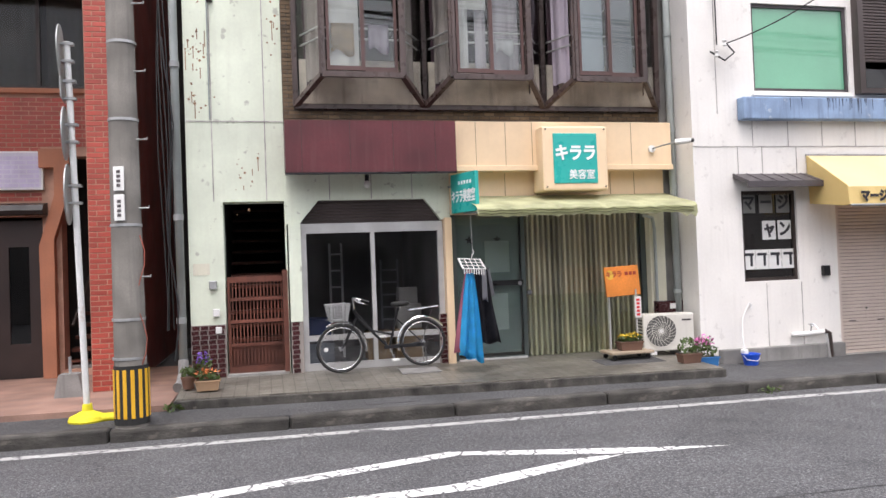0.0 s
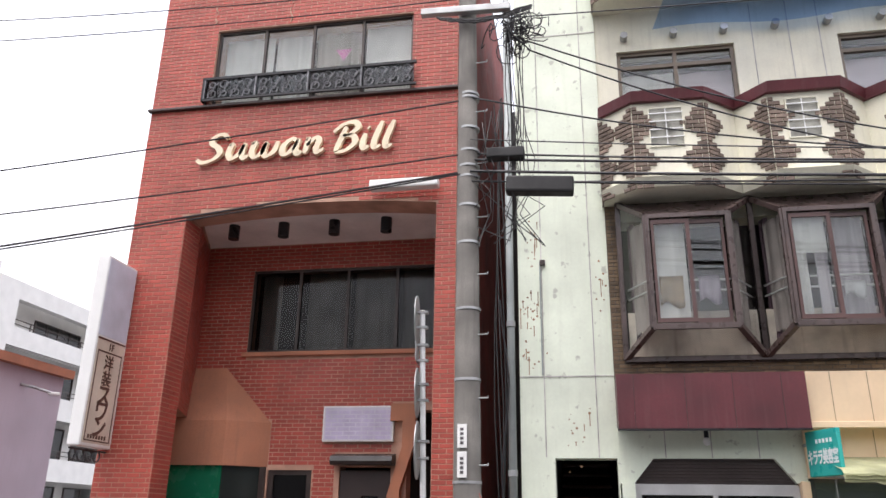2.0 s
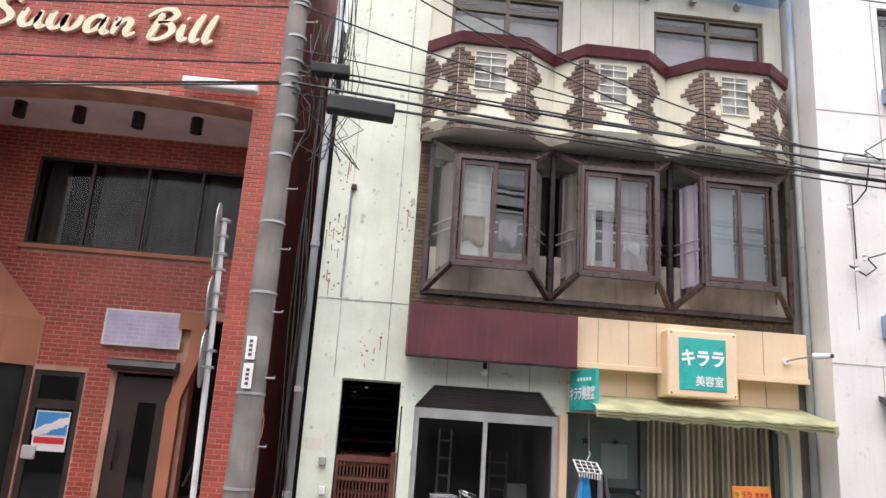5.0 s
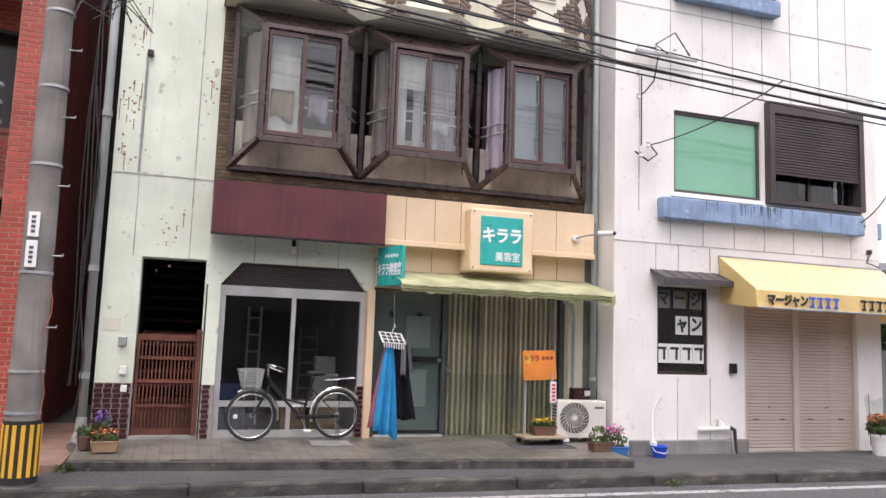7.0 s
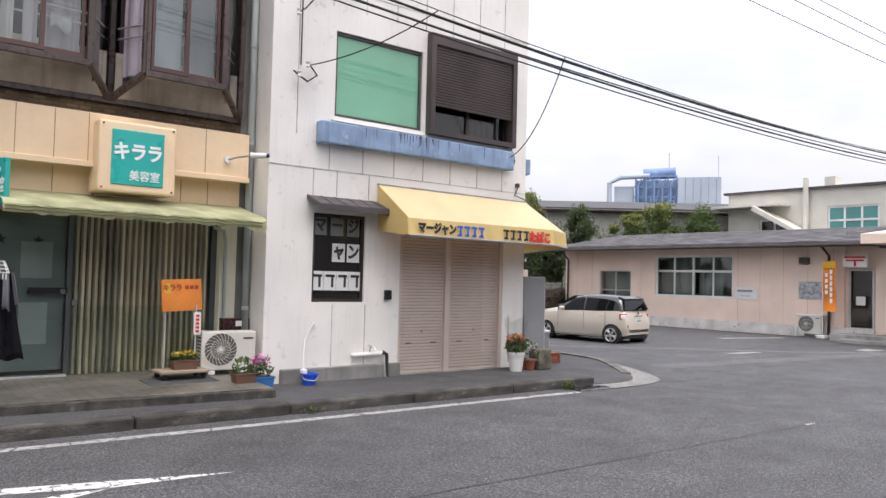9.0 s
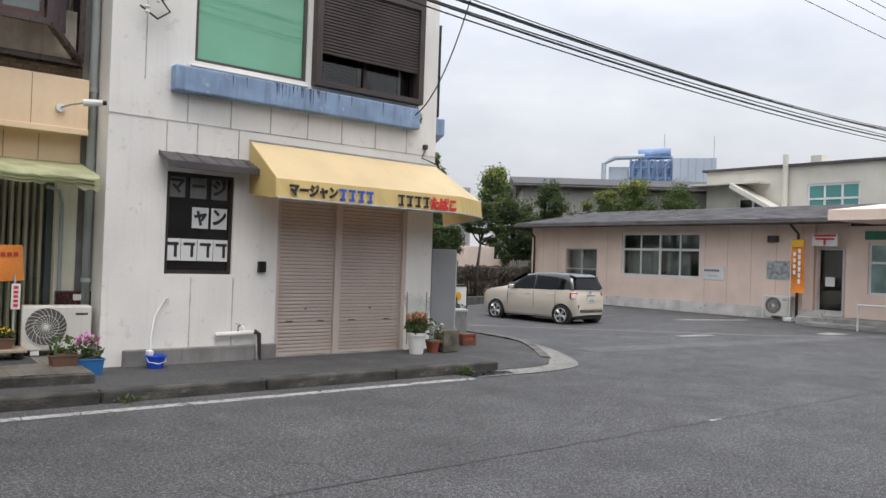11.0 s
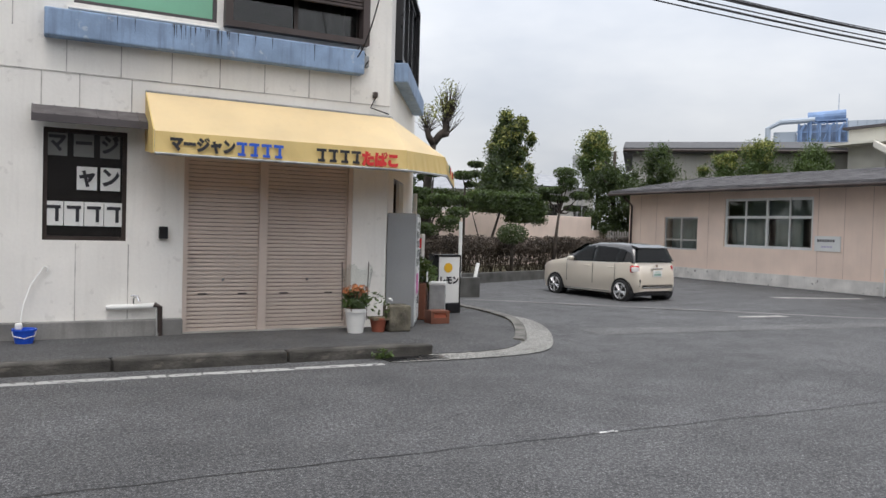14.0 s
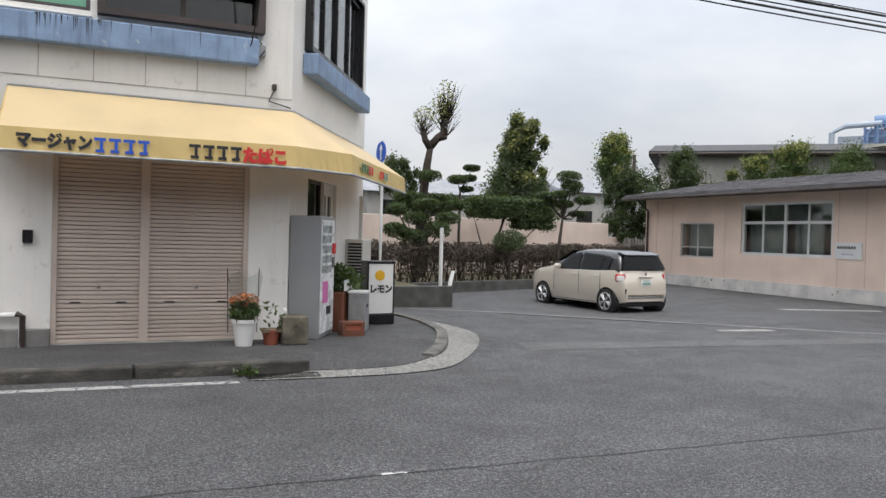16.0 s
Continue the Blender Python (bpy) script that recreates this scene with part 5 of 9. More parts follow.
for x0, x1 in ((0.62, 2.46), (4.0, 5.9)):
    for z0 in (7.2, 10.9):
        window(kirara, x0, x1, z0, z0 + 2.0, 11.2, 2, mat("bronze_frame", (0.16, 0.13, 0.10), 0.45, metal=0.4), CGLASS, 0.06, rails=(z0 + 1.72,))
curtain(kirara, 0.66, 1.5, 7.2, 8.85, 11.34, CURTW, 4, 0.03)
curtain(kirara, 1.56, 2.42, 7.2, 8.85, 11.38, mat("mauve_curtain", (0.55, 0.48, 0.52), 0.9), 2, 0.02)
curtain(kirara, 4.1, 5.8, 7.2, 8.85, 11.36, MATS["mauve_curtain"], 2, 0.02)
for i in range(7):
    part("soffit_lamp", cyl(bmn(), (0.75 + i * 0.78, 11.12, 9.42), (0.75 + i * 0.78, 10.98, 9.42), 0.06, n=10), GREYST, kirara)
bm = bmn()
k = 24
T = []
for i in range(k + 1):
    u = i / k
    x = 1.35 + 4.9 * u
    yy = 10.2 + 0.06 * math.sin(u * 20)
    T.append([bm.verts.new(p) for p in ((x - 0.15, 10.95 + 0.03 * math.sin(9 * u), 9.45 + 0.06 * math.sin(u * 11)), (x, yy + 0.35, 9.70), (x, yy - 0.02, 9.95 + 0.08 * math.sin(u * 12)), (x + 0.05, yy - 0.03, 10.45 + 0.12 * math.sin(u * 9 + 1)))])
for A, B in zip(T, T[1:]):
    for j in range(3):
        bm.faces.new((A[j], A[j + 1], B[j + 1], B[j]))
solo("tarpaulin", bm, glass("blue_net", (0.5, 0.66, 0.92), 1.15, 0.5), "blue tarpaulin slung under the top balcony", "tarpaulin", smooth=True)
# rear closing wall of the narrow gaps, near black for the shade of the depth
solo("gap_wall", box(box(bmn(), -2.1, -1.0, 19.5, 19.7, 0, 13), 6.15, 6.35, 13.5, 13.7, 0, 10), DARK, "near-black closing wall of the narrow gaps, their shade in its colour", "wall", "structure")

# ---- white corner building ----
fuji = thing("corner_building", "white rendered corner house with blue ledges", "building", (9, 11.5, 0.13))
FH = 10.6
CH = Vector((0.50, 0.866))            # run of the splayed side wall
CM = Matrix.Translation((11.6, 10.36, 0)) @ Matrix.Rotation(math.atan2(CH.y, CH.x), 4, "Z")
CL = 4.5
bm = wall(bmn(), 6.27, 11.6, 10.36, 10.66, 0.1, FH, [(7.36, 9.08, 4.26, 5.62), (9.2, 11.15, 4.24, 5.9), (7.05, 8.0, 1.34, 2.72), (8.7, 11.06, 0.1, 2.75), (7.4, 9.5, 7.75, 9.2)])
part("front_wall", bm, WHITEWALL, fuji, "stained white rendered wall")
bm = turned(wall(bmn(), 0, CL, 0, 0.3, 0.1, FH, [(0.6, 3.7, 4.28, 5.75), (0.85, 1.72, 0.2, 2.4), (1.75, 2.5, 0.2, 2.4)]), CM)
part("splayed_wall", bm, WHITEWALL, fuji)
part("side_wall", box(bmn(), 6.27, 6.57, 10.66, 20, 0.1, FH), WHITEWALL, fuji)
part("roof", prism(bmn(), [(6.3, 10.4), (11.6, 10.4), (13.85, 14.26), (13.85, 20), (6.3, 20)], "z", FH - 0.15, FH), CONC, fuji)
part("rear_wall", box(bmn(), 6.3, 13.85, 19.9, 20, 0.1, FH), WHITEWALL, fuji)
part("east_wall", box(bmn(), 13.75, 13.85, 14.3, 19.9, 0.1, FH), WHITEWALL, fuji)
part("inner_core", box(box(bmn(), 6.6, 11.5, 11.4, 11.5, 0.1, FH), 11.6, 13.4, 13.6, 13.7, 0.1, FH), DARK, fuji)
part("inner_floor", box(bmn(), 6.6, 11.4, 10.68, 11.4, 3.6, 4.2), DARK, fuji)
bm = bmn()
for z in (3.40, 6.3, 7.3):
    box(bm, 6.27, 11.6, 10.353, 10.36, z - 0.006, z + 0.006)
for x in (7.29, 7.91, 8.52, 9.13, 9.73, 10.36, 10.98):
    box(bm, x - 0.006, x + 0.006, 10.353, 10.36, 3.4, 3.79)
    box(bm, x - 0.006, x + 0.006, 10.353, 10.36, 6.0, FH)
for x in (7.02, 7.44, 8.04):
    box(bm, x - 0.006, x + 0.006, 10.353, 10.36, 2.98, 3.4)
for x in (7.42, 8.03):
    box(bm, x - 0.006, x + 0.006, 10.353, 10.36, 0.34, 1.3)
box(bm, 6.70, 6.712, 10.353, 10.36, 3.9, 6.2)
part("render_joints", bm, GROOVE, fuji, "grey grooves in the render")
part("footing", rbox(6.55, 8.7, 10.27, 10.4, 0.1, 0.34, 0.015), CONC, fuji, "stained concrete footing")
lg = part("blue_ledge", rbox(7.04, 11.12, 10.18, 10.36, 3.79, 4.13, 0.02), BLUEP, fuji, "blue painted concrete ledge with rain stains")
part("blue_ledge", rbox(7.35, 9.4, 10.18, 10.36, 7.48, 7.75, 0.02), BLUEP, fuji)
part("blue_ledge", turned(rbox(0.45, 3.95, -0.22, 0, 3.85, 4.15, 0.02), CM), BLUEP, fuji)
rs2 = random.Random(6)
bm = bmn()
for i in range(26):
    x = rs2.choice((8.55, 8.7, 8.95, 9.1)) + rs2.gauss(0, 0.07) if i < 18 else rs2.uniform(7.2, 11.0)
    L = rs2.uniform(0.05, 0.26)
    prism(bm, [(x - 0.006, 4.125), (x + 0.007, 4.125), (x + 0.002, 4.125 - L)], "y", 10.176, 10.1795)
tagged(part("soot_runs", bm, mat("soot", (0.045, 0.05, 0.06), 0.9, var=0.3), lg), kind="stuff")
gw = window(fuji, 7.36, 9.08, 4.26, 5.62, 10.40, 1, HOODG, GREENPANE, 0.05)
part("pale_sill", rbox(7.3, 9.1, 10.3, 10.4, 4.17, 4.2, 0.01), WHITEWALL, fuji)
ws = window(fuji, 9.2, 11.15, 4.24, 5.9, 10.44, 2, BROWNAL, DGLASS, 0.06)
curtain(fuji, 10.2, 11.0, 4.3, 4.9, 10.7, CURTW, 8)
sb = part("shutter_frame", wall(bmn(), 9.16, 11.2, 10.22, 10.40, 4.22, 5.97, [(9.26, 11.10, 4.3, 5.78)]), SHUTBROWN, fuji, "brown roller shutter half lowered")
for i in range(22):
    z = 4.72 + i * 0.049
    part("slat", prism(bmn(), [(10.27, z), (10.255, z + 0.012), (10.255, z + 0.037), (10.27, z + 0.049), (10.285, z + 0.025)], "x", 9.26, 11.1), SHUTBROWN, sb)
window(fuji, 7.4, 9.5, 7.75, 9.2, 10.42, 2, BROWNAL, CGLASS, 0.06)
curtain(fuji, 7.5, 9.4, 7.8, 9.1, 10.7, CURTW, 6)
window(fuji, 0.6, 3.7, 4.28, 5.75, -0.05, 4, BLACKMET, CGLASS, 0.055, 0.09, CM)
part("window_box", turned(wall(bmn(), 0.52, 3.78, -0.12, 0, 4.2, 5.83, [(0.58, 3.72, 4.26, 5.77)]), CM), BLACKMET, fuji, "black projecting window frame")
part("side_room", turned(box(bmn(), 0.3, 4.8, 1.6, 1.7, 4, 6.2), CM), DARK, fuji)
curtain(fuji, 1.6, 3.2, 4.3, 5.7, 0.5, CURTW, 5, 0.04, m=CM)
# parlour window
mw = window(fuji, 7.05, 8.0, 1.34, 2.72, 10.40, 1, BROWNAL, mat("black_window_film", (0.02, 0.018, 0.017), 0.15, var=0.1, coat=0.6), 0.05)
cards = thing("window_lettering", "white cards with black lettering behind dark glass", "sign", (7.52, 10.4, 1.5))
cx = [7.20, 7.50, 7.80]
for i, ch in enumerate("マージ"):
    part("card", box(bmn(), cx[i] - 0.115, cx[i] + 0.115, 10.410, 10.416, 2.38, 2.66), mat("grey_card", (0.20, 0.20, 0.19), 0.6), cards)
    lettering("letter", ch, 0.25, facing(cx[i], 10.406, 2.53), BLACKINK, cards, 0.001, 0, 0.01, squash=0.85)
for x, ch in ((7.54, "ャ"), (7.81, "ン")):
    part("card", box(bmn(), x - 0.115, x + 0.115, 10.410, 10.416, 1.97, 2.26), PLASTW, cards)
    lettering("letter", ch, 0.26, facing(x, 10.406, 2.12), BLACKINK, cards, 0.001, 0, 0.012, squash=0.85)
for i in range(4):
    x = 7.17 + 0.228 * i
    part("card", box(bmn(), x - 0.11, x + 0.11, 10.410, 10.416, 1.52, 1.82), PLASTW, cards)
    part("bar", box(box(bmn(), x - 0.08, x + 0.08, 10.404, 10.409, 1.73, 1.77), x + 0.02, x + 0.06, 10.404, 10.409, 1.57, 1.73), BLACKINK, cards)
hd = thing("window_hood", "dark grey metal hood over the parlour window", "hood", (7.65, 10.2, 2.8))
bm = prism(bmn(), [(10.36, 2.98), (9.98, 2.83), (9.98, 2.74), (10.0, 2.74), (10.0, 2.80), (10.36, 2.92)], "x", 6.92, 8.35)
part("hood_sheet", bm, HOODG, hd)
for i in range(7):
    x = 6.92 + i * 0.235
    part("standing_seam", prism(bmn(), [(10.36, 2.99), (9.975, 2.84), (9.975, 2.83), (10.36, 2.98)], "x", x, x + 0.016), HOODG, hd)
# roller shutter door
rs = part("roller_shutter", box(bmn(), 9.71, 9.82, 10.38, 10.46, 0.1, 2.75), SHUTBEIGE, fuji, "beige double roller shutter, closed")
for a in (8.7, 11.0): part("guide_rail", box(bmn(), a, a + 0.06, 10.38, 10.46, 0.1, 2.75), SHUTBEIGE, rs)
for a, b in ((8.76, 9.71), (9.82, 11.0)):
    for i in range(47):
        z = 0.14 + i * 0.0545
        part("slat", prism(bmn(), [(10.452, z), (10.431, z + 0.004), (10.428, z + 0.026), (10.431, z + 0.0465), (10.452, z + 0.0505)], "x", a, b), SHUTBEIGE, rs)
    for f in (0.22, 0.78):
        part("pull_slot", box(bmn(), a + (b - a) * f - 0.06, a + (b - a) * f + 0.06, 10.42, 10.431, 0.64, 0.655), BLACKMET, rs)
    part("lock", cyl(bmn(), ((a + b) / 2, 10.424, 0.84), ((a + b) / 2, 10.416, 0.84), 0.018, n=10), CHROME, rs)
part("shutter_sill", box(bmn(), 8.7, 11.06, 10.34, 10.5, 0.1, 0.145), GUTTER, fuji)
# yellow awning round the corner
yw = thing("vinyl_awning", "yellow vinyl shop awning wrapped round the corner", "awning", (10.2, 10, 2.4))
cw = CM @ Vector((0.05, 0, 0)); cf = CM @ Vector((CL - 0.2, 0, 0))
nrm = Vector((CH.y, -CH.x, 0))
far_w = Vector((cf.x, cf.y, 0)); far_f = far_w + nrm * 0.85
top_line = [(8.2, 10.34, 3.26), (11.6, 10.33, 3.24), (11.64, 10.38, 3.24), (far_w.x, far_w.y, 3.24)]
bend = [(8.22, 9.5, 2.68), (11.5, 9.5, 2.68), (12.36, 10.0, 2.68), (far_f.x, far_f.y, 2.68)]
hem = [(8.22, 9.47, 2.41), (11.51, 9.47, 2.40), (12.39, 9.98, 2.40), (far_f.x + 0.02, far_f.y - 0.01, 2.40)]
def between(a, b, u): return tuple(p + (q - p) * u for p, q in zip(a, b))
bm, bv = bmn(), bmn()
for s in range(3):
    k = 16
    for i in range(k):
        u, w = i / k, (i + 1) / k
        q = [between(top_line[s], top_line[s + 1], u), between(bend[s], bend[s + 1], u), between(bend[s], bend[s + 1], w), between(top_line[s], top_line[s + 1], w)]
        bm.faces.new([bm.verts.new(p) for p in q])
        sc = lambda v: 0.012 * math.sin(v * 40)
        q = [between(bend[s], bend[s + 1], u), between(hem[s], hem[s + 1], u), between(hem[s], hem[s + 1], w), between(bend[s], bend[s + 1], w)]
        q[1] = (q[1][0], q[1][1] + sc(u), q[1][2] + sc(u)); q[2] = (q[2][0], q[2][1] + sc(w), q[2][2] + sc(w))
        bv.faces.new([bv.verts.new(p) for p in q])
bmesh.ops.remove_doubles(bm, verts=bm.verts[:], dist=0.001); bmesh.ops.remove_doubles(bv, verts=bv.verts[:], dist=0.001)
for b2 in (bm, bv): bmesh.ops.solidify(b2, geom=b2.faces[:], thickness=0.006)
part("slope", bm, YELLOWF, yw)
part("valance", bv, YELLOW, yw)
bm = bmn()
prism(bm, [(10.34, 3.26), (9.5, 2.70), (9.47, 2.42), (9.6, 2.42), (10.3, 2.5)], "x", 8.20, 8.215)
part("end_cheek", bm, YELLOW, yw)
bm = bmn()
tube(bm, hem, 0.018); tube(bm, top_line, 0.02)
for x in (8.3, 10.0, 11.3): tube(bm, [(x, 10.34, 2.6), (x, 9.5, 2.42)], 0.015)
part("awning_frame", bm, GREYST, yw)
Y = 9.455
lettering("lettering", "マージャン", 0.18, facing(8.77, Y, 2.53), BLACKINK, yw, 0.002, 0, 0.012, squash=0.86)
for x0, wd, nm, ink in ((9.17, 0.155, "blue_bar", BLUEINK), (10.2, 0.16, "black_bar", BLACKINK)):
    for i in range(4):
        x = x0 + i * wd
        bm = box(box(bmn(), x, x + wd * 0.82, Y - 0.003, Y + 0.003, 2.575, 2.612), x + wd * 0.12, x + wd * 0.72, Y - 0.003, Y + 0.003, 2.445, 2.478)
        part(nm, box(bm, x + wd * 0.4, x + wd * 0.62, Y - 0.0029, Y + 0.0029, 2.45, 2.6), ink, yw)
lettering("red_lettering", "たばこ", 0.195, facing(11.1, Y, 2.51), REDINK, yw, 0.002, 0, 0.014, squash=0.94)
bm = bmn()
fd = (far_f - Vector((12.36, 10.0, 0))).normalized()
side_len = (far_f - Vector((12.36, 10.0, 0))).length
SM = Matrix.Translation(Vector((12.38, 9.99, 0)) + nrm * 0.03) @ Matrix.Rotation(math.atan2(fd.y, fd.x), 4, "Z")
for kk in range(9):
    u = 0.4 + 0.16 * kk + (0.5 if kk > 4 else 0)
    part("side_bar", turned(box(bmn(), u, u + 0.11, -0.004, 0.0, 2.48, 2.60), SM), REDINK if 2 < kk < 7 else GREENW, yw)


# ---- post office ----
po = thing("post_office", "low pink sided office with a grey slate roof", "building", (31, 18, 0))
M = Matrix.Translation((28.95, 0, 0)) @ Matrix.Rotation(radians(-90), 4, "Z")   # wall along -y: x of the wall becomes -y
def PW(y): return -y
bm = turned(wall(bmn(), PW(24.9), PW(12.0), 0, 0.25, 0.3, 3.3, [(PW(22.84), PW(21.1), 1.08, 2.33), (PW(19.82), PW(16.2), 1.25, 2.98)]), M)
part("front_wall", bm, PINKWALL, po, "pale pink panelled wall")
mat("pink_joint", (0.56, 0.42, 0.35), 0.9)
for i in range(14):
    y = 24.2 - 0.91 * i
    if 16.15 < y < 19.9 or 21.05 < y < 22.9:
        continue
    part("panel_joint", box(bmn(), 28.945, 28.95, y - 0.006, y + 0.006, 0.42, 3.3), MATS["pink_joint"], po)
part("base_course", box(bmn(), 28.9, 29.2, 11.0, 24.95, -0.2, 0.40), mat("pale_base", (0.72, 0.69, 0.65), 0.85, var=0.12, scale=2, streak=0.25, streak_col=(0.2, 0.19, 0.18), speck=0.8, speck_col=(0.12, 0.11, 0.1)), po, "pale concrete base")
part("end_wall", box(bmn(), 28.97, 38, 24.7, 24.9, 0.3, 3.3), PINKWALL, po)
w1 = window(po, PW(22.84), PW(21.1), 1.08, 2.33, 0.05, 2, ALU, CGLASS, 0.05, m=M, rails=(1.45,))
w2 = window(po, PW(19.82), PW(16.2), 1.25, 2.98, 0.05, 2, STEELW, CGLASS, 0.09, m=M, rails=(2.32,))
for y in (18.9, 17.1):
    part("mullion", box(bmn(), 28.99, 29.03, y - 0.03, y + 0.03, 1.25, 2.98), STEELW, w2)
part("room_back", box(bmn(), 31.5, 31.6, 11, 25, 0.2, 3.4), ROOM, po)
part("room_floor", box(bmn(), 29.2, 31.5, 11, 25, 0.2, 0.45), CONC, po)
BLINDG = mat("office_blind", (0.24, 0.28, 0.27), 0.8, var=0.15, scale=2)
curtain(po, PW(22.8), PW(21.15), 1.0, 2.4, 0.4, BLINDG, 3, 0.02, m=M)
curtain(po, PW(19.8), PW(18.2), 1.2, 2.34, 0.4, BLINDG, 3, 0.02, m=M)
curtain(po, PW(18.0), PW(16.9), 1.2, 2.34, 0.5, BLINDG, 3, 0.02, m=M)
curtain(po, PW(19.8), PW(16.3), 2.3, 3.0, 0.9, BLINDG, 3, 0.02, m=M)
bm = prism(bmn(), [(27.95, 3.18), (27.95, 3.34), (33.2, 4.2), (38.5, 3.3), (38.5, 3.15), (33.2, 4.0), (29.2, 3.3), (28.1, 3.18)], "y", 10.0, 25.1)
part("roof", bm, ROOFG, po, "weathered grey slate roof")
part("gutter", tube(bmn(), [(27.93, 10.0, 3.24), (27.93, 25.1, 3.22)], 0.05, 8), BROWNAL, po)
part("downpipe", tube(bmn(), [(28.3, 24.6, 3.2), (28.88, 24.7, 2.8), (28.88, 24.7, 0.1)], 0.045, 8), BROWNAL, po)
part("downpipe", tube(bmn(), [(28.1, 12.4, 3.2), (28.88, 12.5, 2.9), (28.88, 12.5, 0.1)], 0.045, 8), BROWNAL, po)
bm = bmn()
for i in range(11):
    x0 = 28.0 + i * 0.47
    z0 = 3.35 + (x0 - 27.95) * 0.164
    for j in range(50):
        y0 = 10.05 + (j + 0.5 * (i % 2)) * 0.306
        if y0 + 0.3 > 25.1: continue
        prism_v = [bm.verts.new(p) for p in ((x0, y0, z0 + 0.03), (x0, y0 + 0.298, z0 + 0.03), (x0 + 0.48, y0 + 0.298, z0 + 0.088), (x0 + 0.48, y0, z0 + 0.088), (x0, y0, z0), (x0, y0 + 0.298, z0))]
        bm.faces.new(prism_v[:4]); bm.faces.new((prism_v[4], prism_v[5], prism_v[1], prism_v[0]))
tagged(part("roof_covering", bm, ROOFG, po), kind="stuff")
# entrance porch
part("porch_roof", prism(bmn(), [(25.9, 3.15), (25.9, 3.45), (33.2, 4.3), (33.2, 4.0), (29, 3.2)], "y", 6.0, 10.2), PINKWALL, po, "pink fascia of the porch")
part("porch_wall", box(bmn(), 29.1, 29.3, 11.0, 12.0, 0.3, 3.3), PINKWALL, po)
part("porch_back", turned(wall(bmn(), PW(10.98), PW(3.0), 0.0, 0.2, 0.2, 3.15, [(PW(10.3), PW(3.4), 1.0, 2.62)]), M), PINKWALL, po)
dd = window(po, PW(11.9), PW(11.05), 0.35, 2.45, 0.1, 1, ALU, DGLASS, 0.07, m=M, name="entrance_door")
window(po, PW(10.3), PW(3.4), 1.0, 2.62, 0.05, 8, STEELW, mat("green_tinted_pane", (0.22, 0.36, 0.34), 0.1, var=0.3, scale=1.2, bump=0.0, coat=0.6), 0.07, m=M, rails=(2.0,))
part("porch_rail", tube(bmn(), [(26.6, 9.6, 0.0), (26.6, 9.6, 0.75), (26.6, 7.6, 0.75), (26.6, 7.6, 0.0)], 0.03, 8), STEELW, po, "white tube handrail beside the step")
part("porch_sign", box(bmn(), 28.9, 28.94, 9.6, 10.4, 2.72, 2.98), mat("green_sign", (0.03, 0.22, 0.12), 0.5), po, "dark green sign board")
part("door_notice", box(bmn(), 28.93, 28.95, 11.3, 11.6, 1.2, 1.5), PLASTW, dd)
sg = part("mail_mark", box(bmn(), 28.6, 28.64, 11.1, 11.9, 2.5, 2.9), PLASTW, po, "white signboard with a red mark")
part("red_mark", box(box(box(bmn(), 28.59, 28.598, 11.15, 11.85, 2.8, 2.87), 28.59, 28.598, 11.2, 11.8, 2.70, 2.76), 28.591, 28.598, 11.46, 11.54, 2.53, 2.70), REDINK, sg)
part("porch_step", rbox(27.6, 28.94, 3.0, 11.9, -0.02, 0.24, 0.02), GUTTER, po)
part("porch_step", rbox(27.1, 27.597, 6.0, 11.4, -0.05, 0.11, 0.02), GUTTER, po)
part("vent_cap", rbox(28.8, 28.96, 13.2, 13.55, 2.62, 2.85, 0.02), BROWNAL, po)
nb = part("notice_board", box(bmn(), 28.925, 28.948, 15.2, 16.1, 1.24, 1.72), PLASTW, po, "white notice panel with dark lines of print")
for i in range(7): part("notice_bar", box(bmn(), 28.917, 28.924, 15.4 + 0.09 * i, 15.46 + 0.09 * i, 1.54, 1.62), HOODG, nb)
for i in range(4): part("notice_bar", box(bmn(), 28.917, 28.924, 15.48 + 0.1 * i, 15.55 + 0.1 * i, 1.36, 1.41), LILAC, nb)
part("map_panel", box(bmn(), 28.925, 28.948, 12.75, 13.6, 1.36, 1.98), mat("map_print", (0.45, 0.48, 0.48), 0.6, var=0.35, scale=8), po)

# ---- street things ----
APZ = lambda y: 0.25 + 0.095 * min(1, max(0, (y - 9.6) / 1.5))   # the apron rises to the doors
# utility pole
pole = thing("utility_pole", "weathered concrete utility pole with a striped guard", "utility pole", (-1.49, 8.95, 0.13))
part("shaft", cyl(bmn(), (-1.48, 8.95, 0.1), (-1.53, 8.95, 12.5), 0.172, 0.095, 28), POLEC, pole, smooth=30)
part("guard_band", cyl(bmn(), (-1.48, 8.95, 0.17), (-1.48, 8.95, 0.80), 0.183, 0.18, 28), BANDK, pole, "black guard sleeve")
for i in range(14):
    w = math.tau * i / 14
    M = pose(-1.48, 8.95, 0, 0, 0, math.degrees(w))
    part("stripe", turned(rbox(0.176, 0.187, -0.02, 0.02, 0.24, 0.76, 0.003, 1), M), BANDY, pole)
for z in (0.86, 1.28, 2.3, 3.45, 4.3, 5.15, 5.65, 6.05, 6.2, 6.42, 6.75, 7.2, 7.26):
    part("steel_band", cyl(bmn(), (-1.49, 8.95, z), (-1.49, 8.95, z + 0.03), 0.178 - 0.006 * z + 0.003, n=24), GREYST, pole)
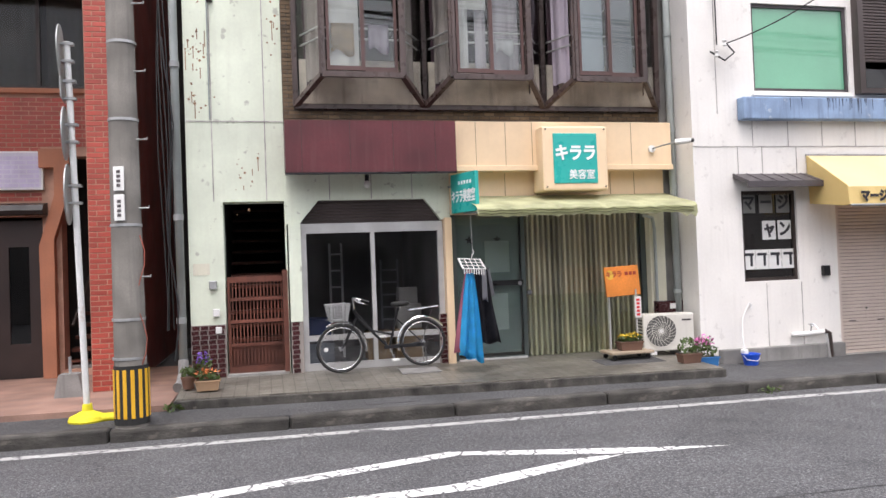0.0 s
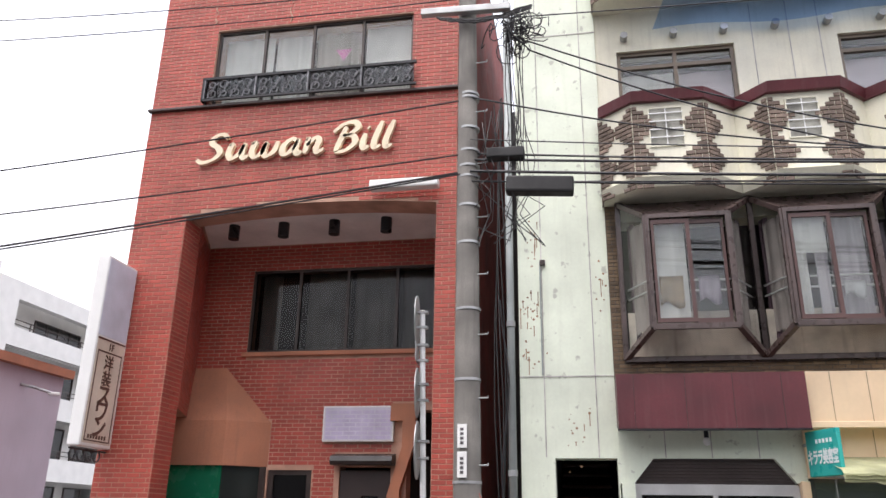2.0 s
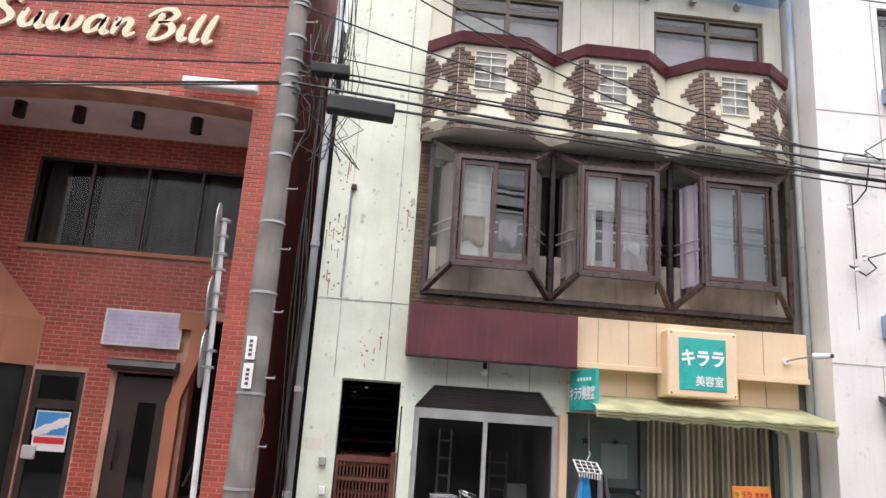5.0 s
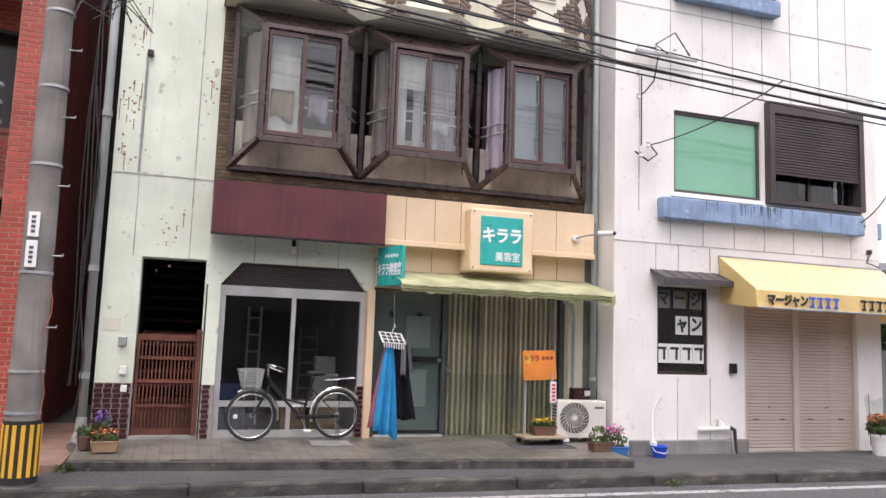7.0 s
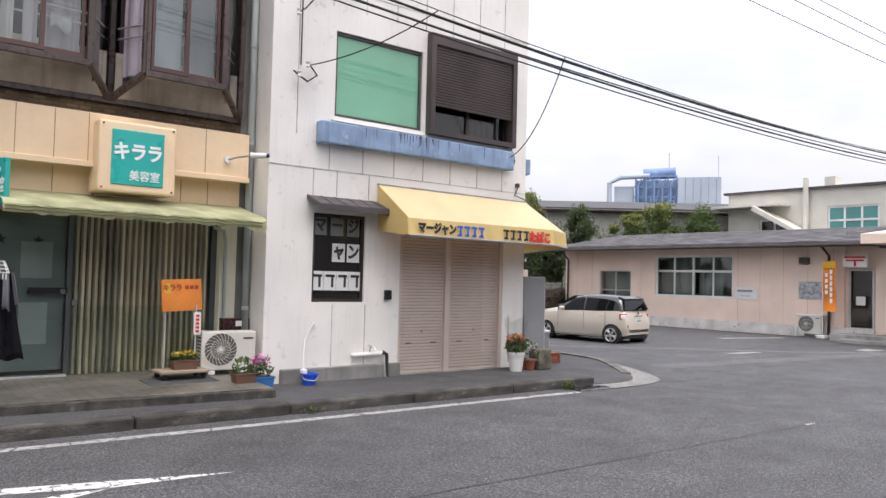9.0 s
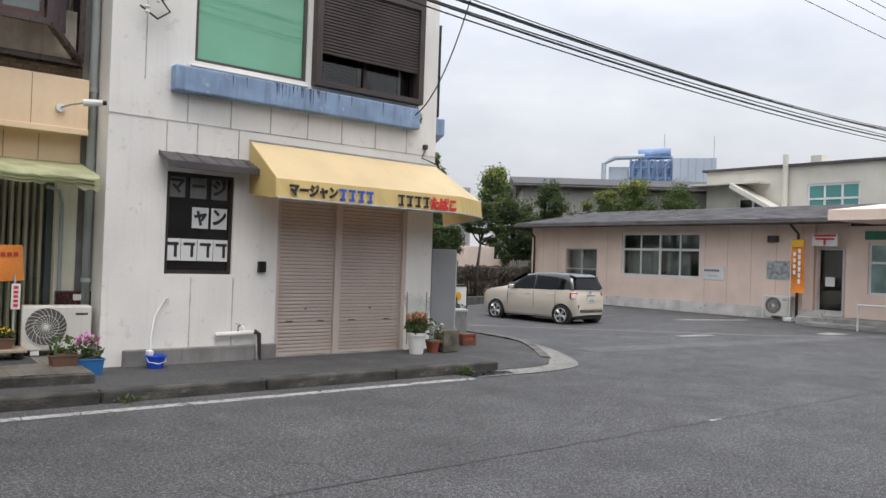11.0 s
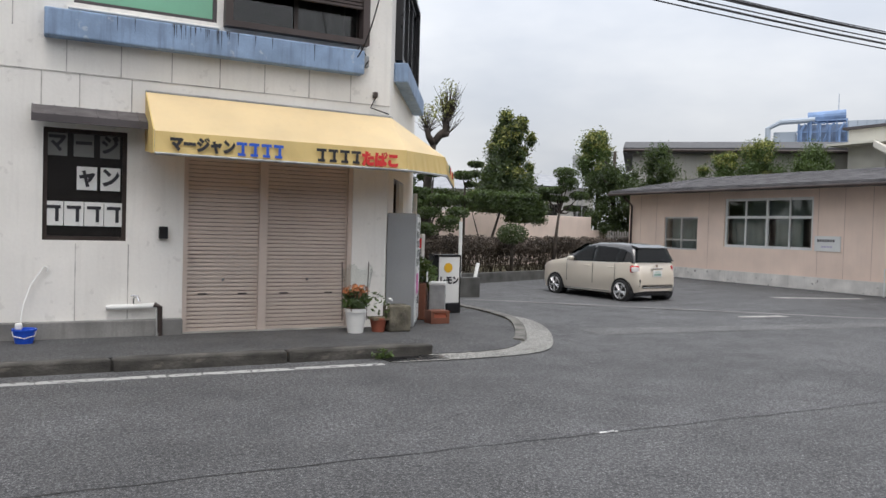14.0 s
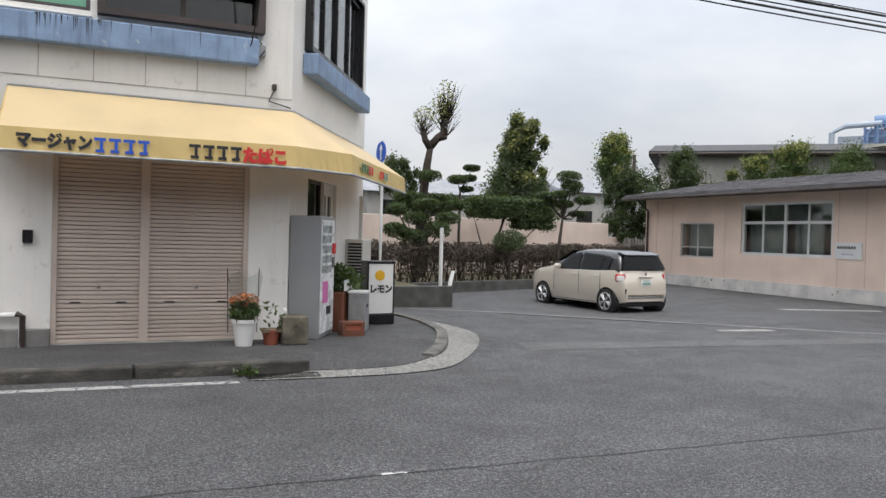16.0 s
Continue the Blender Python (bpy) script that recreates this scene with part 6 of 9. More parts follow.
for i in range(9):
    z = 1.75 + i * 0.75
    s = 1 if i % 2 else 0.35
    part("step_bolt", tube(bmn(), [(-1.49 + 0.1, 8.9, z), (-1.49 + 0.25, 8.88, z), (-1.49 + 0.25, 8.88, z + 0.025)], 0.009), GREYST, pole)
for z0, z1 in ((2.68, 2.94), (2.36, 2.64)):
    lbp = part("number_plate", turned(rbox(-0.055, 0.055, -0.185, -0.165, z0, z1, 0.004), pose(-1.50, 8.95, 0, 0, 0, -8)), PLASTW, pole, "white label plate with grey bars")
    bm = bmn()
    for i in range(4): box(bm, -0.02, 0.02, -0.19, -0.186, z0 + 0.04 + 0.05 * i, z0 + 0.07 + 0.05 * i)
    part("bars", turned(bm, pose(-1.50, 8.95, 0, 0, 0, -8)), HOODG, lbp)
part("cross_arm", turned(rbox(-0.62, 0.62, -0.05, 0.05, -0.05, 0.05, 0.01), pose(-1.52, 8.78, 8.53, 0, 1.5, 0)), GREYST, pole)
part("cable_box", turned(rbox(-0.24, 0.24, -0.09, 0.09, -0.07, 0.07, 0.02), pose(-1.0, 8.85, 6.33, 0, 1, 0)), RUBBER, pole, "black cable splice box")
part("cable_box", turned(rbox(-0.42, 0.42, -0.1, 0.1, -0.11, 0.11, 0.03), pose(-0.58, 8.85, 5.86, 0, 4, 0)), RUBBER, pole, "long black cable splice closure")
rnd = random.Random(4)
bm = bmn()
for i in range(60):
    c = Vector((-0.85 + rnd.gauss(0, 0.13), 8.85 + rnd.gauss(0, 0.1), 8.15 + rnd.gauss(0, 0.17)))
    R = rnd.uniform(0.05, 0.19)
    ax = Vector((rnd.gauss(0, 1), rnd.gauss(0, 1), rnd.gauss(0, 1))).normalized()
    a = ax.orthogonal().normalized(); b = ax.cross(a)
    tube(bm, [c + (a * math.cos(k * 0.5) + b * math.sin(k * 0.5) * rnd.uniform(0.7, 1.2)) * R for k in range(11)], 0.0075, 4)
for i in range(9):
    tube(bm, [(-1.9 + 0.16 * k + rnd.uniform(-0.03, 0.03), 8.75, 8.42 - 0.1 * math.sin(k * 0.45) + rnd.uniform(-0.04, 0.04)) for k in range(9)], 0.011, 5)
    tube(bm, [(-1.0 + 0.03 * i + rnd.uniform(-0.03, 0.03), 8.85 + 0.1 * k, 8.3 - 0.4 * k) for k in range(6)], 0.008, 4)
for i in range(14):
    x0 = -1.2 + rnd.uniform(-0.2, 0.5)
    tube(bm, [(x0 + rnd.uniform(-0.08, 0.08) * k, 8.85 + rnd.uniform(-0.1, 0.1), 6.9 - 0.35 * k + rnd.uniform(-0.1, 0.1)) for k in range(6)], 0.007, 4)
for i in range(6):
    x0 = -1.42 + 0.04 * i
    tube(bm, [(x0 + 0.05 * math.sin(k * 1.3 + i), 11.3 + 0.2 * math.sin(k * 0.4 + i), 8.5 - 1.25 * k) for k in range(7)], 0.01, 5)
tagged(part("cable_tangle", bm, CABLE, pole), kind="stuff")
part("hanging_wire", tube(bmn(), [(-1.34 + 0.05 * math.sin(k * 1.1), 8.85, 2.2 - 0.16 * k) for k in range(11)], 0.006, 5), mat("red_wire", (0.35, 0.09, 0.06), 0.6), pole)


# overhead lines
def line(a, b, sag, r=0.011, k=26, name="overhead_cable", label="black overhead cable between poles"):
    a, b = Vector(a), Vector(b)
    return solo(name, tube(bmn(), [a.lerp(b, i / k) - Vector((0, 0, 4 * sag * (i / k) * (1 - i / k))) for i in range(k + 1)], r, 5), CABLE, label, "cable", group="overhead cables")


for za, zb, sg, yy, r in ((6.55, 7.6, 1.55, 8.8, 0.009), (6.42, 7.5, 1.42, 8.95, 0.014), (6.30, 7.1, 1.18, 8.88, 0.018), (6.1, 6.9, 1.2, 8.8, 0.02), (6.02, 6.75, 0.95, 8.95, 0.012), (5.98, 6.7, 1.12, 8.84, 0.012)):
    line((-1.45, yy, za), (44, yy + 0.1, zb), sg, r)
for za, zb, sg, yy in ((9.05, 9.3, 0.35, 8.7), (8.8, 8.95, 0.37, 8.7), (10.3, 10.2, 0.3, 8.5), (8.3, 8.5, 0.4, 8.7)):
    line((-1.5, yy, za), (44, yy, zb), sg, 0.009)
for za, zb, sg, yy, r in ((9.0, 9.9, 0.25, 8.8, 0.009), (8.75, 9.4, 0.25, 8.8, 0.009), (9.5, 10.5, 0.25, 8.8, 0.008), (7.2, 6.2, 0.1, 8.9, 0.012), (6.4, 5.6, 0.1, 8.9, 0.012), (6.15, 4.7, 0.05, 8.9, 0.016), (6.1, 4.72, 0.1, 8.85, 0.012), (10.2, 11.0, 0.25, 8.8, 0.008)):
    line((-1.5, yy, za), (-16, yy, zb), sg, r, 16)
line((-0.7, 8.85, 8.0), (5.6, 9.6, 6.3), 0.25, 0.012, 14, "service_cable", "black service cable to the houses")
line((-0.7, 8.9, 7.9), (6.3, 10.0, 6.1), 0.35, 0.012, 14, "service_cable", "black service cable to the houses")
line((-1.45, 8.85, 7.2), (6.95, 10.24, 6.55), 0.3, 0.012, 16, "service_cable", "black service cable to the wall insulators")
line((11.0, 8.86, 5.62), (11.0, 10.16, 4.02), 0.3, 0.01, 14, "service_cable", "thin drop cable to the wall socket")
line((8.2, 8.86, 5.75), (6.85, 10.3, 4.95), 0.12, 0.01, 14, "service_cable", "thin drop cable to the wall insulators")
br = thing("wall_insulators", "row of cable insulators on the white wall", "insulator", (6.9, 10.3, 5.5))
bm = rbox(6.55, 7.7, 10.18, 10.24, 6.42, 6.48, 0.01)
part("bracket", bm, GREYST, br)
for x, z in ((6.62, 6.52), (6.95, 6.55), (7.3, 6.55), (7.55, 6.52), (6.62, 6.1), (6.62, 5.72), (6.8, 4.95), (6.66, 4.78)):
    part("insulator", lathe(bmn(), [(0.012, -0.06), (0.035, -0.04), (0.02, 0), (0.04, 0.03), (0.012, 0.05)], (x, 10.24, z), 10), PLASTW, br)
bm = bmn()
tube(bm, [(6.95, 10.2, 6.4), (6.9, 10.24, 6.0), (6.75, 10.28, 5.8), (6.62, 10.3, 5.72)], 0.012, 5)
tube(bm, [(6.86, 10.28, 4.95), (6.95, 10.22, 4.8), (6.8, 10.24, 4.68), (6.58, 10.28, 4.82)], 0.014, 5)
tube(bm, [(7.55, 10.2, 6.5), (7.2, 10.1, 6.8), (6.9, 10.2, 6.6), (7.1, 10.15, 6.45)], 0.012, 5)
tube(bm, [(6.74, 10.345, 6.1), (6.74, 10.345, 4.95)], 0.01, 5)
part("looped_cable", bm, CABLE, br)
# road sign post seen from the side
spst = thing("road_sign_post", "white steel post with grey backed round signs", "sign post", (-2.05, 9.5, 0.13))
part("post", cyl(bmn(), (-2.05, 9.5, 0.12), (-2.17, 9.5, 4.48), 0.036, n=14), STEELW, spst, smooth=30)
for z, r, sq in ((4.35, 0.32, 0), (3.92, 0.2, 1), (3.42, 0.31, 0), (2.72, 0.35, 0)):
    x = -2.05 - 0.12 * (z / 4.35)
    nrm2 = Vector((-0.985, -0.1, 0)).normalized()
    c = Vector((x, 9.5, z)) + nrm2 * 0.06
    bm = cyl(bmn(), c, c + nrm2 * 0.012, r, n=30) if not sq else turned(rbox(-0.012, 0.0, -0.2, 0.2, -0.12, 0.12, 0.004), Matrix.Translation(c) @ Matrix.Rotation(radians(6), 4, "Z"))
    d = part("sign_plate", bm, GREYST, spst, "grey back of a round road sign")
    for dz in (-0.1, 0.1):
        part("clamp", box(bmn(), x - 0.06, x + 0.075, 9.455, 9.545, z + dz - 0.015, z + dz + 0.015), GREYST, d)
part("yellow_base", lathe(bmn(), [(0.2, 0.12), (0.21, 0.15), (0.19, 0.19), (0.12, 0.22), (0.06, 0.25), (0.05, 0.33)], (-2.05, 9.5, 0), 18), mat("yellow_rubber", (0.75, 0.66, 0.02), 0.7, var=0.15, scale=8), spst, "bright yellow rubber foot")
part("base_flap", rbox(-2.02, -1.72, 9.4, 9.6, 0.125, 0.2, 0.03), MATS["yellow_rubber"], spst)
blk = thing("concrete_block", "grey concrete block with a steel pin", "block", (-2.6, 11.2, 0.2))
part("block", prism(bmn(), [(-2.78, 0.2), (-2.42, 0.2), (-2.48, 0.5), (-2.72, 0.5)], "y", 11.0, 11.25), CONC, blk)
part("pin", cyl(bmn(), (-2.6, 11.12, 0.5), (-2.6, 11.12, 0.72), 0.02), GREYST, blk)

# pipes and boxes on the fronts
dp = thing("downpipe", "grey drainpipe between the salon and the corner house", "pipe", (6.2, 10.85, 0.2), group="drainpipes")
part("pipe", tube(bmn(), [(6.2, 10.85, 0.2), (6.2, 10.85, 9.5)], 0.055, 10), PIPEG, dp, smooth=True)
for z in (1.2, 2.6, 3.7, 5.2, 6.6): part("collar", cyl(bmn(), (6.2, 10.85, z), (6.2, 10.85, z + 0.06), 0.065, n=12), PIPEG, dp)
dp = thing("downpipe", "rusty grey drainpipe in the dark gap", "pipe", (-1.2, 11.0, 0.15), group="drainpipes")
part("pipe", tube(bmn(), [(-1.15, 11.0, 0.55), (-1.18, 11.05, 10.5)], 0.055, 10), PIPEG, dp, smooth=True)
part("elbow", tube(bmn(), [(-1.15, 11.0, 0.6), (-1.15, 10.95, 0.42), (-1.17, 10.8, 0.3), (-1.2, 10.7, 0.27)], 0.07, 10), CONC, dp)
for z in (1.1, 2.5, 4.6): part("collar", cyl(bmn(), (-1.16, 11.0, z), (-1.16, 11.0, z + 0.08), 0.068, n=12), GREYST, dp)
part("loose_cable", tube(bmn(), [(-1.25 + 0.06 * math.sin(k), 10.95, 0.6 + 0.4 * k) for k in range(12)], 0.012, 5), CABLE, dp)
mb1 = thing("meter_box", "small grey meter boxes on the mint wall", "meter box", (-0.7, 11.05, 1.2))
part("box", rbox(-0.79, -0.69, 11.02, 11.1, 1.54, 1.66, 0.01), GREYST, mb1); part("box", rbox(-0.75, -0.66, 11.03, 11.1, 1.16, 1.27, 0.01), PLASTW, mb1)
part("bell_box", rbox(-0.72, -0.64, 11.03, 11.1, 0.93, 1.02, 0.01), PLASTW, mb1)
part("label", box(bmn(), -1.0, -0.78, 11.094, 11.098, 1.74, 1.9), CREAMWALL, mb1)
part("socket", rbox(-0.72, -0.64, 11.03, 11.1, 5.55, 5.63, 0.01), BROWNAL, mb1)
part("conduit", tube(bmn(), [(-0.72, 11.08, 3.9), (-0.72, 11.08, 5.6)], 0.01, 6), PIPEG, mb1)
bl = thing("bare_bulb", "bare round bulb lamp under the fascia", "lamp", (1.42, 10.9, 3.0))
part("holder", cyl(bmn(), (1.42, 10.9, 3.09), (1.42, 10.9, 3.0), 0.03), BLACKMET, bl)
part("bulb", lathe(bmn(), [(0.012, 0.06), (0.035, 0.045), (0.05, 0.0), (0.035, -0.04), (0.008, -0.052)], (1.42, 10.9, 2.95), 14), PLASTW, bl, smooth=True)
cmn = thing("wall_spotlight", "white spotlight on an arm on the cream fascia", "lamp", (5.8, 10.6, 3.4))
part("base", cyl(bmn(), (5.78, 10.72, 3.42), (5.78, 10.68, 3.42), 0.055, n=16), PLASTW, cmn)
part("arm", tube(bmn(), [(5.78, 10.7, 3.42), (5.85, 10.5, 3.44), (5.98, 10.3, 3.46)], 0.012), GREYST, cmn)
part("head", cyl(bmn(), (5.96, 10.32, 3.46), (6.16, 10.22, 3.47), 0.045, 0.04, 14), PLASTW, cmn)
part("lens_hood", cyl(bmn(), (6.14, 10.23, 3.47), (6.2, 10.2, 3.475), 0.03, 0.03, 12), BLACKMET, cmn)
tb = thing("tile_box", "dark maroon box beside the air conditioner", "box", (5.98, 10.9, 0.9))
part("box", rbox(5.86, 6.28, 10.84, 11.0, 0.84, 1.08, 0.01), MTILE, tb)
part("sticker", box(bmn(), 6.05, 6.15, 10.834, 10.838, 0.96, 1.04), PLASTW, tb)
wb = thing("key_box", "small black box on the white wall", "box", (8.45, 10.33, 1.4))
part("box", rbox(8.39, 8.5, 10.28, 10.36, 1.38, 1.54, 0.012), BLACKMET, wb)
js = thing("wall_junction", "grey cable socket beside the blue ledge", "socket", (11.15, 10.3, 3.9))
part("box", rbox(11.1, 11.22, 10.26, 10.36, 3.92, 4.08, 0.01), GREYST, js)
part("cable", tube(bmn(), [(11.16, 10.25, 4.08), (11.05, 10.2, 4.2), (10.95, 10.22, 4.0), (11.1, 10.25, 3.85), (11.2, 10.24, 4.0)], 0.01, 5), CABLE, js)
part("lower_socket", rbox(11.32, 11.38, 10.28, 10.36, 3.5, 3.58, 0.01), BROWNAL, js)
part("loop", tube(bmn(), [(11.35, 10.3, 3.5), (11.28, 10.32, 3.35), (11.5, 10.32, 3.3), (11.58, 10.33, 3.28)], 0.01, 5), CABLE, js)

# bicycle
bk = thing("bicycle", "black city bicycle with a wire basket and rear rack", "bicycle")
R = 0.335
def wheel(x, nm):
    w = part(nm, torus(bmn(), (x, 0, R), (0, 1, 0), R - 0.017, 0.018, 40, 8), RUBBER, bk, smooth=True)
    part("rim", torus(bmn(), (x, 0, R), (0, 1, 0), R - 0.045, 0.011, 40, 6), CHROME, w, smooth=True)
    bm = bmn()
    for i in range(28):
        a = math.tau * i / 28
        s = 0.03 * (1 if i % 2 else -1)
        cyl(bm, (x + 0.02 * math.cos(a + 0.8), s, R + 0.02 * math.sin(a + 0.8)), (x + (R - 0.05) * math.cos(a), 0, R + (R - 0.05) * math.sin(a)), 0.0016, n=4)
    tagged(part("spokes", bm, CHROME, w), kind="stuff")
    part("hub", cyl(bmn(), (x, -0.05, R), (x, 0.05, R), 0.024), CHROME, w)
    part("mudguard", tube(bmn(), [(x + (R + 0.025) * math.cos(q), 0, R + (R + 0.025) * math.sin(q)) for q in [radians(d) for d in range(35, 196, 10)]], 0.017, 6) if x > 0.3 else tube(bmn(), [(x + (R + 0.025) * math.cos(q), 0, R + (R + 0.025) * math.sin(q)) for q in [radians(d) for d in range(-10, 130, 10)]], 0.017, 6), CHROME, w)
wheel(0.0, "front_wheel"); wheel(1.17, "rear_wheel")
part("frame", tube(tube(tube(tube(tube(tube(bmn(), [(0.21, 0, 0.86), (0.27, 0, 0.72)], 0.02), [(0.26, 0, 0.74), (0.68, 0, 0.29)], 0.019), [(0.25, 0, 0.8), (0.45, 0, 0.55), (0.76, 0, 0.47)], 0.016), [(0.68, 0, 0.29), (0.84, 0, 0.84)], 0.016), [(0.68, 0.03, 0.29), (1.17, 0.05, R)], 0.01), [(0.80, 0.03, 0.7), (1.17, 0.05, R)], 0.009), BLACKMET, bk)
part("fork", tube(tube(bmn(), [(0.24, 0.05, 0.74), (0.05, 0.05, 0.38), (0, 0.05, R)], 0.011), [(0.24, -0.05, 0.74), (0.05, -0.05, 0.38), (0, -0.05, R)], 0.011), BLACKMET, bk)
hb = part("handlebar", tube(bmn(), [(0.34, -0.27, 0.98), (0.22, -0.22, 1.02), (0.2, -0.05, 1.0), (0.21, 0, 0.98), (0.2, 0.05, 1.0), (0.22, 0.22, 1.02), (0.34, 0.27, 0.98)], 0.012, 8), CHROME, bk)
part("stem", tube(bmn(), [(0.21, 0, 0.85), (0.21, 0, 0.99)], 0.014), CHROME, hb)
for s in (-1, 1):
    part("grip", tube(bmn(), [(0.28, s * 0.245, 1.0), (0.38, s * 0.28, 0.965)], 0.018, 8), RUBBER, hb)
    part("brake_lever", tube(bmn(), [(0.24, s * 0.23, 1.0), (0.3, s * 0.24, 0.95), (0.37, s * 0.26, 0.93)], 0.007, 5), CHROME, hb)
bs2 = part("basket", tube(bmn(), [(-0.18, -0.16, 0.95), (0.14, -0.19, 0.95), (0.14, 0.19, 0.95), (-0.18, 0.16, 0.95)], 0.008, 5, True), GREYST, bk, "grey wire front basket")
bm = bmn()
for i in range(6):
    z = 0.72 + 0.04 * i
    k = (z - 0.72) / 0.23
    tube(bm, [(-0.13 - 0.05 * k, -0.13 - 0.03 * k, z), (0.1 + 0.04 * k, -0.14 - 0.05 * k, z), (0.1 + 0.04 * k, 0.14 + 0.05 * k, z), (-0.13 - 0.05 * k, 0.13 + 0.03 * k, z)], 0.004, 4, True)
for i in range(8):
    u = i / 7
    for s in (-1, 1):
        cyl(bm, (-0.13 + 0.23 * u, s * (0.13 + 0.01 * u), 0.72), (-0.18 + 0.32 * u, s * (0.16 + 0.03 * u), 0.95), 0.004, n=4)
    cyl(bm, (-0.13, -0.13 + 0.26 * u, 0.72), (-0.18, -0.16 + 0.32 * u, 0.95), 0.004, n=4); cyl(bm, (0.1, -0.14 + 0.28 * u, 0.72), (0.14, -0.19 + 0.38 * u, 0.95), 0.004, n=4)
tagged(part("basket_wires", bm, GREYST, bs2), kind="stuff")
sdl = bmn()
lathe(sdl, [(0.02, 0.0), (0.09, 0.01), (0.11, 0.04), (0.09, 0.07), (0.03, 0.075)], (0, 0, 0), 14)
sdl.transform(Matrix.Translation((0.87, 0, 0.86)) @ Matrix.Diagonal((1.3, 0.95, 1, 1)))
part("saddle", sdl, RUBBER, bk, smooth=True)
part("seat_post", tube(bmn(), [(0.84, 0, 0.8), (0.86, 0, 0.88)], 0.013), CHROME, bk)
part("rear_rack", tube(tube(tube(bmn(), [(0.98, -0.07, 0.8), (1.4, -0.07, 0.83), (1.42, 0, 0.83), (1.4, 0.07, 0.83), (0.98, 0.07, 0.8)], 0.008), [(1.0, 0, 0.8), (1.41, 0, 0.83)], 0.02, 6), [(1.36, 0.07, 0.82), (1.17, 0.06, R)], 0.006), CHROME, bk)
part("kickstand", tube(tube(bmn(), [(1.17, 0.07, R), (1.2, 0.1, 0.0)], 0.008), [(1.17, -0.07, R), (1.2, -0.1, 0.0)], 0.008), CHROME, bk)
part("chain_case", rbox(0.6, 1.18, -0.06, -0.05, 0.285, 0.335, 0.005), BLACKMET, bk)
ck = part("crank", tube(tube(bmn(), [(0.68, -0.06, 0.29), (0.74, -0.08, 0.14)], 0.009), [(0.68, 0.06, 0.29), (0.62, 0.08, 0.44)], 0.009), CHROME, bk)
part("pedal", rbox(0.69, 0.79, -0.18, -0.08, 0.12, 0.145, 0.005), PLASTW, ck); part("pedal", rbox(0.57, 0.67, 0.08, 0.18, 0.43, 0.455, 0.005), PLASTW, ck)
part("reflector", cyl(bmn(), (-0.2, -0.012, R), (-0.2, 0.012, R), 0.03, n=12), PLASTW, bk)
bk.matrix_basis = pose(0.96, 10.72, APZ(10.72), 0, -1.2, 2)

# drying hanger with clothes
hg = thing("clothes_hanger", "white peg hanger with blue and black clothes", "clothes hanger", (2.75, 10.2, 1.8))
part("hook_cord", tube(bmn(), [(2.74, 10.2, 2.45), (2.75, 10.2, 1.9)], 0.004, 5), GREYST, hg)
part("hook", tube(bmn(), [(2.75, 10.2, 1.96), (2.77, 10.2, 1.92), (2.74, 10.2, 1.88), (2.73, 10.2, 1.84)], 0.007, 5), PLASTW, hg)
bm = tube(bmn(), [(2.52, 10.08, 1.68), (2.97, 10.1, 1.66), (2.94, 10.36, 1.84), (2.5, 10.34, 1.87)], 0.012, 6, True)
for i in range(5): tube(bm, [(2.54 + 0.1 * i, 10.08, 1.68 - 0.005 * i), (2.52 + 0.1 * i, 10.35, 1.87 - 0.007 * i)], 0.008, 5)
for i in range(2): tube(bm, [(2.51, 10.17 + 0.09 * i, 1.745 + 0.06 * i), (2.96, 10.19 + 0.09 * i, 1.72 + 0.06 * i)], 0.008, 5)
bm.transform(Matrix.Translation((2.75, 10.2, 1.76)) @ Matrix.Diagonal((0.74, 0.74, 0.74, 1)) @ Matrix.Translation((-2.75, -10.2, -1.76)))
part("rack", bm, PLASTW, hg)
for i in range(9): part("peg", rbox(2.60 + 0.034 * i, 2.614 + 0.034 * i, 10.12, 10.135, 1.63 - 0.003 * i, 1.7 - 0.003 * i, 0.003, 1), PLASTW, hg)


def cloth(name, material, top, bottom, y, w0, w1, folds, parent, label="", skew=0.0):
    bm = bmn()
    k, rows = 26, 10
    g = []
    for j in range(rows + 1):
        v = j / rows
        z = top[1] + (bottom[1] - top[1]) * v
        cx = top[0] + (bottom[0] - top[0]) * v
        w = w0 + (w1 - w0) * v ** 0.7
        g.append([bm.verts.new((cx + w * (u / k - 0.5), y + 0.035 * math.sin(u / k * folds * math.tau + 2 * v) * (0.3 + v), z + skew * (u / k - 0.5) * v + 0.02 * math.sin(u / k * folds * 5) * v)) for u in range(k + 1)])
    for A, B in zip(g, g[1:]):
        for u in range(k):
            bm.faces.new((A[u], B[u], B[u + 1], A[u + 1]))
    bmesh.ops.solidify(bm, geom=bm.faces[:], thickness=0.008)
    return part(name, bm, material, parent, label, smooth=True)


cloth("blue_garment", CLOTHB, (2.68, 1.64), (2.66, 0.47), 10.12, 0.10, 0.33, 2.5, hg, "bright blue garment hanging to the knee", -0.1)
cloth("pink_garment", CLOTHP, (2.68, 1.7), (2.62, 0.55), 10.19, 0.06, 0.36, 2, hg)
cloth("black_garment", CLOTHK, (2.84, 1.68), (2.96, 0.66), 10.22, 0.12, 0.34, 2, hg, "black garment")
cloth("black_garment", CLOTHK, (2.92, 1.7), (2.98, 0.8), 10.28, 0.1, 0.2, 2, hg)
cloth("grey_garment", CLOTHG, (2.88, 1.7), (2.9, 1.25), 10.13, 0.06, 0.08, 1, hg)
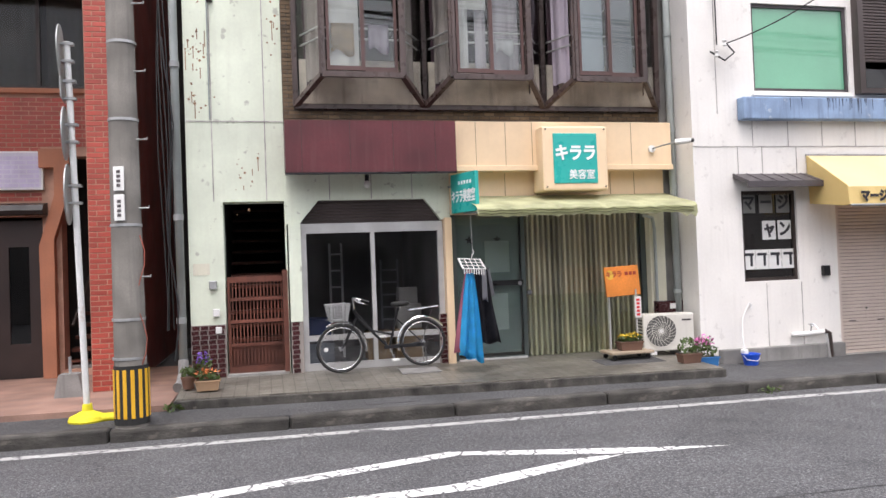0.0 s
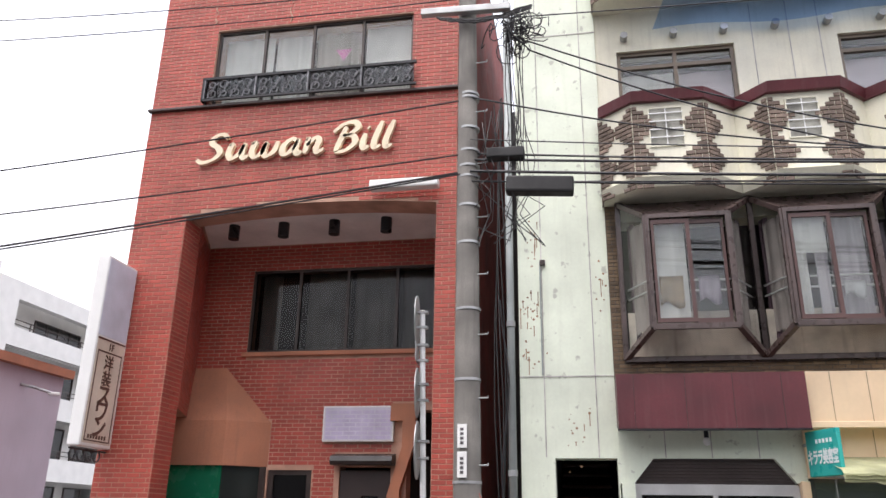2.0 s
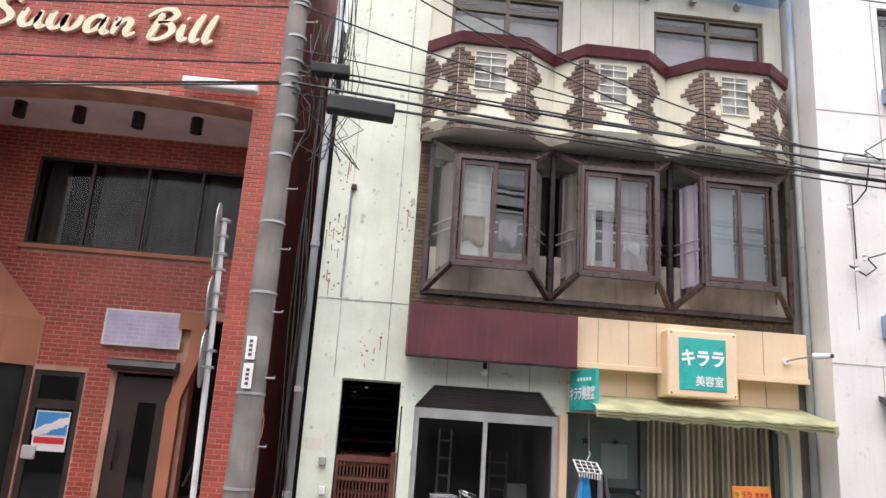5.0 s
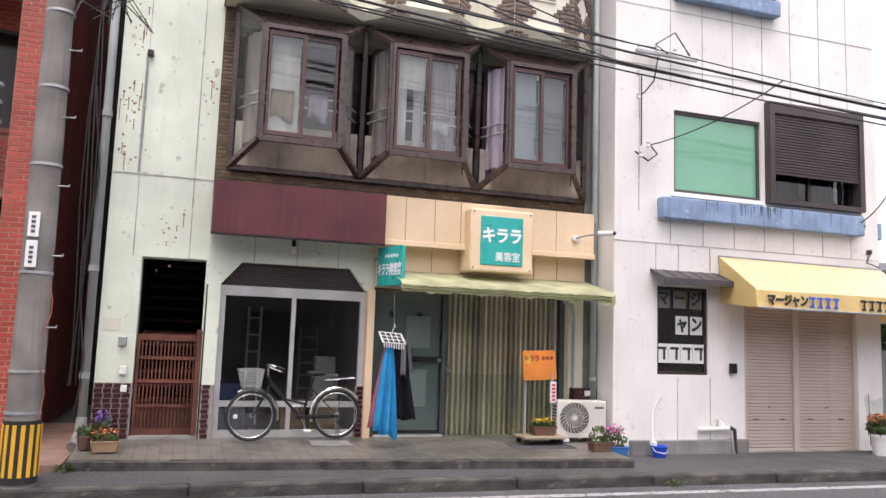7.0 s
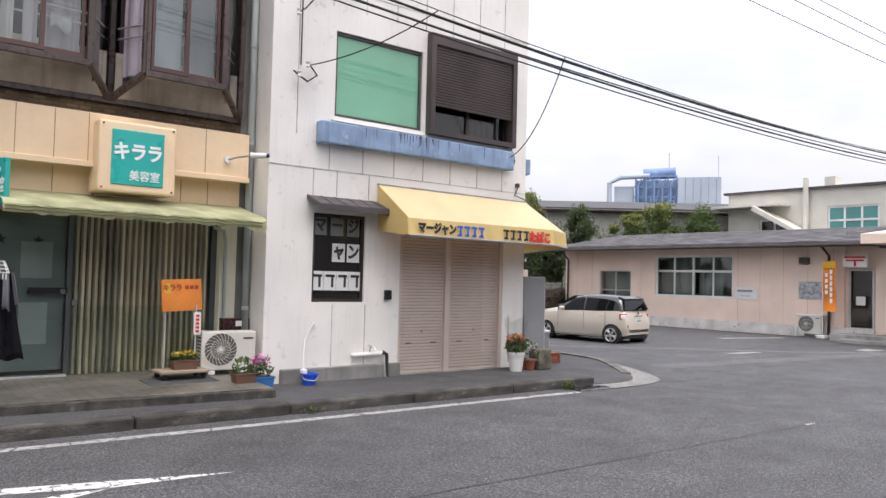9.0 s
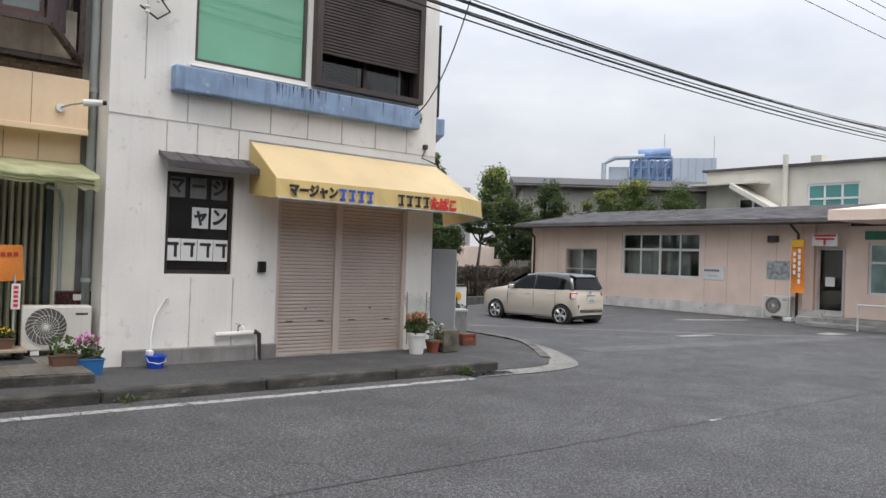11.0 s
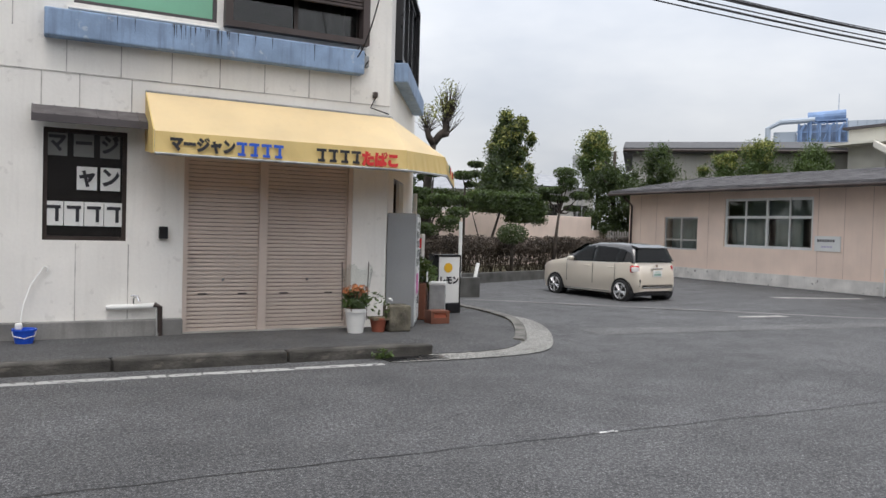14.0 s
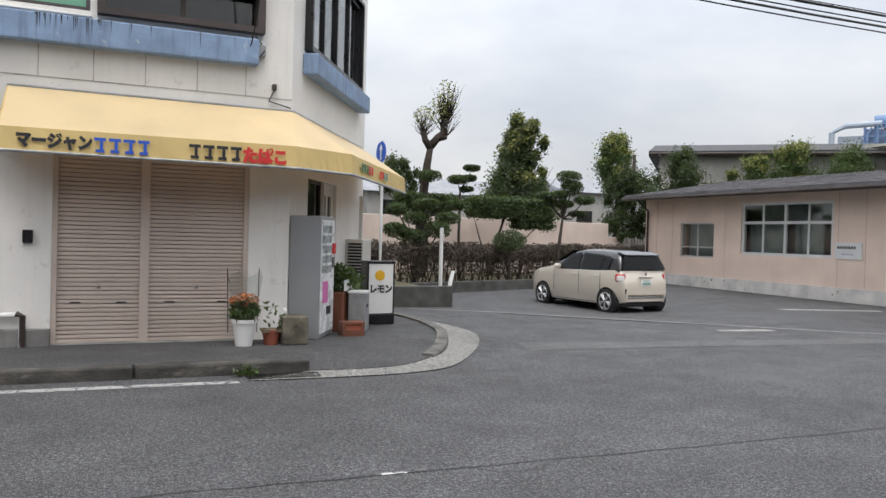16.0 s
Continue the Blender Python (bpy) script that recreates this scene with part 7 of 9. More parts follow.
cloth("grey_garment", CLOTHG, (2.95, 1.7), (3.02, 1.3), 10.15, 0.03, 0.05, 1, hg)

# salon board on a dolly
dl = thing("plant_dolly", "low wheeled wooden dolly on the step", "dolly", (5.1, 10.45, 0.3), )
z = APZ(10.4)
part("deck", rbox(4.75, 5.42, 10.2, 10.62, z + 0.08, z + 0.12, 0.01), mat("pale_wood", (0.35, 0.28, 0.2), 0.7), dl)
for x in (4.82, 5.35):
    for y in (10.26, 10.56): part("castor", cyl(bmn(), (x, y - 0.015, z + 0.035), (x, y + 0.015, z + 0.035), 0.035), BLACKMET, dl)
ob_ = thing("orange_board", "orange salon board on two thin posts", "sign", (5.1, 10.5, 0.4))
part("board", turned(rbox(-0.31, 0.31, -0.012, 0.012, -0.22, 0.22, 0.006), pose(5.1, 10.5, 1.43, -4, -2, 12)), ORANGE, ob_, "glossy orange panel")
lettering("lettering", "キララ", 0.1, pose(5.1, 10.5, 1.43, -4, -2, 12) @ facing(-0.15, -0.02, 0.1), mat("red_print", (0.45, 0.05, 0.03), 0.5), ob_, 0.001, 0, 0.003)
bm = bmn()
for i in range(3): box(bm, 0.05 + 0.075 * i, 0.1 + 0.075 * i, -0.022, -0.016, 0.08, 0.13)
part("print_bars", turned(bm, pose(5.1, 10.5, 1.43, -4, -2, 12)), MATS["red_print"], ob_)
part("yellow_patch", turned(cyl(bmn(), (-0.22, -0.0135, 0.1), (-0.22, -0.015, 0.1), 0.07, n=20), pose(5.1, 10.5, 1.43, -4, -2, 12)), mat("yellow_glow_print", (0.8, 0.5, 0.06), 0.5), ob_)
for x in (4.88, 5.31): part("post", cyl(bmn(), (x, 10.5, z + 0.1), (x, 10.5, 1.3), 0.013), ALU, ob_)
st2 = part("strip_notice", rbox(5.27, 5.37, 10.46, 10.48, 0.88, 1.19, 0.003), PLASTW, ob_, "white strip with red characters")
bm = bmn()
for i in range(5): box(bm, 5.295, 5.345, 10.455, 10.459, 0.91 + 0.054 * i, 0.945 + 0.054 * i)
part("bars", bm, REDINK, st2)


def leaves(n, centre, radii, size, seed, squash=1.0, shell=0.0, fuzz=False):
    """A cloud of small bent leaves, as points and faces."""
    r = np.random.RandomState(seed)
    d = r.normal(size=(n, 3)); d /= np.linalg.norm(d, axis=1)[:, None]
    rad = np.clip(np.abs(r.normal(0, 0.62, n)), 0.05, 1.5) if fuzz else r.uniform(shell ** 3, 1, n) ** (1 / 3)
    c = np.array(centre) + d * rad[:, None] * np.array(radii)
    a = r.normal(size=(n, 3)); a /= np.linalg.norm(a, axis=1)[:, None]
    b = np.cross(a, r.normal(size=(n, 3))); b /= np.linalg.norm(b, axis=1)[:, None]
    s = size * r.uniform(0.6, 1.3, n)[:, None]
    v = np.stack([c - a * s, c - b * s * 0.45, c + a * s, c + b * s * 0.45], 1).reshape(-1, 3)
    f = np.arange(n * 4).reshape(n, 4)
    return v, f


def leaf_part(name, groups, material, parent, kind="stuff"):
    V, F, o = [], [], 0
    for v, f in groups:
        V.append(v); F.append(f + o); o += len(v)
    me = bpy.data.meshes.new(name)
    me.from_pydata(np.concatenate(V).tolist(), [], np.concatenate(F).tolist())
    me.materials.append(material)
    ob = new(name, me)
    ob.parent = parent
    if parent.type == "EMPTY": ob.matrix_parent_inverse = Matrix.Translation(-parent.location)
    tagged(ob, kind=kind)
    return ob


def pot(name, label, at, r, h, material, flower=None, leaf=LEAFG, spread=0.16, tall=0.18, box_=None, n=130, seed=1, group="potted plants"):
    t = thing(name, label, "potted plant", at, group)
    x, y, z = at
    if box_:
        w, d = box_
        bm = bmn()
        b = [bm.verts.new((x + sx * w * k, y + sy * d * k, zz)) for zz, k in ((z, 0.42), (z + h, 0.5)) for sx, sy in ((-1, -1), (1, -1), (1, 1), (-1, 1))]
        for i in range(4): bm.faces.new((b[i], b[(i + 1) % 4], b[4 + (i + 1) % 4], b[4 + i]))
        bm.faces.new(b[3::-1]); bm.faces.new(b[4:])
        part("planter", bm, material, t)
        part("rim", rbox(x - w * 0.53, x + w * 0.53, y - d * 0.53, y + d * 0.53, z + h - 0.02, z + h, 0.006), material, t)
        rx, ry = w * 0.55, d * 0.6
    else:
        part("planter", lathe(bmn(), [(r * 0.72, 0), (r * 0.98, h * 0.85), (r * 1.08, h * 0.86), (r * 1.08, h), (r * 0.9, h), (r * 0.88, h * 0.9)], at, 18), material, t, smooth=30)
        rx = ry = spread
    part("soil", box(bmn(), x - rx * 0.6, x + rx * 0.6, y - ry * 0.6, y + ry * 0.6, z + h - 0.03, z + h + 0.004), SOIL, t)
    leaf_part("foliage", [leaves(n, (x, y, z + h + tall * 0.4), (rx, ry, tall * 0.6), 0.04, seed)], leaf, t)
    if flower:
        leaf_part("blossom", [leaves(n // 2, (x, y, z + h + tall * 0.85), (rx * 0.95, ry * 0.9, tall * 0.35), 0.03, seed + 1)], flower, t)
    return t


pot("pansy_planter", "brown planter of yellow flowers on the dolly", (5.12, 10.38, z + 0.12), 0, 0.13, POTBROWN, FLOWY, spread=0.15, tall=0.1, box_=(0.36, 0.18), seed=3)
pot("flower_pot", "small brown pot with a wilting plant on the step", (5.72, 9.78, APZ(9.78)), 0, 0.14, POTBROWN, None, LEAFG, tall=0.22, box_=(0.3, 0.2), n=90, seed=5)
pot("geranium_trough", "blue trough of pink flowers on the step", (6.0, 9.84, 0.13), 0, 0.2, POTBLUE, FLOWP, tall=0.26, box_=(0.34, 0.2), n=170, seed=7)
pot("clay_pot", "terracotta pot with violet flowers at the mint wall", (-0.85, 10.45, APZ(10.45)), 0.095, 0.16, POTRED, FLOWV, tall=0.24, spread=0.12, n=90, seed=9)
pot("clay_pot", "terracotta pot with a small plant at the mint wall", (-1.03, 10.35, APZ(10.35)), 0.09, 0.16, POTBROWN, None, tall=0.12, spread=0.10, n=60, seed=11)
pot("seedling_crate", "pale wooden crate with orange seedlings", (-0.78, 10.2, APZ(10.2)), 0, 0.13, mat("crate_wood", (0.42, 0.27, 0.16), 0.8, var=0.2), FLOWO, tall=0.12, box_=(0.3, 0.2), n=60, seed=13)
wp = pot("bucket_planter", "white plastic bucket of orange flowers wrapped in film", (10.95, 9.85, 0.13), 0.15, 0.34, PLASTW, FLOWO, tall=0.28, spread=0.2, n=460, seed=15)
bm = bmn()
for i in range(18):
    a = math.tau * i / 18
    i2 = math.tau * (i + 1) / 18
    bm.faces.new([bm.verts.new((10.95 + r * math.cos(q), 9.85 + r * math.sin(q), zz)) for r, q, zz in ((0.16, a, 0.62), (0.16, i2, 0.62), (0.22, i2, 1.05 + 0.05 * math.sin(5 * i2)), (0.22, a, 1.05 + 0.05 * math.sin(5 * a)))])
part("clear_film", bm, CGLASS, wp, "crumpled clear film")
for dx in (-0.2, 0.16): part("stake", cyl(bmn(), (10.95 + dx, 9.85, 0.3), (10.95 + dx * 1.1, 9.85, 1.12), 0.006, n=6), BROWNAL, wp)
rp = pot("red_pot", "small red pot with a leggy white flower", (11.3, 9.87, 0.13), 0.12, 0.2, POTRED, None, LEAFG, tall=0.4, spread=0.2, n=40, seed=17)
leaf_part("blossom", [leaves(24, (11.3, 9.85, 0.55), (0.25, 0.2, 0.12), 0.03, 18)], PLASTW, rp)
stn = rbox(11.42, 11.76, 9.74, 10.0, 0.13, 0.50, 0.02)
bmesh.ops.subdivide_edges(stn, edges=stn.edges[:], cuts=2)
for v in stn.verts: v.co += Vector(noise.noise_vector(v.co * 6)) * 0.014
solo("kerb_stone", stn, mat("mossy_stone", (0.15, 0.135, 0.10), 0.95, var=0.35, scale=6, fine=40, bump=0.8, streak=0.5), "rough grey stone block beside the shutter", "stone")
# bucket, hose and tap
bu = thing("bucket", "bright blue plastic bucket at the wall", "bucket", (6.88, 10.05, 0.13))
part("pail", lathe(bmn(), [(0.095, 0), (0.125, 0.15), (0.135, 0.15), (0.135, 0.17), (0.118, 0.17), (0.088, 0.02)], (6.88, 10.05, 0.13), 20), BUCKET, bu, smooth=40)
part("handle", tube(bmn(), [(6.75, 10.05, 0.29), (6.77, 9.99, 0.22), (6.88, 9.91, 0.2), (6.99, 9.99, 0.22), (7.01, 10.05, 0.29)], 0.006, 5), PLASTW, bu)
# thin hose pipe, built in the form of a long-handled brush
mp = thing("hose_pipe", "thin white hose pipe against the wall", "brush", (6.95, 10.2, 0.2))
part("stick", tube(bmn(), [(6.83, 10.12, 0.3), (6.86, 10.2, 0.55), (6.93, 10.3, 0.78), (7.08, 10.33, 1.02)], 0.009, 6), PLASTW, mp)
part("head", rbox(6.78, 6.86, 10.06, 10.16, 0.28, 0.36, 0.02), PLASTW, mp)
part("hook", tube(bmn(), [(7.08, 10.33, 1.02), (7.12, 10.33, 1.0), (7.11, 10.33, 0.95)], 0.01, 5), PLASTW, mp)
tp = thing("tap_pipe", "white lagged tap pipe on the wall", "tap", (8.0, 10.3, 0.2))
part("pipe", tube(bmn(), [(7.78, 10.3, 0.5), (8.36, 10.3, 0.52), (8.4, 10.28, 0.47), (8.4, 10.25, 0.12)], 0.035, 8), PLASTW, tp, smooth=True)
part("dark_elbow", tube(bmn(), [(8.34, 10.28, 0.53), (8.41, 10.27, 0.5), (8.41, 10.25, 0.13)], 0.038, 8), BROWNAL, tp)
part("tap", tube(bmn(), [(8.1, 10.3, 0.52), (8.1, 10.28, 0.62), (8.14, 10.24, 0.64), (8.16, 10.2, 0.58)], 0.014, 6), CHROME, tp)
part("tap_handle", rbox(8.06, 8.14, 10.26, 10.3, 0.64, 0.66, 0.006), CHROME, tp)


def condenser(at, yaw, label, w=0.78, h=0.55, d=0.29):
    t = thing("air_conditioner", label, "air conditioner", at)
    M = pose(*at, 0, 0, yaw)
    fan = Vector((-0.12, 0, h * 0.54))
    part("casing", turned(rbox(-w / 2, w / 2, 0, d, 0.06, h + 0.06, 0.02), M), ACWHITE, t)
    part("fan_recess", turned(cyl(bmn(), (fan.x, -0.001, fan.z + 0.06), (fan.x, -0.004, fan.z + 0.06), h * 0.42, n=32), M), mat("grille_dark", (0.10, 0.10, 0.095), 0.7), t)
    bm = bmn()
    for q in (0.08, 0.25, 0.42): torus(bm, (fan.x, -0.012, fan.z + 0.06), (0, 1, 0), h * q, 0.004, 28, 4)
    for i in range(22):
        a = math.tau * i / 22
        tube(bm, [(fan.x + h * q * math.cos(a + q * 2), -0.012, fan.z + 0.06 + h * q * math.sin(a + q * 2)) for q in (0.06, 0.16, 0.26, 0.34, 0.42)], 0.004, 4)
    part("fan_guard", turned(bm, M), ACWHITE, t)
    part("hub", turned(cyl(bmn(), (fan.x, -0.012, fan.z + 0.06), (fan.x, -0.02, fan.z + 0.06), 0.03, n=14), M), PLASTW, t)
    part("maker_bar", turned(box(bmn(), w * 0.26, w * 0.44, -0.004, -0.001, h - 0.05, h - 0.025), M), HOODG, t)
    for i in range(9): part("side_slot", turned(box(bmn(), -w / 2 - 0.003, -w / 2, 0.03, d - 0.05, 0.12 + 0.048 * i, 0.145 + 0.048 * i), M), MATS["grille_dark"], t)
    for x in (-w * 0.3, w * 0.3): part("foot", turned(rbox(x - 0.05, x + 0.05, 0.01, d - 0.01, 0, 0.06, 0.01), M), PLASTW, t)
    return t


condenser((5.78, 10.42, APZ(10.5)), -8, "ivory outdoor air conditioner with a round fan guard")
ac = condenser((28.62, 13.05, 0.06), -90, "ivory outdoor air conditioner at the pink wall", 0.8, 0.66)
bm = bmn()
for x_ in (28.53, 28.9):
    tube(bm, [(x_, 12.55, -0.02), (x_, 12.55, 0.8), (x_, 13.5, 0.8), (x_, 13.5, -0.02)], 0.018, 6)
for y_ in (12.55, 13.5): tube(bm, [(28.53, y_, 0.8), (28.9, y_, 0.8)], 0.018, 6)
part("stand_frame", bm, STEELW, ac, "white tube frame round the unit")

# inside the empty shop
sh = thing("storage_shelf", "white ladder shelf in the dark shop", "shelf", (1.0, 13.2, 0.26))
for x in (1.02, 1.22): part("upright", box(bmn(), x, x + 0.035, 13.2, 13.24, 0.26, 2.2), PLASTW, sh)
for i in range(6): part("rung", box(bmn(), 1.055, 1.22, 13.205, 13.235, 0.6 + 0.28 * i, 0.63 + 0.28 * i), PLASTW, sh)
sh = thing("storage_shelf", "white step ladder in the dark shop", "ladder", (2.1, 13.6, 0.26))
for x in (1.95, 2.25): part("upright", box(bmn(), x, x + 0.03, 13.6, 13.63, 0.26, 1.9), GREYST, sh)
for i in range(6): part("rung", box(bmn(), 1.98, 2.25, 13.6, 13.63, 0.6 + 0.22 * i, 0.63 + 0.22 * i), GREYST, sh)
for i, (x0, x1, y0, y1, z0, z1, c) in enumerate(((2.0, 2.45, 12.4, 12.8, 0.262, 0.75, (0.30, 0.2, 0.1)), (2.05, 2.45, 12.45, 12.75, 0.75, 1.15, (0.42, 0.40, 0.36)), (2.08, 2.4, 12.5, 12.75, 1.15, 1.42, (0.46, 0.44, 0.4)), (1.55, 1.95, 12.5, 12.9, 0.262, 0.72, (0.28, 0.18, 0.09)), (0.6, 1.0, 12.3, 12.7, 0.262, 0.6, (0.2, 0.22, 0.24)), (0.6, 1.0, 12.9, 13.4, 0.262, 0.95, (0.06, 0.1, 0.25)))):
    solo("carton", rbox(x0, x1, y0, y1, z0, z1, 0.01), mat("carton_board", c, 0.9, var=0.12), ("brown cardboard carton on the shop floor", "pale carton stacked in the shop", "pale carton stacked in the shop", "brown cardboard carton on the shop floor", "grey carton on the shop floor", "dark blue crate on the shop floor")[i], "carton", group="cartons")

# ---- corner of the side street ----
vm = thing("vending_machine", "grey cigarette vending machine against the wall", "vending machine", tuple(CM @ Vector((0.4, -0.22, 0.13))))
part("cabinet", turned(rbox(0.02, 0.78, -0.44, -0.01, 0.13, 1.83, 0.015), CM), VENDG, vm)
part("front_panel", turned(rbox(0.06, 0.74, -0.455, -0.44, 0.2, 1.78, 0.01), CM), mat("vending_front", (0.78, 0.80, 0.80), 0.3, var=0.1), vm)
for i in range(5): part("sample_shelf", turned(box(bmn(), 0.1, 0.56, -0.462, -0.456, 1.04 + 0.14 * i, 1.14 + 0.14 * i), CM), mat("sample_packs", (0.34, 0.38, 0.38), 0.3, var=0.3, scale=6), vm)
part("red_label", turned(box(bmn(), 0.14, 0.4, -0.464, -0.456, 0.62, 0.92), CM), FLOWP, vm); part("red_square", turned(box(bmn(), 0.6, 0.72, -0.48, -0.456, 1.3, 1.45), CM), REDINK, vm)
part("coin_slot", turned(box(bmn(), 0.6, 0.7, -0.464, -0.456, 1.1, 1.25), CM), BLACKMET, vm)
part("outlet", turned(box(bmn(), 0.36, 0.56, -0.464, -0.456, 0.45, 0.56), CM), BLACKMET, vm)
part("leg", turned(box(box(bmn(), 0.05, 0.12, -0.42, -0.05, 0.12, 0.135), 0.68, 0.75, -0.42, -0.05, 0.12, 0.135), CM), BLACKMET, vm)
sdw = part("side_window", turned(wall(bmn(), 0.85, 1.72, 0.05, 0.12, 0.2, 2.4, [(0.90, 1.67, 0.7, 2.35)]), CM), BROWNAL, fuji)
part("pane", turned(box(bmn(), 0.89, 1.68, 0.08, 0.086, 0.69, 2.36), CM), DGLASS, sdw)
wd = part("white_door", turned(wall(bmn(), 1.75, 2.5, 0.06, 0.12, 0.15, 2.4, [(1.87, 2.08, 1.3, 1.72), (2.17, 2.38, 1.3, 1.72), (1.87, 2.08, 1.8, 2.2), (2.17, 2.38, 1.8, 2.2), (1.87, 2.08, 0.7, 1.2), (2.17, 2.38, 0.7, 1.2)]), CM), PLASTW, fuji, "white panelled glass door")
part("pane", turned(box(bmn(), 1.86, 2.39, 0.085, 0.09, 0.69, 2.21), CM), DGLASS, wd)
fb = thing("planter_box", "brown brick planter with shrubs by the door", "planter", tuple(CM @ Vector((1.15, -0.35, 0.13))))
part("box", turned(rbox(0.95, 1.5, -0.55, -0.2, 0.13, 0.72, 0.02), CM), BOXBROWN, fb)
part("rail", turned(box(bmn(), 0.95, 1.5, -0.57, -0.555, 0.74, 0.9), CM), PLASTW, fb)
c = CM @ Vector((1.3, -0.4, 0.86))
leaf_part("shrub", [leaves(420, c, (0.3, 0.3, 0.28), 0.055, 31), leaves(160, CM @ Vector((1.75, -0.5, 0.8)), (0.2, 0.2, 0.25), 0.05, 32)], LEAFG, fb)
gb = thing("ash_bin", "grey steel bin beside the planter", "bin", tuple(CM @ Vector((1.35, -0.8, 0.13))))
part("body", turned(rbox(1.06, 1.36, -0.86, -0.6, 0.13, 0.70, 0.015), CM), GREYST, gb); part("lid", turned(rbox(1.05, 1.37, -0.87, -0.59, 0.70, 0.74, 0.01), CM), STEELW, gb)
part("slot", turned(box(bmn(), 1.14, 1.28, -0.864, -0.858, 0.5, 0.54), CM), BLACKMET, gb)
cr = thing("bottle_crate", "small red brown crate of odds and ends", "crate", (12.6, 10.5, 0.13))
part("crate", wall(bmn(), 12.42, 12.74, 10.42, 10.66, 0.13, 0.33, [(12.47, 12.69, 0.22, 0.3)]), BOXBROWN, cr); part("filling", rbox(12.45, 12.71, 10.44, 10.64, 0.2, 0.3, 0.02), POTRED, cr)
ys = thing("standing_sign", "white standing signboard with a yellow sun and black frame", "sign", (13.45, 11.75, 0.13))
M = pose(13.42, 11.75, 0, 0, 0, 4)
part("panel", turned(rbox(-0.23, 0.23, 0.0, 0.3, 0.3, 1.14, 0.01), M), PLASTW, ys)
part("foot", turned(rbox(-0.25, 0.25, -0.02, 0.32, 0.13, 0.31, 0.02), M), BLACKMET, ys)
for a, b, c_, d in ((-0.24, 0.24, 1.12, 1.16), (-0.24, -0.215, 0.3, 1.13), (0.215, 0.24, 0.3, 1.13)): part("edge_strip", turned(box(bmn(), a, b, -0.008, 0.31, c_, d), M), BLACKMET, ys)
part("yellow_sun", turned(cyl(bmn(), (-0.02, -0.001, 0.93), (-0.02, -0.006, 0.93), 0.085, n=24), M), BANDY, ys)
lettering("lettering", "レモン", 0.15, M @ facing(0.0, -0.004, 0.70), BLACKINK, ys, 0.002, 0, 0.008, squash=0.9)
sa = thing("side_air_conditioner", "white louvred outdoor unit on the side wall", "air conditioner", tuple(CM @ Vector((3.6, -0.2, 0.9))))
part("casing", turned(rbox(3.2, 3.9, -0.32, 0, 0.85, 1.5, 0.02), CM), ACWHITE, sa)
for i in range(10): part("louvre", turned(box(bmn(), 3.19, 3.2, -0.3, -0.05, 0.9 + 0.055 * i, 0.935 + 0.055 * i), CM), BLACKMET, sa)
part("pipe", turned(tube(bmn(), [(3.95, -0.1, 0.3), (3.95, -0.1, 2.3)], 0.04, 8), CM), PLASTW, sa)
part("bracket", turned(box(box(bmn(), 3.25, 3.3, -0.3, 0, 0.14, 0.85), 3.8, 3.85, -0.3, 0, 0.14, 0.85), CM), GREYST, sa)
bd = thing("blue_road_sign", "round blue road sign on a white post", "sign", (15.7, 18.6, 0))
part("post", cyl(bmn(), (15.7, 18.6, 0), (15.7, 18.6, 4.0), 0.035), STEELW, bd)
DM = pose(15.7, 18.6, 3.7, 0, 0, -82)
disc = part("disc", turned(cyl(bmn(), (0, -0.04, 0), (0, -0.055, 0), 0.27, n=30), DM), BLUEINK, bd)
part("white_mark", turned(prism(box(bmn(), -0.03, 0.03, -0.06, -0.056, -0.2, 0.08), [(-0.09, 0.06), (0.09, 0.06), (0, 0.2)], "y", -0.06, -0.056), DM), WHITEINK, disc)
gp = thing("bollard_post", "slim white steel post at the car park edge", "post", (17.4, 18.6, 0), group="posts")
part("post", cyl(bmn(), (17.4, 18.6, -0.1), (17.4, 18.6, 1.82), 0.05), STEELW, gp)
gp = thing("bollard_post", "bent short white post at the bed", "post", (16.8, 16.9, 0), group="posts")
part("post", tube(bmn(), [(16.8, 16.7, -0.1), (16.85, 16.8, 0.3), (17.0, 16.9, 0.75)], 0.05, 8), STEELW, gp)

# ---- garden ----
solo("bed_wall", turned(rbox(0, 1.9, 0, 0.2, -0.1, 0.42, 0.02), pose(14.9, 16.35, 0, 0, 0, 2)), mat("dark_concrete", (0.085, 0.085, 0.08), 0.9, var=0.25, scale=3, streak=0.4), "dark concrete edge of the raised bed", "wall", "structure")
HD = Vector((0.936, 0.352, 0))
hyaw = math.degrees(math.atan2(0.352, 0.936))
solo("garden_kerb", turned(rbox(0, 13.5, 0, 0.15, -0.2, 0.28, 0.02), pose(17.0, 19.6, 0, 0, 0, hyaw)), MATS["dark_concrete"], "low dark concrete kerb before the hedge", "kerb", "structure")
bm = bmn()
M = pose(15.0, 18.9, 0.0, 0, 0, hyaw)
turned(box(bm, -0.5, 15.5, 0.2, 9, -0.2, 0.2), M)
box(bm, 14.3, 16.7, 16.5, 20.2, -0.2, 0.3)
solo("garden_soil", bm, mat("garden_ground", (0.13, 0.115, 0.06), 0.95, var=0.3, scale=2, bump=0.6), "bare earth and thin grass under the shrubs", "soil", "structure")
bw = thing("boundary_wall", "pale pink rendered garden wall", "wall", (22, 27, 0))
GWALL = mat("garden_wall_render", (0.72, 0.60, 0.53), 0.85, var=0.06, scale=1.2, streak=0.2, streak_col=(0.42, 0.37, 0.33))
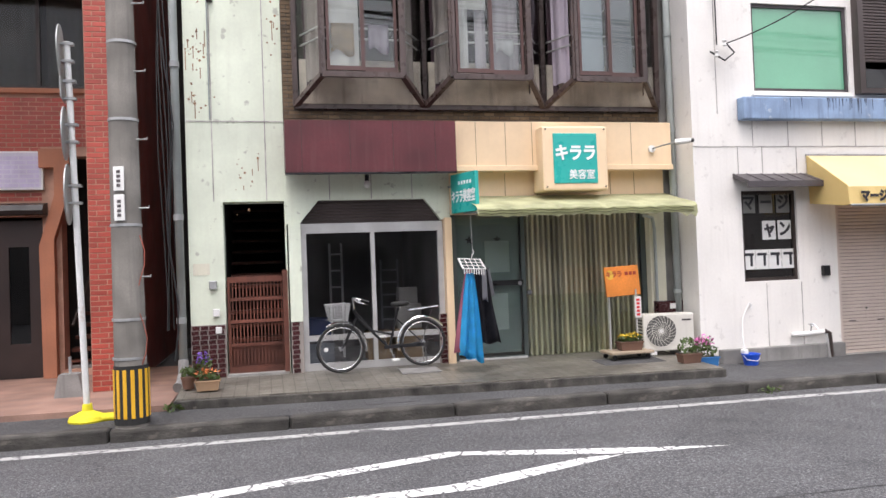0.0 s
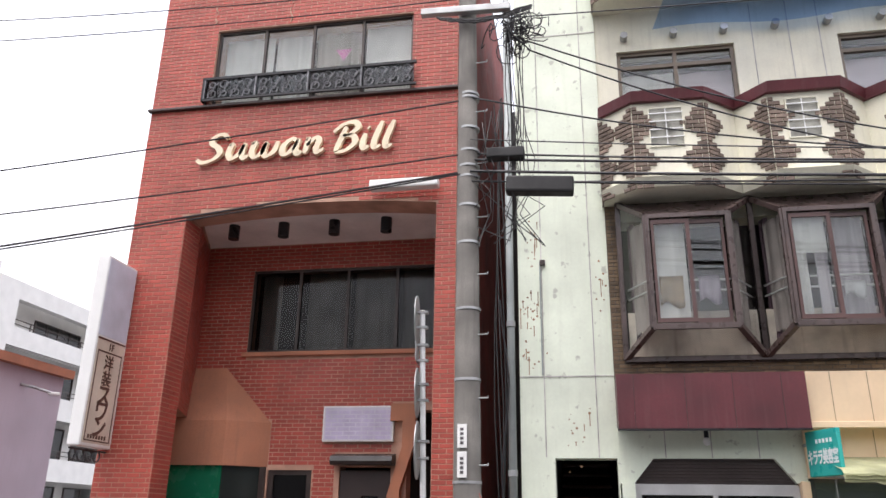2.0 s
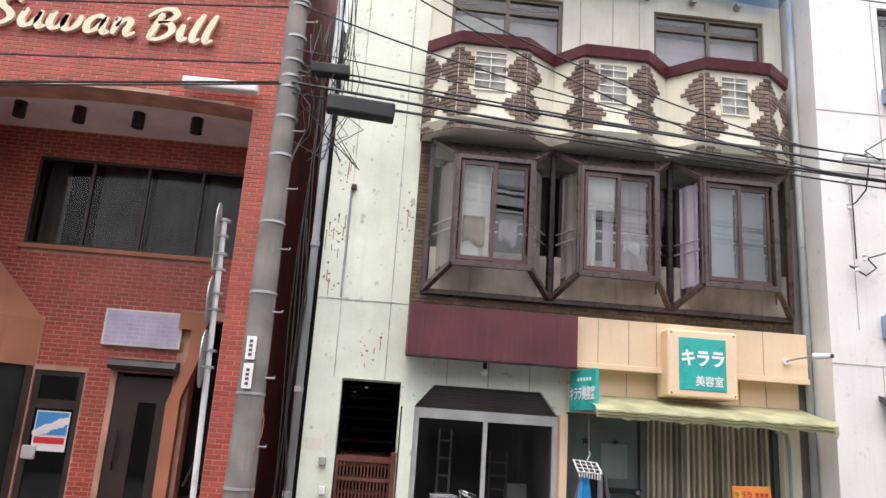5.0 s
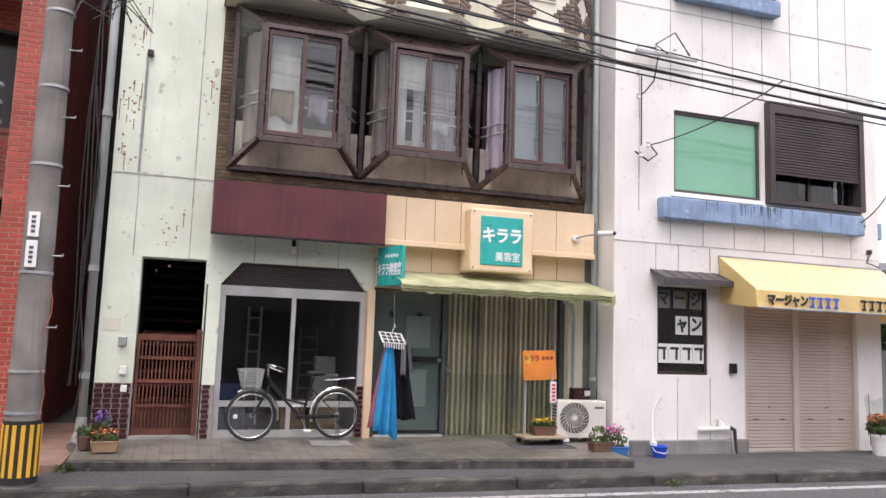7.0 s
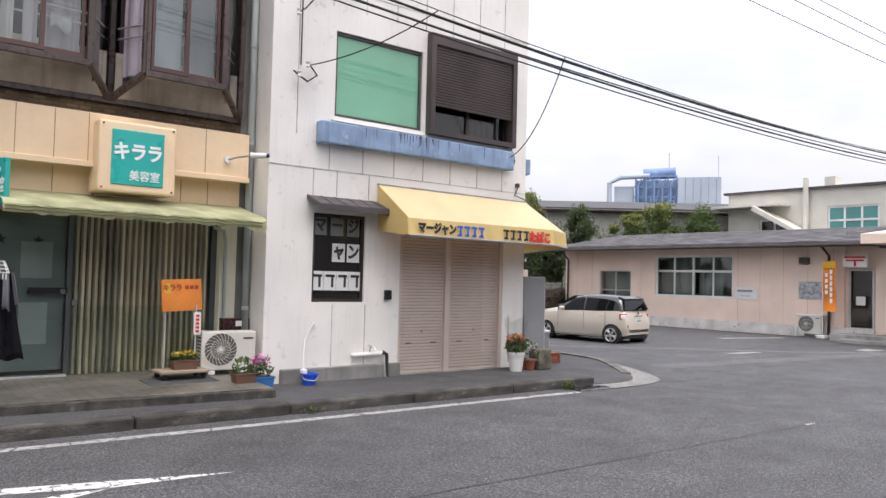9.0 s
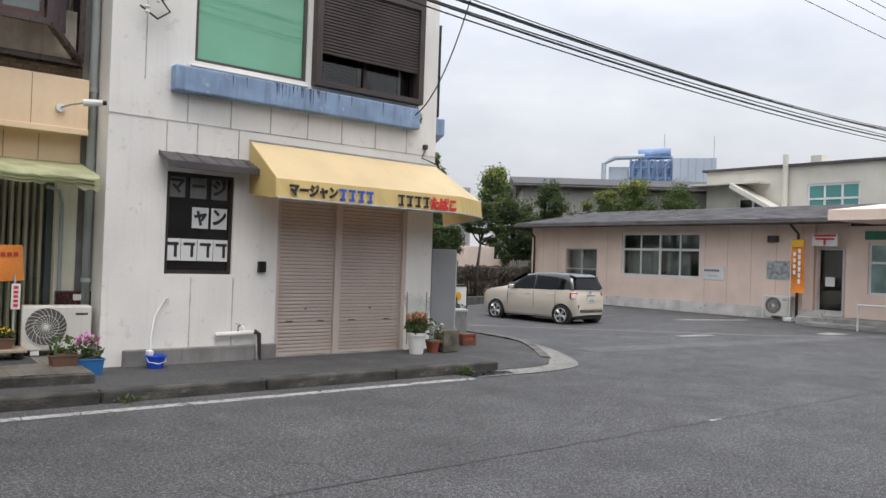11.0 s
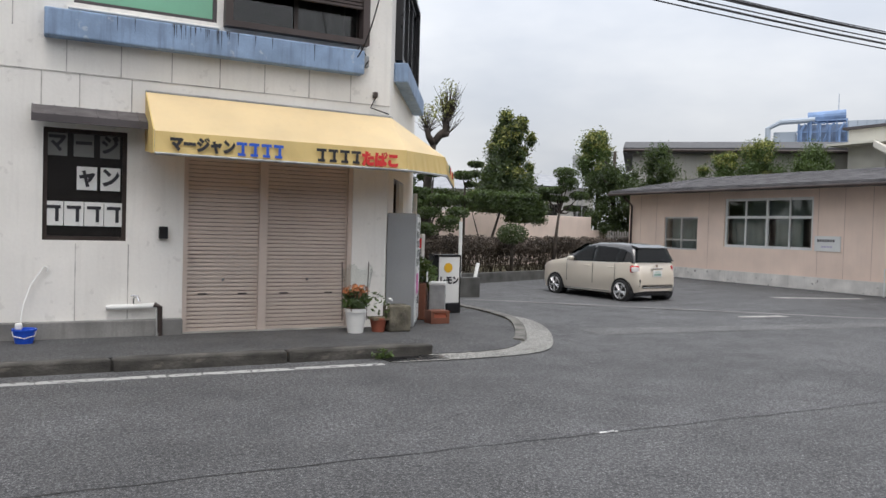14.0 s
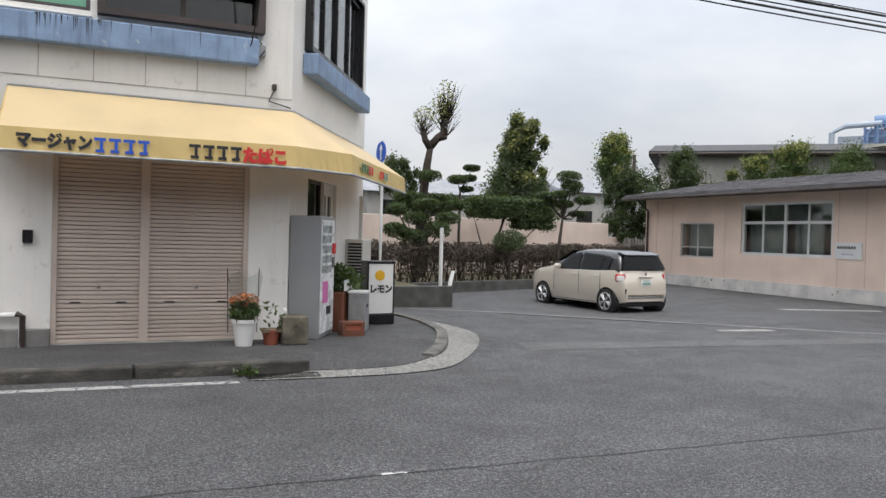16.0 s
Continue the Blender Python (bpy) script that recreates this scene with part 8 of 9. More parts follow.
part("wall", turned(rbox(-3, 11.6, 0, 0.2, 0, 2.32, 0.02), pose(17.5, 26.0, 0, 0, 0, 7.4)), GWALL, bw)
part("low_wall", turned(rbox(11.602, 13.2, 0, 0.2, 0, 1.75, 0.02), pose(17.5, 26.0, 0, 0, 0, 7.4)), GWALL, bw)
wf = thing("picket_fence", "short pale fence between garden and office", "fence", (29.2, 26.4, 0))
for j in range(9): part("picket", rbox(29.05 + 0.14 * j, 29.13 + 0.14 * j, 26.4, 26.43, 0.3, 1.7 + 0.05 * (j % 3 == 1), 0.01), GUTTER, wf)
part("rail", box(bmn(), 29.0, 30.3, 26.435, 26.47, 1.45, 1.53), GUTTER, wf)
rnd = random.Random(8)
for i in range(7):
    s0, s1 = i * 2.35 - 1.6, i * 2.35 + 0.62
    hg2 = thing("hedge", "clipped brown green hedge with bare stems", "hedge", tuple(Vector((16.2, 20.55, 0.1)) + HD * s0), group="hedge row")
    base = Vector((16.2, 20.55, 0))
    G = []
    for j in range(9):
        c = base + HD * (s0 + (s1 - s0) * (j + 0.5) / 9 + rnd.uniform(-0.1, 0.1))
        G.append(leaves(700, (c.x, c.y, 1.1 + rnd.uniform(-0.05, 0.05)), (0.34, 0.42, 0.34), 0.038, 100 + 20 * i + j))
        G.append(leaves(260, (c.x, c.y, 0.62), (0.32, 0.38, 0.4), 0.035, 1000 + 20 * i + j))
    leaf_part("hedge_leaves", G, HEDGE, hg2)
    bm = bmn()
    for j in range(34):
        c = base + HD * (s0 + (s1 - s0) * rnd.random())
        tip = c + Vector((rnd.uniform(-0.35, 0.35), rnd.uniform(-0.3, 0.3), 1.1))
        tube(bm, [c + Vector((0, 0, 0.1)), c.lerp(tip, 0.5) + Vector((rnd.uniform(-0.1, 0.1), rnd.uniform(-0.1, 0.1), 0.05)), tip], lambda u: 0.02 - 0.012 * u, 5)
    tagged(part("stem_tangle", bm, BARK, hg2), kind="stuff")


def tree(name, label, base, trunk, limbs, clumps, leafmats, n, size, r0=0.12, seed=1, group=""):
    """trunk: points from the base up; limbs: lists of points; clumps: (centre, radii)."""
    t = thing(name, label, "tree", base, group)
    k = len(trunk)
    part("trunk", tube(bmn(), trunk, lambda u: r0 * (1 - 0.5 * u), 9), BARK, t, smooth=True)
    for l_ in limbs:
        part("limb", tube(bmn(), l_, lambda u: r0 * 0.5 * (1 - 0.75 * u), 6), BARK, t, smooth=True)
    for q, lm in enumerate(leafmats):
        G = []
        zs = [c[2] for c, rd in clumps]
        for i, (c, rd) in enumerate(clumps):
            # second leaf colour sits higher; LEAFG over LEAFD paints lit tops
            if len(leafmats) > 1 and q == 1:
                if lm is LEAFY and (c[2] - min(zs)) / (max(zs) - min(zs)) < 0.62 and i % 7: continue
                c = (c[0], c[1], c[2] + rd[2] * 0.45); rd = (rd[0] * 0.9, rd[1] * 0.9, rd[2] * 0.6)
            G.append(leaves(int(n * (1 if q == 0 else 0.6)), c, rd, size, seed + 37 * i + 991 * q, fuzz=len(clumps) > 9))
        leaf_part("crown", G, lm, t)
    return t


def blob(c, R, H, m, seed, taper=0.5):
    """Round clumps that overlap in an uneven crown: centre of the foot, radius, height."""
    r = random.Random(seed)
    out = []
    for i in range(m):
        v = (i + r.random()) / m
        w = R * (0.45 + 0.55 * math.sin(math.pi * min(1, v * 0.8 + 0.2))) * (1 - taper * v)
        w *= r.uniform(0.6, 1.2)
        a = i * 2.4 + r.uniform(-0.6, 0.6)
        k = math.sqrt(r.random()) * 0.9
        q = R * r.uniform(0.14, 0.38)
        out.append(((c[0] + w * k * math.cos(a), c[1] + w * k * math.sin(a), c[2] + H * v), (q, q, q * r.uniform(0.8, 1.25))))
    return out


def slab(c, d, L, W, H, seed):
    """Clumps of a clipped flat top: centre, direction, length, width, height."""
    r = random.Random(seed)
    out = []
    m = int(L / 0.26)
    for i in range(m):
        for k in (-0.5, 0, 0.5):
            for z in (-0.5, 0, 0.5):
                p = Vector(c) + Vector((d[0], d[1], 0)) * (L * ((i + 0.5) / m - 0.5) + r.uniform(-0.08, 0.08)) + Vector((-d[1], d[0], 0)) * (k * W * 0.7)
                out.append(((p.x, p.y, p.z + z * H * 0.62 + r.uniform(-0.04, 0.03)), (0.24, 0.24, H * 0.24)))
    return out


x, y = 25.0, 28.3
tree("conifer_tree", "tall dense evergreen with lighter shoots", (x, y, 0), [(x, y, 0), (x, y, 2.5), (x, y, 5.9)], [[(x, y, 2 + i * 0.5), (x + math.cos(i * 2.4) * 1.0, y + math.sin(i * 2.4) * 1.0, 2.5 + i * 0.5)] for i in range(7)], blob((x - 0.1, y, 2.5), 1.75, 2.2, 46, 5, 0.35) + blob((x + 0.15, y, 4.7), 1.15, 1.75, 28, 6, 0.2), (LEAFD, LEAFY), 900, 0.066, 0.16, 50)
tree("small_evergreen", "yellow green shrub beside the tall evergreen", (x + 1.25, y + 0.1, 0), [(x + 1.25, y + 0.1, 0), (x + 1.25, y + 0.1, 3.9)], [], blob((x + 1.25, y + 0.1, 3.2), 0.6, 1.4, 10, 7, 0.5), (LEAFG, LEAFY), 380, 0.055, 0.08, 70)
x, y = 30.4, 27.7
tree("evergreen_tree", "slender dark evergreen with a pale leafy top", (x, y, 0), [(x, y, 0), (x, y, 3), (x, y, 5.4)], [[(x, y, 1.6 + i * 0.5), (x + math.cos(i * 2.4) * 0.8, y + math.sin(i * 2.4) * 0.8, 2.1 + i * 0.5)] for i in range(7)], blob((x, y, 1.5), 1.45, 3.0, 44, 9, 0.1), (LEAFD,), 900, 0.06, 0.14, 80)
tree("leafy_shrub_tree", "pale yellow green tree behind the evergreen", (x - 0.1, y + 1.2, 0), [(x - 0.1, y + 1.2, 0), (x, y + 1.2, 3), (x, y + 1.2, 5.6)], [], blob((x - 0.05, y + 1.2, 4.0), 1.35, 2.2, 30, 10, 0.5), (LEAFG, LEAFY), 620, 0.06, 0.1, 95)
# pollarded tree
x, y = 19.2, 24.2
pt = tree("pollard_tree", "pollarded bare tree with sparse new twigs", (x, y, 0), [(x - 0.25, y, 0), (x - 0.18, y, 2.5), (x - 0.02, y, 4.0), (x + 0.1, y, 4.7)], [], [((x + 0.62, y, 6.5), (0.36, 0.36, 0.55)), ((x + 0.62, y, 6.0), (0.42, 0.36, 0.5)), ((x + 0.3, y, 5.9), (0.35, 0.3, 0.5)), ((x - 0.2, y, 5.6), (0.36, 0.3, 0.4))], (LEAFY,), 190, 0.05, 0.2, 120)
for pts in ([(x + 0.08, y, 4.6), (x - 0.12, y, 4.85), (x - 0.2, y, 5.15)], [(x + 0.1, y, 4.65), (x + 0.34, y, 4.95), (x + 0.56, y, 5.15), (x + 0.5, y, 5.4), (x + 0.72, y, 5.55)], [(x + 0.34, y, 4.95), (x + 0.66, y, 5.0)]):
    part("limb", tube(bmn(), pts, lambda u: 0.14 - 0.05 * u, 8), BARK, pt, smooth=True)
bm = bmn()
rnd = random.Random(21)
for i in range(230):
    o = Vector(rnd.choice(((x - 0.2, y, 5.1), (x - 0.14, y, 4.95), (x + 0.7, y, 5.5), (x + 0.66, y, 5.0), (x + 0.5, y, 5.35), (x + 0.7, y, 5.5))))
    d = Vector((rnd.gauss(0, 0.24), rnd.gauss(0, 0.24), rnd.uniform(0.3, 1.3) if o.x > x + 0.3 else rnd.uniform(0.2, 0.85)))
    tube(bm, [o, o + d * 0.5 + Vector((rnd.gauss(0, 0.05), 0, 0)), o + d], lambda u: 0.012 - 0.008 * u, 4)
tagged(part("twig_tuft", bm, BARK, pt), kind="stuff")


def cloud_tree(label, foot, fork, pads, seed, r0=0.09):
    """A pruned tree: thin trunk to a fork, one limb to each leafy pad."""
    x, y = foot
    limbs = [[fork, ((fork[0] * 0.45 + p[0][0] * 0.55), (fork[1] + p[0][1]) / 2, min(fork[2], p[0][2]) * 0.4 + p[0][2] * 0.6 - 0.12), (p[0][0], p[0][1], p[0][2] - 0.03)] for p in pads]
    # paler LEAFG over LEAFD puts the light from above into the pads
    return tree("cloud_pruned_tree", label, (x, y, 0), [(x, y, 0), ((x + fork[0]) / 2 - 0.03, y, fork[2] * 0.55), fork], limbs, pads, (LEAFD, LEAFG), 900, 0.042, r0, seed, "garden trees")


def pad(x, y, z, rx, rz): return ((x, y, z), (rx * 1.3, rx * 1.15, rz * 1.1))
y = 22.4
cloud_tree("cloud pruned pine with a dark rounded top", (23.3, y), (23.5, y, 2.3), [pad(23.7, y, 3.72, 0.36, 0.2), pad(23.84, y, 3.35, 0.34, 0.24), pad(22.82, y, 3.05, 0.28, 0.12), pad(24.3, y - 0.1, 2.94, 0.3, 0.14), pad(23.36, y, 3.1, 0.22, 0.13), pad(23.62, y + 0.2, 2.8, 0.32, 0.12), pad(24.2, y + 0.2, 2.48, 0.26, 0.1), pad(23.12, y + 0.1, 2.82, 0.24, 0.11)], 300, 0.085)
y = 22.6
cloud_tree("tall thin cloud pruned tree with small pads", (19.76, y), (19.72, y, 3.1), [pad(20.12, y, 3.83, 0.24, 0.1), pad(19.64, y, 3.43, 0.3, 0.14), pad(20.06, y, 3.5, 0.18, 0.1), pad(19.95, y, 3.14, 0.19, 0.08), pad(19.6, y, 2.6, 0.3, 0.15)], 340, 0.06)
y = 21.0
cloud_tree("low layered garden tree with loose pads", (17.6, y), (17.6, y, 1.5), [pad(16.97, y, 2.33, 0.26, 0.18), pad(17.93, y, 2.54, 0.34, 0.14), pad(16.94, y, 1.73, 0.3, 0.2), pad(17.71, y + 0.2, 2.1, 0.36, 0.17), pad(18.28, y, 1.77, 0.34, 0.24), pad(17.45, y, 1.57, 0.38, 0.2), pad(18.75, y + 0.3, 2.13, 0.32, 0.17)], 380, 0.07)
cloud_tree("clipped pad on a stem near the pollarded tree", (18.7, 23.3), (18.9, 23.4, 3.2), [pad(18.98, 23.5, 3.57, 0.36, 0.18)], 400, 0.06)
tree("dark_garden_tree", "dark broad leaved tree behind the garden wall", (19.3, 27.2, 0), [(19.3, 27.2, 0), (19.3, 27.2, 2.4), (19.35, 27.2, 4)], [], blob((19.3, 27.2, 3.3), 0.95, 1.1, 18, 41, 0.3), (LEAFD,), 700, 0.06, 0.08, 410, "garden trees")
x, y = 22.9, 25.1
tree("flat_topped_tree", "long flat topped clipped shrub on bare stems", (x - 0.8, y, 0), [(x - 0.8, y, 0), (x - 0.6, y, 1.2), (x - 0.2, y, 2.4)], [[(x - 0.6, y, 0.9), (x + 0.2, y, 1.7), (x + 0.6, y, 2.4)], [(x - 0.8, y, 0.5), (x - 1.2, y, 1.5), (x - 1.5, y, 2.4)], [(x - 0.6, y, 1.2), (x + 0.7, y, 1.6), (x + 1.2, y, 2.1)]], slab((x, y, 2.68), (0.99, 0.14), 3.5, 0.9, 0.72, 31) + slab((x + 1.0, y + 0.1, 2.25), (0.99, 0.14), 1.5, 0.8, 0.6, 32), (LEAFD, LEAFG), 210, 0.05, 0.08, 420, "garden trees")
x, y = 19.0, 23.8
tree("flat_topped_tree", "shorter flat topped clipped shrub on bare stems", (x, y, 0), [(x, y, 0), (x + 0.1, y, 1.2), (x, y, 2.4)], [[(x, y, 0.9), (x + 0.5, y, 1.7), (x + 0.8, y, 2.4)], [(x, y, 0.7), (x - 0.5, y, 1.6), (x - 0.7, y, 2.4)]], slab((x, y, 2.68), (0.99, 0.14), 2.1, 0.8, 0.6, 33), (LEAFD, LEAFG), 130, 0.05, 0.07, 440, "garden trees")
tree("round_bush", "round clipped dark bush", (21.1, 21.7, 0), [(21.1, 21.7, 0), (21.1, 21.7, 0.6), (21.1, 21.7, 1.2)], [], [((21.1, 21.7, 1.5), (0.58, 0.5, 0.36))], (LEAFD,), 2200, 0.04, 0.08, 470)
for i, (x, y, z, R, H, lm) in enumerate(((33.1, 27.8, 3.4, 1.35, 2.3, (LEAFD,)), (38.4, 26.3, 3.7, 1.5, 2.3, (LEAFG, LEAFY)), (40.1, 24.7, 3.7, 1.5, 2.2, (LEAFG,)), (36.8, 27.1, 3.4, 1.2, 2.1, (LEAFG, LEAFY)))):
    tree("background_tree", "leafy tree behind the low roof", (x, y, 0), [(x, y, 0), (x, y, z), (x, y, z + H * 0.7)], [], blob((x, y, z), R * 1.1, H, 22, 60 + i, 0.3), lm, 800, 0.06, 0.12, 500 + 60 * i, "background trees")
bt = thing("bare_tree", "pale leafless tree far behind the garden", "tree", (27.5, 31.0, 0), "background trees")
bm = tube(bmn(), [(27.5, 31, 0), (27.5, 31, 3.2)], 0.09, 7)
for i in range(36):
    o = Vector((27.5, 31, 2.0 + 1.4 * rnd.random())); d = Vector((rnd.gauss(0, 0.9), rnd.gauss(0, 0.5), rnd.uniform(0.4, 1.8)))
    tube(bm, [o, o + d * 0.5 + Vector((0, 0, 0.1)), o + d], lambda u: 0.025 - 0.018 * u, 4)
part("branches", bm, mat("pale_bark", (0.3, 0.28, 0.26), 0.9), bt)
wd2 = thing("weed_tuft", "green weeds in the kerb joint", "weeds", (10.7, 8.5, 0.0))
leaf_part("blades", [leaves(70, (10.75, 8.42, 0.05), (0.18, 0.08, 0.08), 0.04, 700), leaves(30, (6.1, 8.55, 0.04), (0.2, 0.06, 0.06), 0.03, 701), leaves(40, (-1.15, 9.7, 0.18), (0.12, 0.1, 0.06), 0.04, 702)], LEAFG, wd2)
dr = thing("drain_grating", "rusty steel drain grating at the kerb", "drain", (11.2, 8.3, 0))
part("grate_frame", turned(wall(bmn(), -0.4, 0.4, 0, 0.01, -0.14, 0.14, [(-0.37, 0.37, -0.11, 0.11)]), pose(11.15, 8.3, 0.016, -90, 0, 0)), BLACKMET, dr)
for i in range(18): part("bar", box(bmn(), 10.79 + 0.04 * i, 10.81 + 0.04 * i, 8.19, 8.41, 0.006, 0.018), BLACKMET, dr)

# ---- banner, car ----
fl = thing("banner_flag", "orange upright banner on a pole", "banner", (28.4, 12.2, 0))
part("pole", cyl(bmn(), (28.4, 12.5, 0), (28.4, 12.5, 2.75), 0.015), PLASTW, fl)
bm = bmn()
g = [[bm.verts.new((28.4 + 0.04 * math.sin(j * 0.8), 12.48 - 0.44 * u, 0.95 + 1.75 * j / 10)) for u in (0, 0.5, 1)] for j in range(11)]
for A, B in zip(g, g[1:]):
    for u in range(2): bm.faces.new((A[u], A[u + 1], B[u + 1], B[u]))
part("cloth", bm, mat("orange_banner", (0.85, 0.27, 0.03), 0.7, var=0.12, scale=1.5), fl, smooth=True)
bm = bmn()
for j in range(6): box(bm, 28.33, 28.345, 12.14, 12.22, 1.25 + 0.2 * j, 1.4 + 0.2 * j)
for j in range(4): box(bm, 28.33, 28.345, 12.3, 12.38, 1.55 + 0.2 * j, 1.68 + 0.2 * j)
part("bars", bm, WHITEINK, fl)
part("yellow_top", box(bmn(), 28.345, 28.352, 12.05, 12.47, 2.45, 2.68), BANDY, fl)
part("foot", rbox(28.25, 28.55, 12.35, 12.65, 0, 0.12, 0.02), PLASTW, fl)

car = thing("car", "beige compact hatchback parked in the car park", "car")
# stations: x, top height, half width at the belt, sill height, belt height
ST = [(1.93, 0.60, 0.56, 0.30, 0.55), (1.90, 0.72, 0.66, 0.22, 0.62), (1.78, 0.86, 0.755, 0.19, 0.72), (1.5, 0.955, 0.80, 0.19, 0.84), (1.0, 1.03, 0.825, 0.2, 0.95), (0.82, 1.07, 0.83, 0.2, 0.97), (0.2, 1.455, 0.83, 0.2, 0.98), (-0.2, 1.515, 0.83, 0.2, 0.99), (-0.8, 1.515, 0.83, 0.2, 1.0), (-1.3, 1.47, 0.82, 0.22, 1.02), (-1.47, 1.40, 0.79, 0.24, 1.03), (-1.6, 1.03, 0.745, 0.26, 0.98), (-1.69, 0.80, 0.70, 0.28, 0.72), (-1.73, 0.62, 0.64, 0.29, 0.56), (-1.74, 0.45, 0.58, 0.30, 0.42)]
bm = bmn()
rings = []
for xx, tz, hw, sz, bz in ST:
    cab = tz - bz > 0.25
    tw_ = hw * (0.76 if cab else 0.93)
    rows_ = [(hw * 0.90, sz), (hw * 0.985, sz + 0.16), (hw * 1.0, sz + (bz - sz) * 0.55), (hw * 0.975, bz - 0.04), (hw * 0.965, bz), (hw * 0.965 + (tw_ - hw * 0.965) * 0.5, bz + (tz - bz) * 0.52), (tw_, tz - (0.07 if cab else 0.012)), (tw_ * 0.88, tz - (0.02 if cab else 0.004)), (tw_ * 0.45, tz)]
    ring = [(-a, b) for a, b in rows_] + [(a, b) for a, b in rows_[::-1]]
    rings.append([bm.verts.new((xx, a, b)) for a, b in ring])
mats_ = [CARPAINT, CARBLACK]
for i, (A, B) in enumerate(zip(rings, rings[1:])):
    for j in range(len(A) - 1):
        f = bm.faces.new((A[j], B[j], B[j + 1], A[j + 1]))
        jj = min(j, 16 - j)
        xm = (ST[i][0] + ST[i + 1][0]) / 2
        if jj >= 4 and -1.6 < xm < 0.9 and (ST[i][1] - ST[i][4] > 0.25 or ST[i + 1][1] - ST[i + 1][4] > 0.25):
            f.material_index = 1
bm.faces.new(rings[0]); bm.faces.new(rings[-1][::-1])
bmesh.ops.recalc_face_normals(bm, faces=bm.faces[:])
part("body", bm, mats_, car, "beige metallic body with a black roof", smooth=32)


def side_glass(nm, xs, s):
    bm = bmn()
    v = [bm.verts.new((a, s * w, b)) for a, w, b in xs]
    bm.faces.new(v if s > 0 else v[::-1])
    return part(nm, bm, PGLASS, car)


def glass_y(zz): return 0.815 - (zz - 1.0) * 0.36
for s in (-1, 1):
    for quad in (((0.66, 1.0), (-0.18, 1.01), (-0.18, 1.42), (0.22, 1.38)), ((-0.25, 1.01), (-0.98, 1.03), (-1.05, 1.38), (-0.25, 1.42)), ((-1.03, 1.03), (-1.28, 1.05), (-1.3, 1.33), (-1.1, 1.37))):
        side_glass("side_window", [(a, glass_y(b) + 0.012, b) for a, b in quad], s)
    bm = rbox(0.52, 0.68, s * 0.86 - 0.07, s * 0.86 + 0.07, 0.98, 1.1, 0.03)
    part("mirror", bm, CARPAINT, car, smooth=True)
    for a in (-0.02, -0.88): part("door_handle", rbox(a - 0.09, a + 0.09, s * 0.825 - 0.015, s * 0.825 + 0.015, 0.86, 0.89, 0.008), CARPAINT, car)
    for a in (0.78, -0.22, -1.02): part("door_gap", box(bmn(), a - 0.004, a + 0.004, s * 0.828 - 0.004, s * 0.828 + 0.004, 0.42, 0.95), CARBLACK, car)
    part("tail_lamp", turned(rbox(-0.05, 0.05, -0.12, 0.12, -0.095, 0.095, 0.04), pose(-1.58, s * 0.69, 0.86, 0, 0, -s * 38)), LAMPRED, car)
    part("lamp_lens", turned(rbox(-0.066, -0.04, -0.095, 0.09, -0.075, 0.05, 0.02), pose(-1.58, s * 0.69, 0.86, 0, 0, -s * 38)), LAMPW, car)
    part("headlight", rbox(1.6, 1.84, s * 0.62 - 0.1, s * 0.62 + 0.1, 0.68, 0.8, 0.04), LAMPW, car)
    part("bumper_vent", rbox(-1.73, -1.66, s * 0.6 - 0.03, s * 0.6 + 0.05, 0.42, 0.6, 0.015), CARBLACK, car)
    for a, nm in ((1.245, "front_wheel"), (-1.245, "rear_wheel")):
        part("wheel_arch", cyl(bmn(), (a, s * 0.6, 0.30), (a, s * 0.829, 0.30), 0.322, n=30), CARBLACK, car)
        tyre = part("wheel", cyl(cyl(bmn(), (a, s * 0.66, 0.285), (a, s * 0.835, 0.285), 0.285, n=30), (a, s * 0.835, 0.285), (a, s * 0.85, 0.285), 0.28, 0.25, 30), RUBBER, car)
        part("rim", torus(bmn(), (a, s * 0.845, 0.285), (0, 1, 0), 0.2, 0.018, 26, 6), ALLOY, tyre)
        bm = cyl(bmn(), (a, s * 0.82, 0.285), (a, s * 0.853, 0.285), 0.045, n=12)
        for q in range(10):
            w = math.tau * (q + 0.25 * (1 if q % 2 else -1)) / 10
            cyl(bm, (a, s * 0.853, 0.285), (a + 0.2 * math.cos(w), s * 0.85, 0.285 + 0.2 * math.sin(w)), 0.018, 0.024, 5)
        part("spokes", bm, ALLOY, tyre)
bm = bmn()
v = [bm.verts.new(p) for p in ((-1.505, -0.56, 1.385), (-1.505, 0.56, 1.385), (-1.628, 0.69, 1.06), (-1.628, -0.69, 1.06))]
bm.faces.new(v)
bm.transform(Matrix.Translation((-0.03, 0, 0)))
part("rear_window", bm, PGLASS, car)
bm = bmn()
v = [bm.verts.new(p) for p in ((0.28, -0.58, 1.44), (0.28, 0.58, 1.44), (0.84, 0.74, 1.09), (0.84, -0.74, 1.09))]
bm.faces.new(v[::-1])
bm.transform(Matrix.Translation((0.03, 0, 0.02)))
part("windscreen", bm, PGLASS, car)
part("roof_spoiler", prism(bmn(), [(-1.3, 1.478), (-1.57, 1.41), (-1.575, 1.39), (-1.45, 1.38)], "y", -0.56, 0.56), CARBLACK, car)
pl = part("plate", rbox(-1.735, -1.715, -0.165, 0.165, 0.66, 0.825, 0.004), PLASTW, car, "white plate with green bars")
part("bars", box(box(bmn(), -1.738, -1.735, -0.1, 0.1, 0.78, 0.8), -1.738, -1.735, -0.13, 0.13, 0.69, 0.75), mat("plate_green", (0.25, 0.38, 0.32), 0.6), pl)
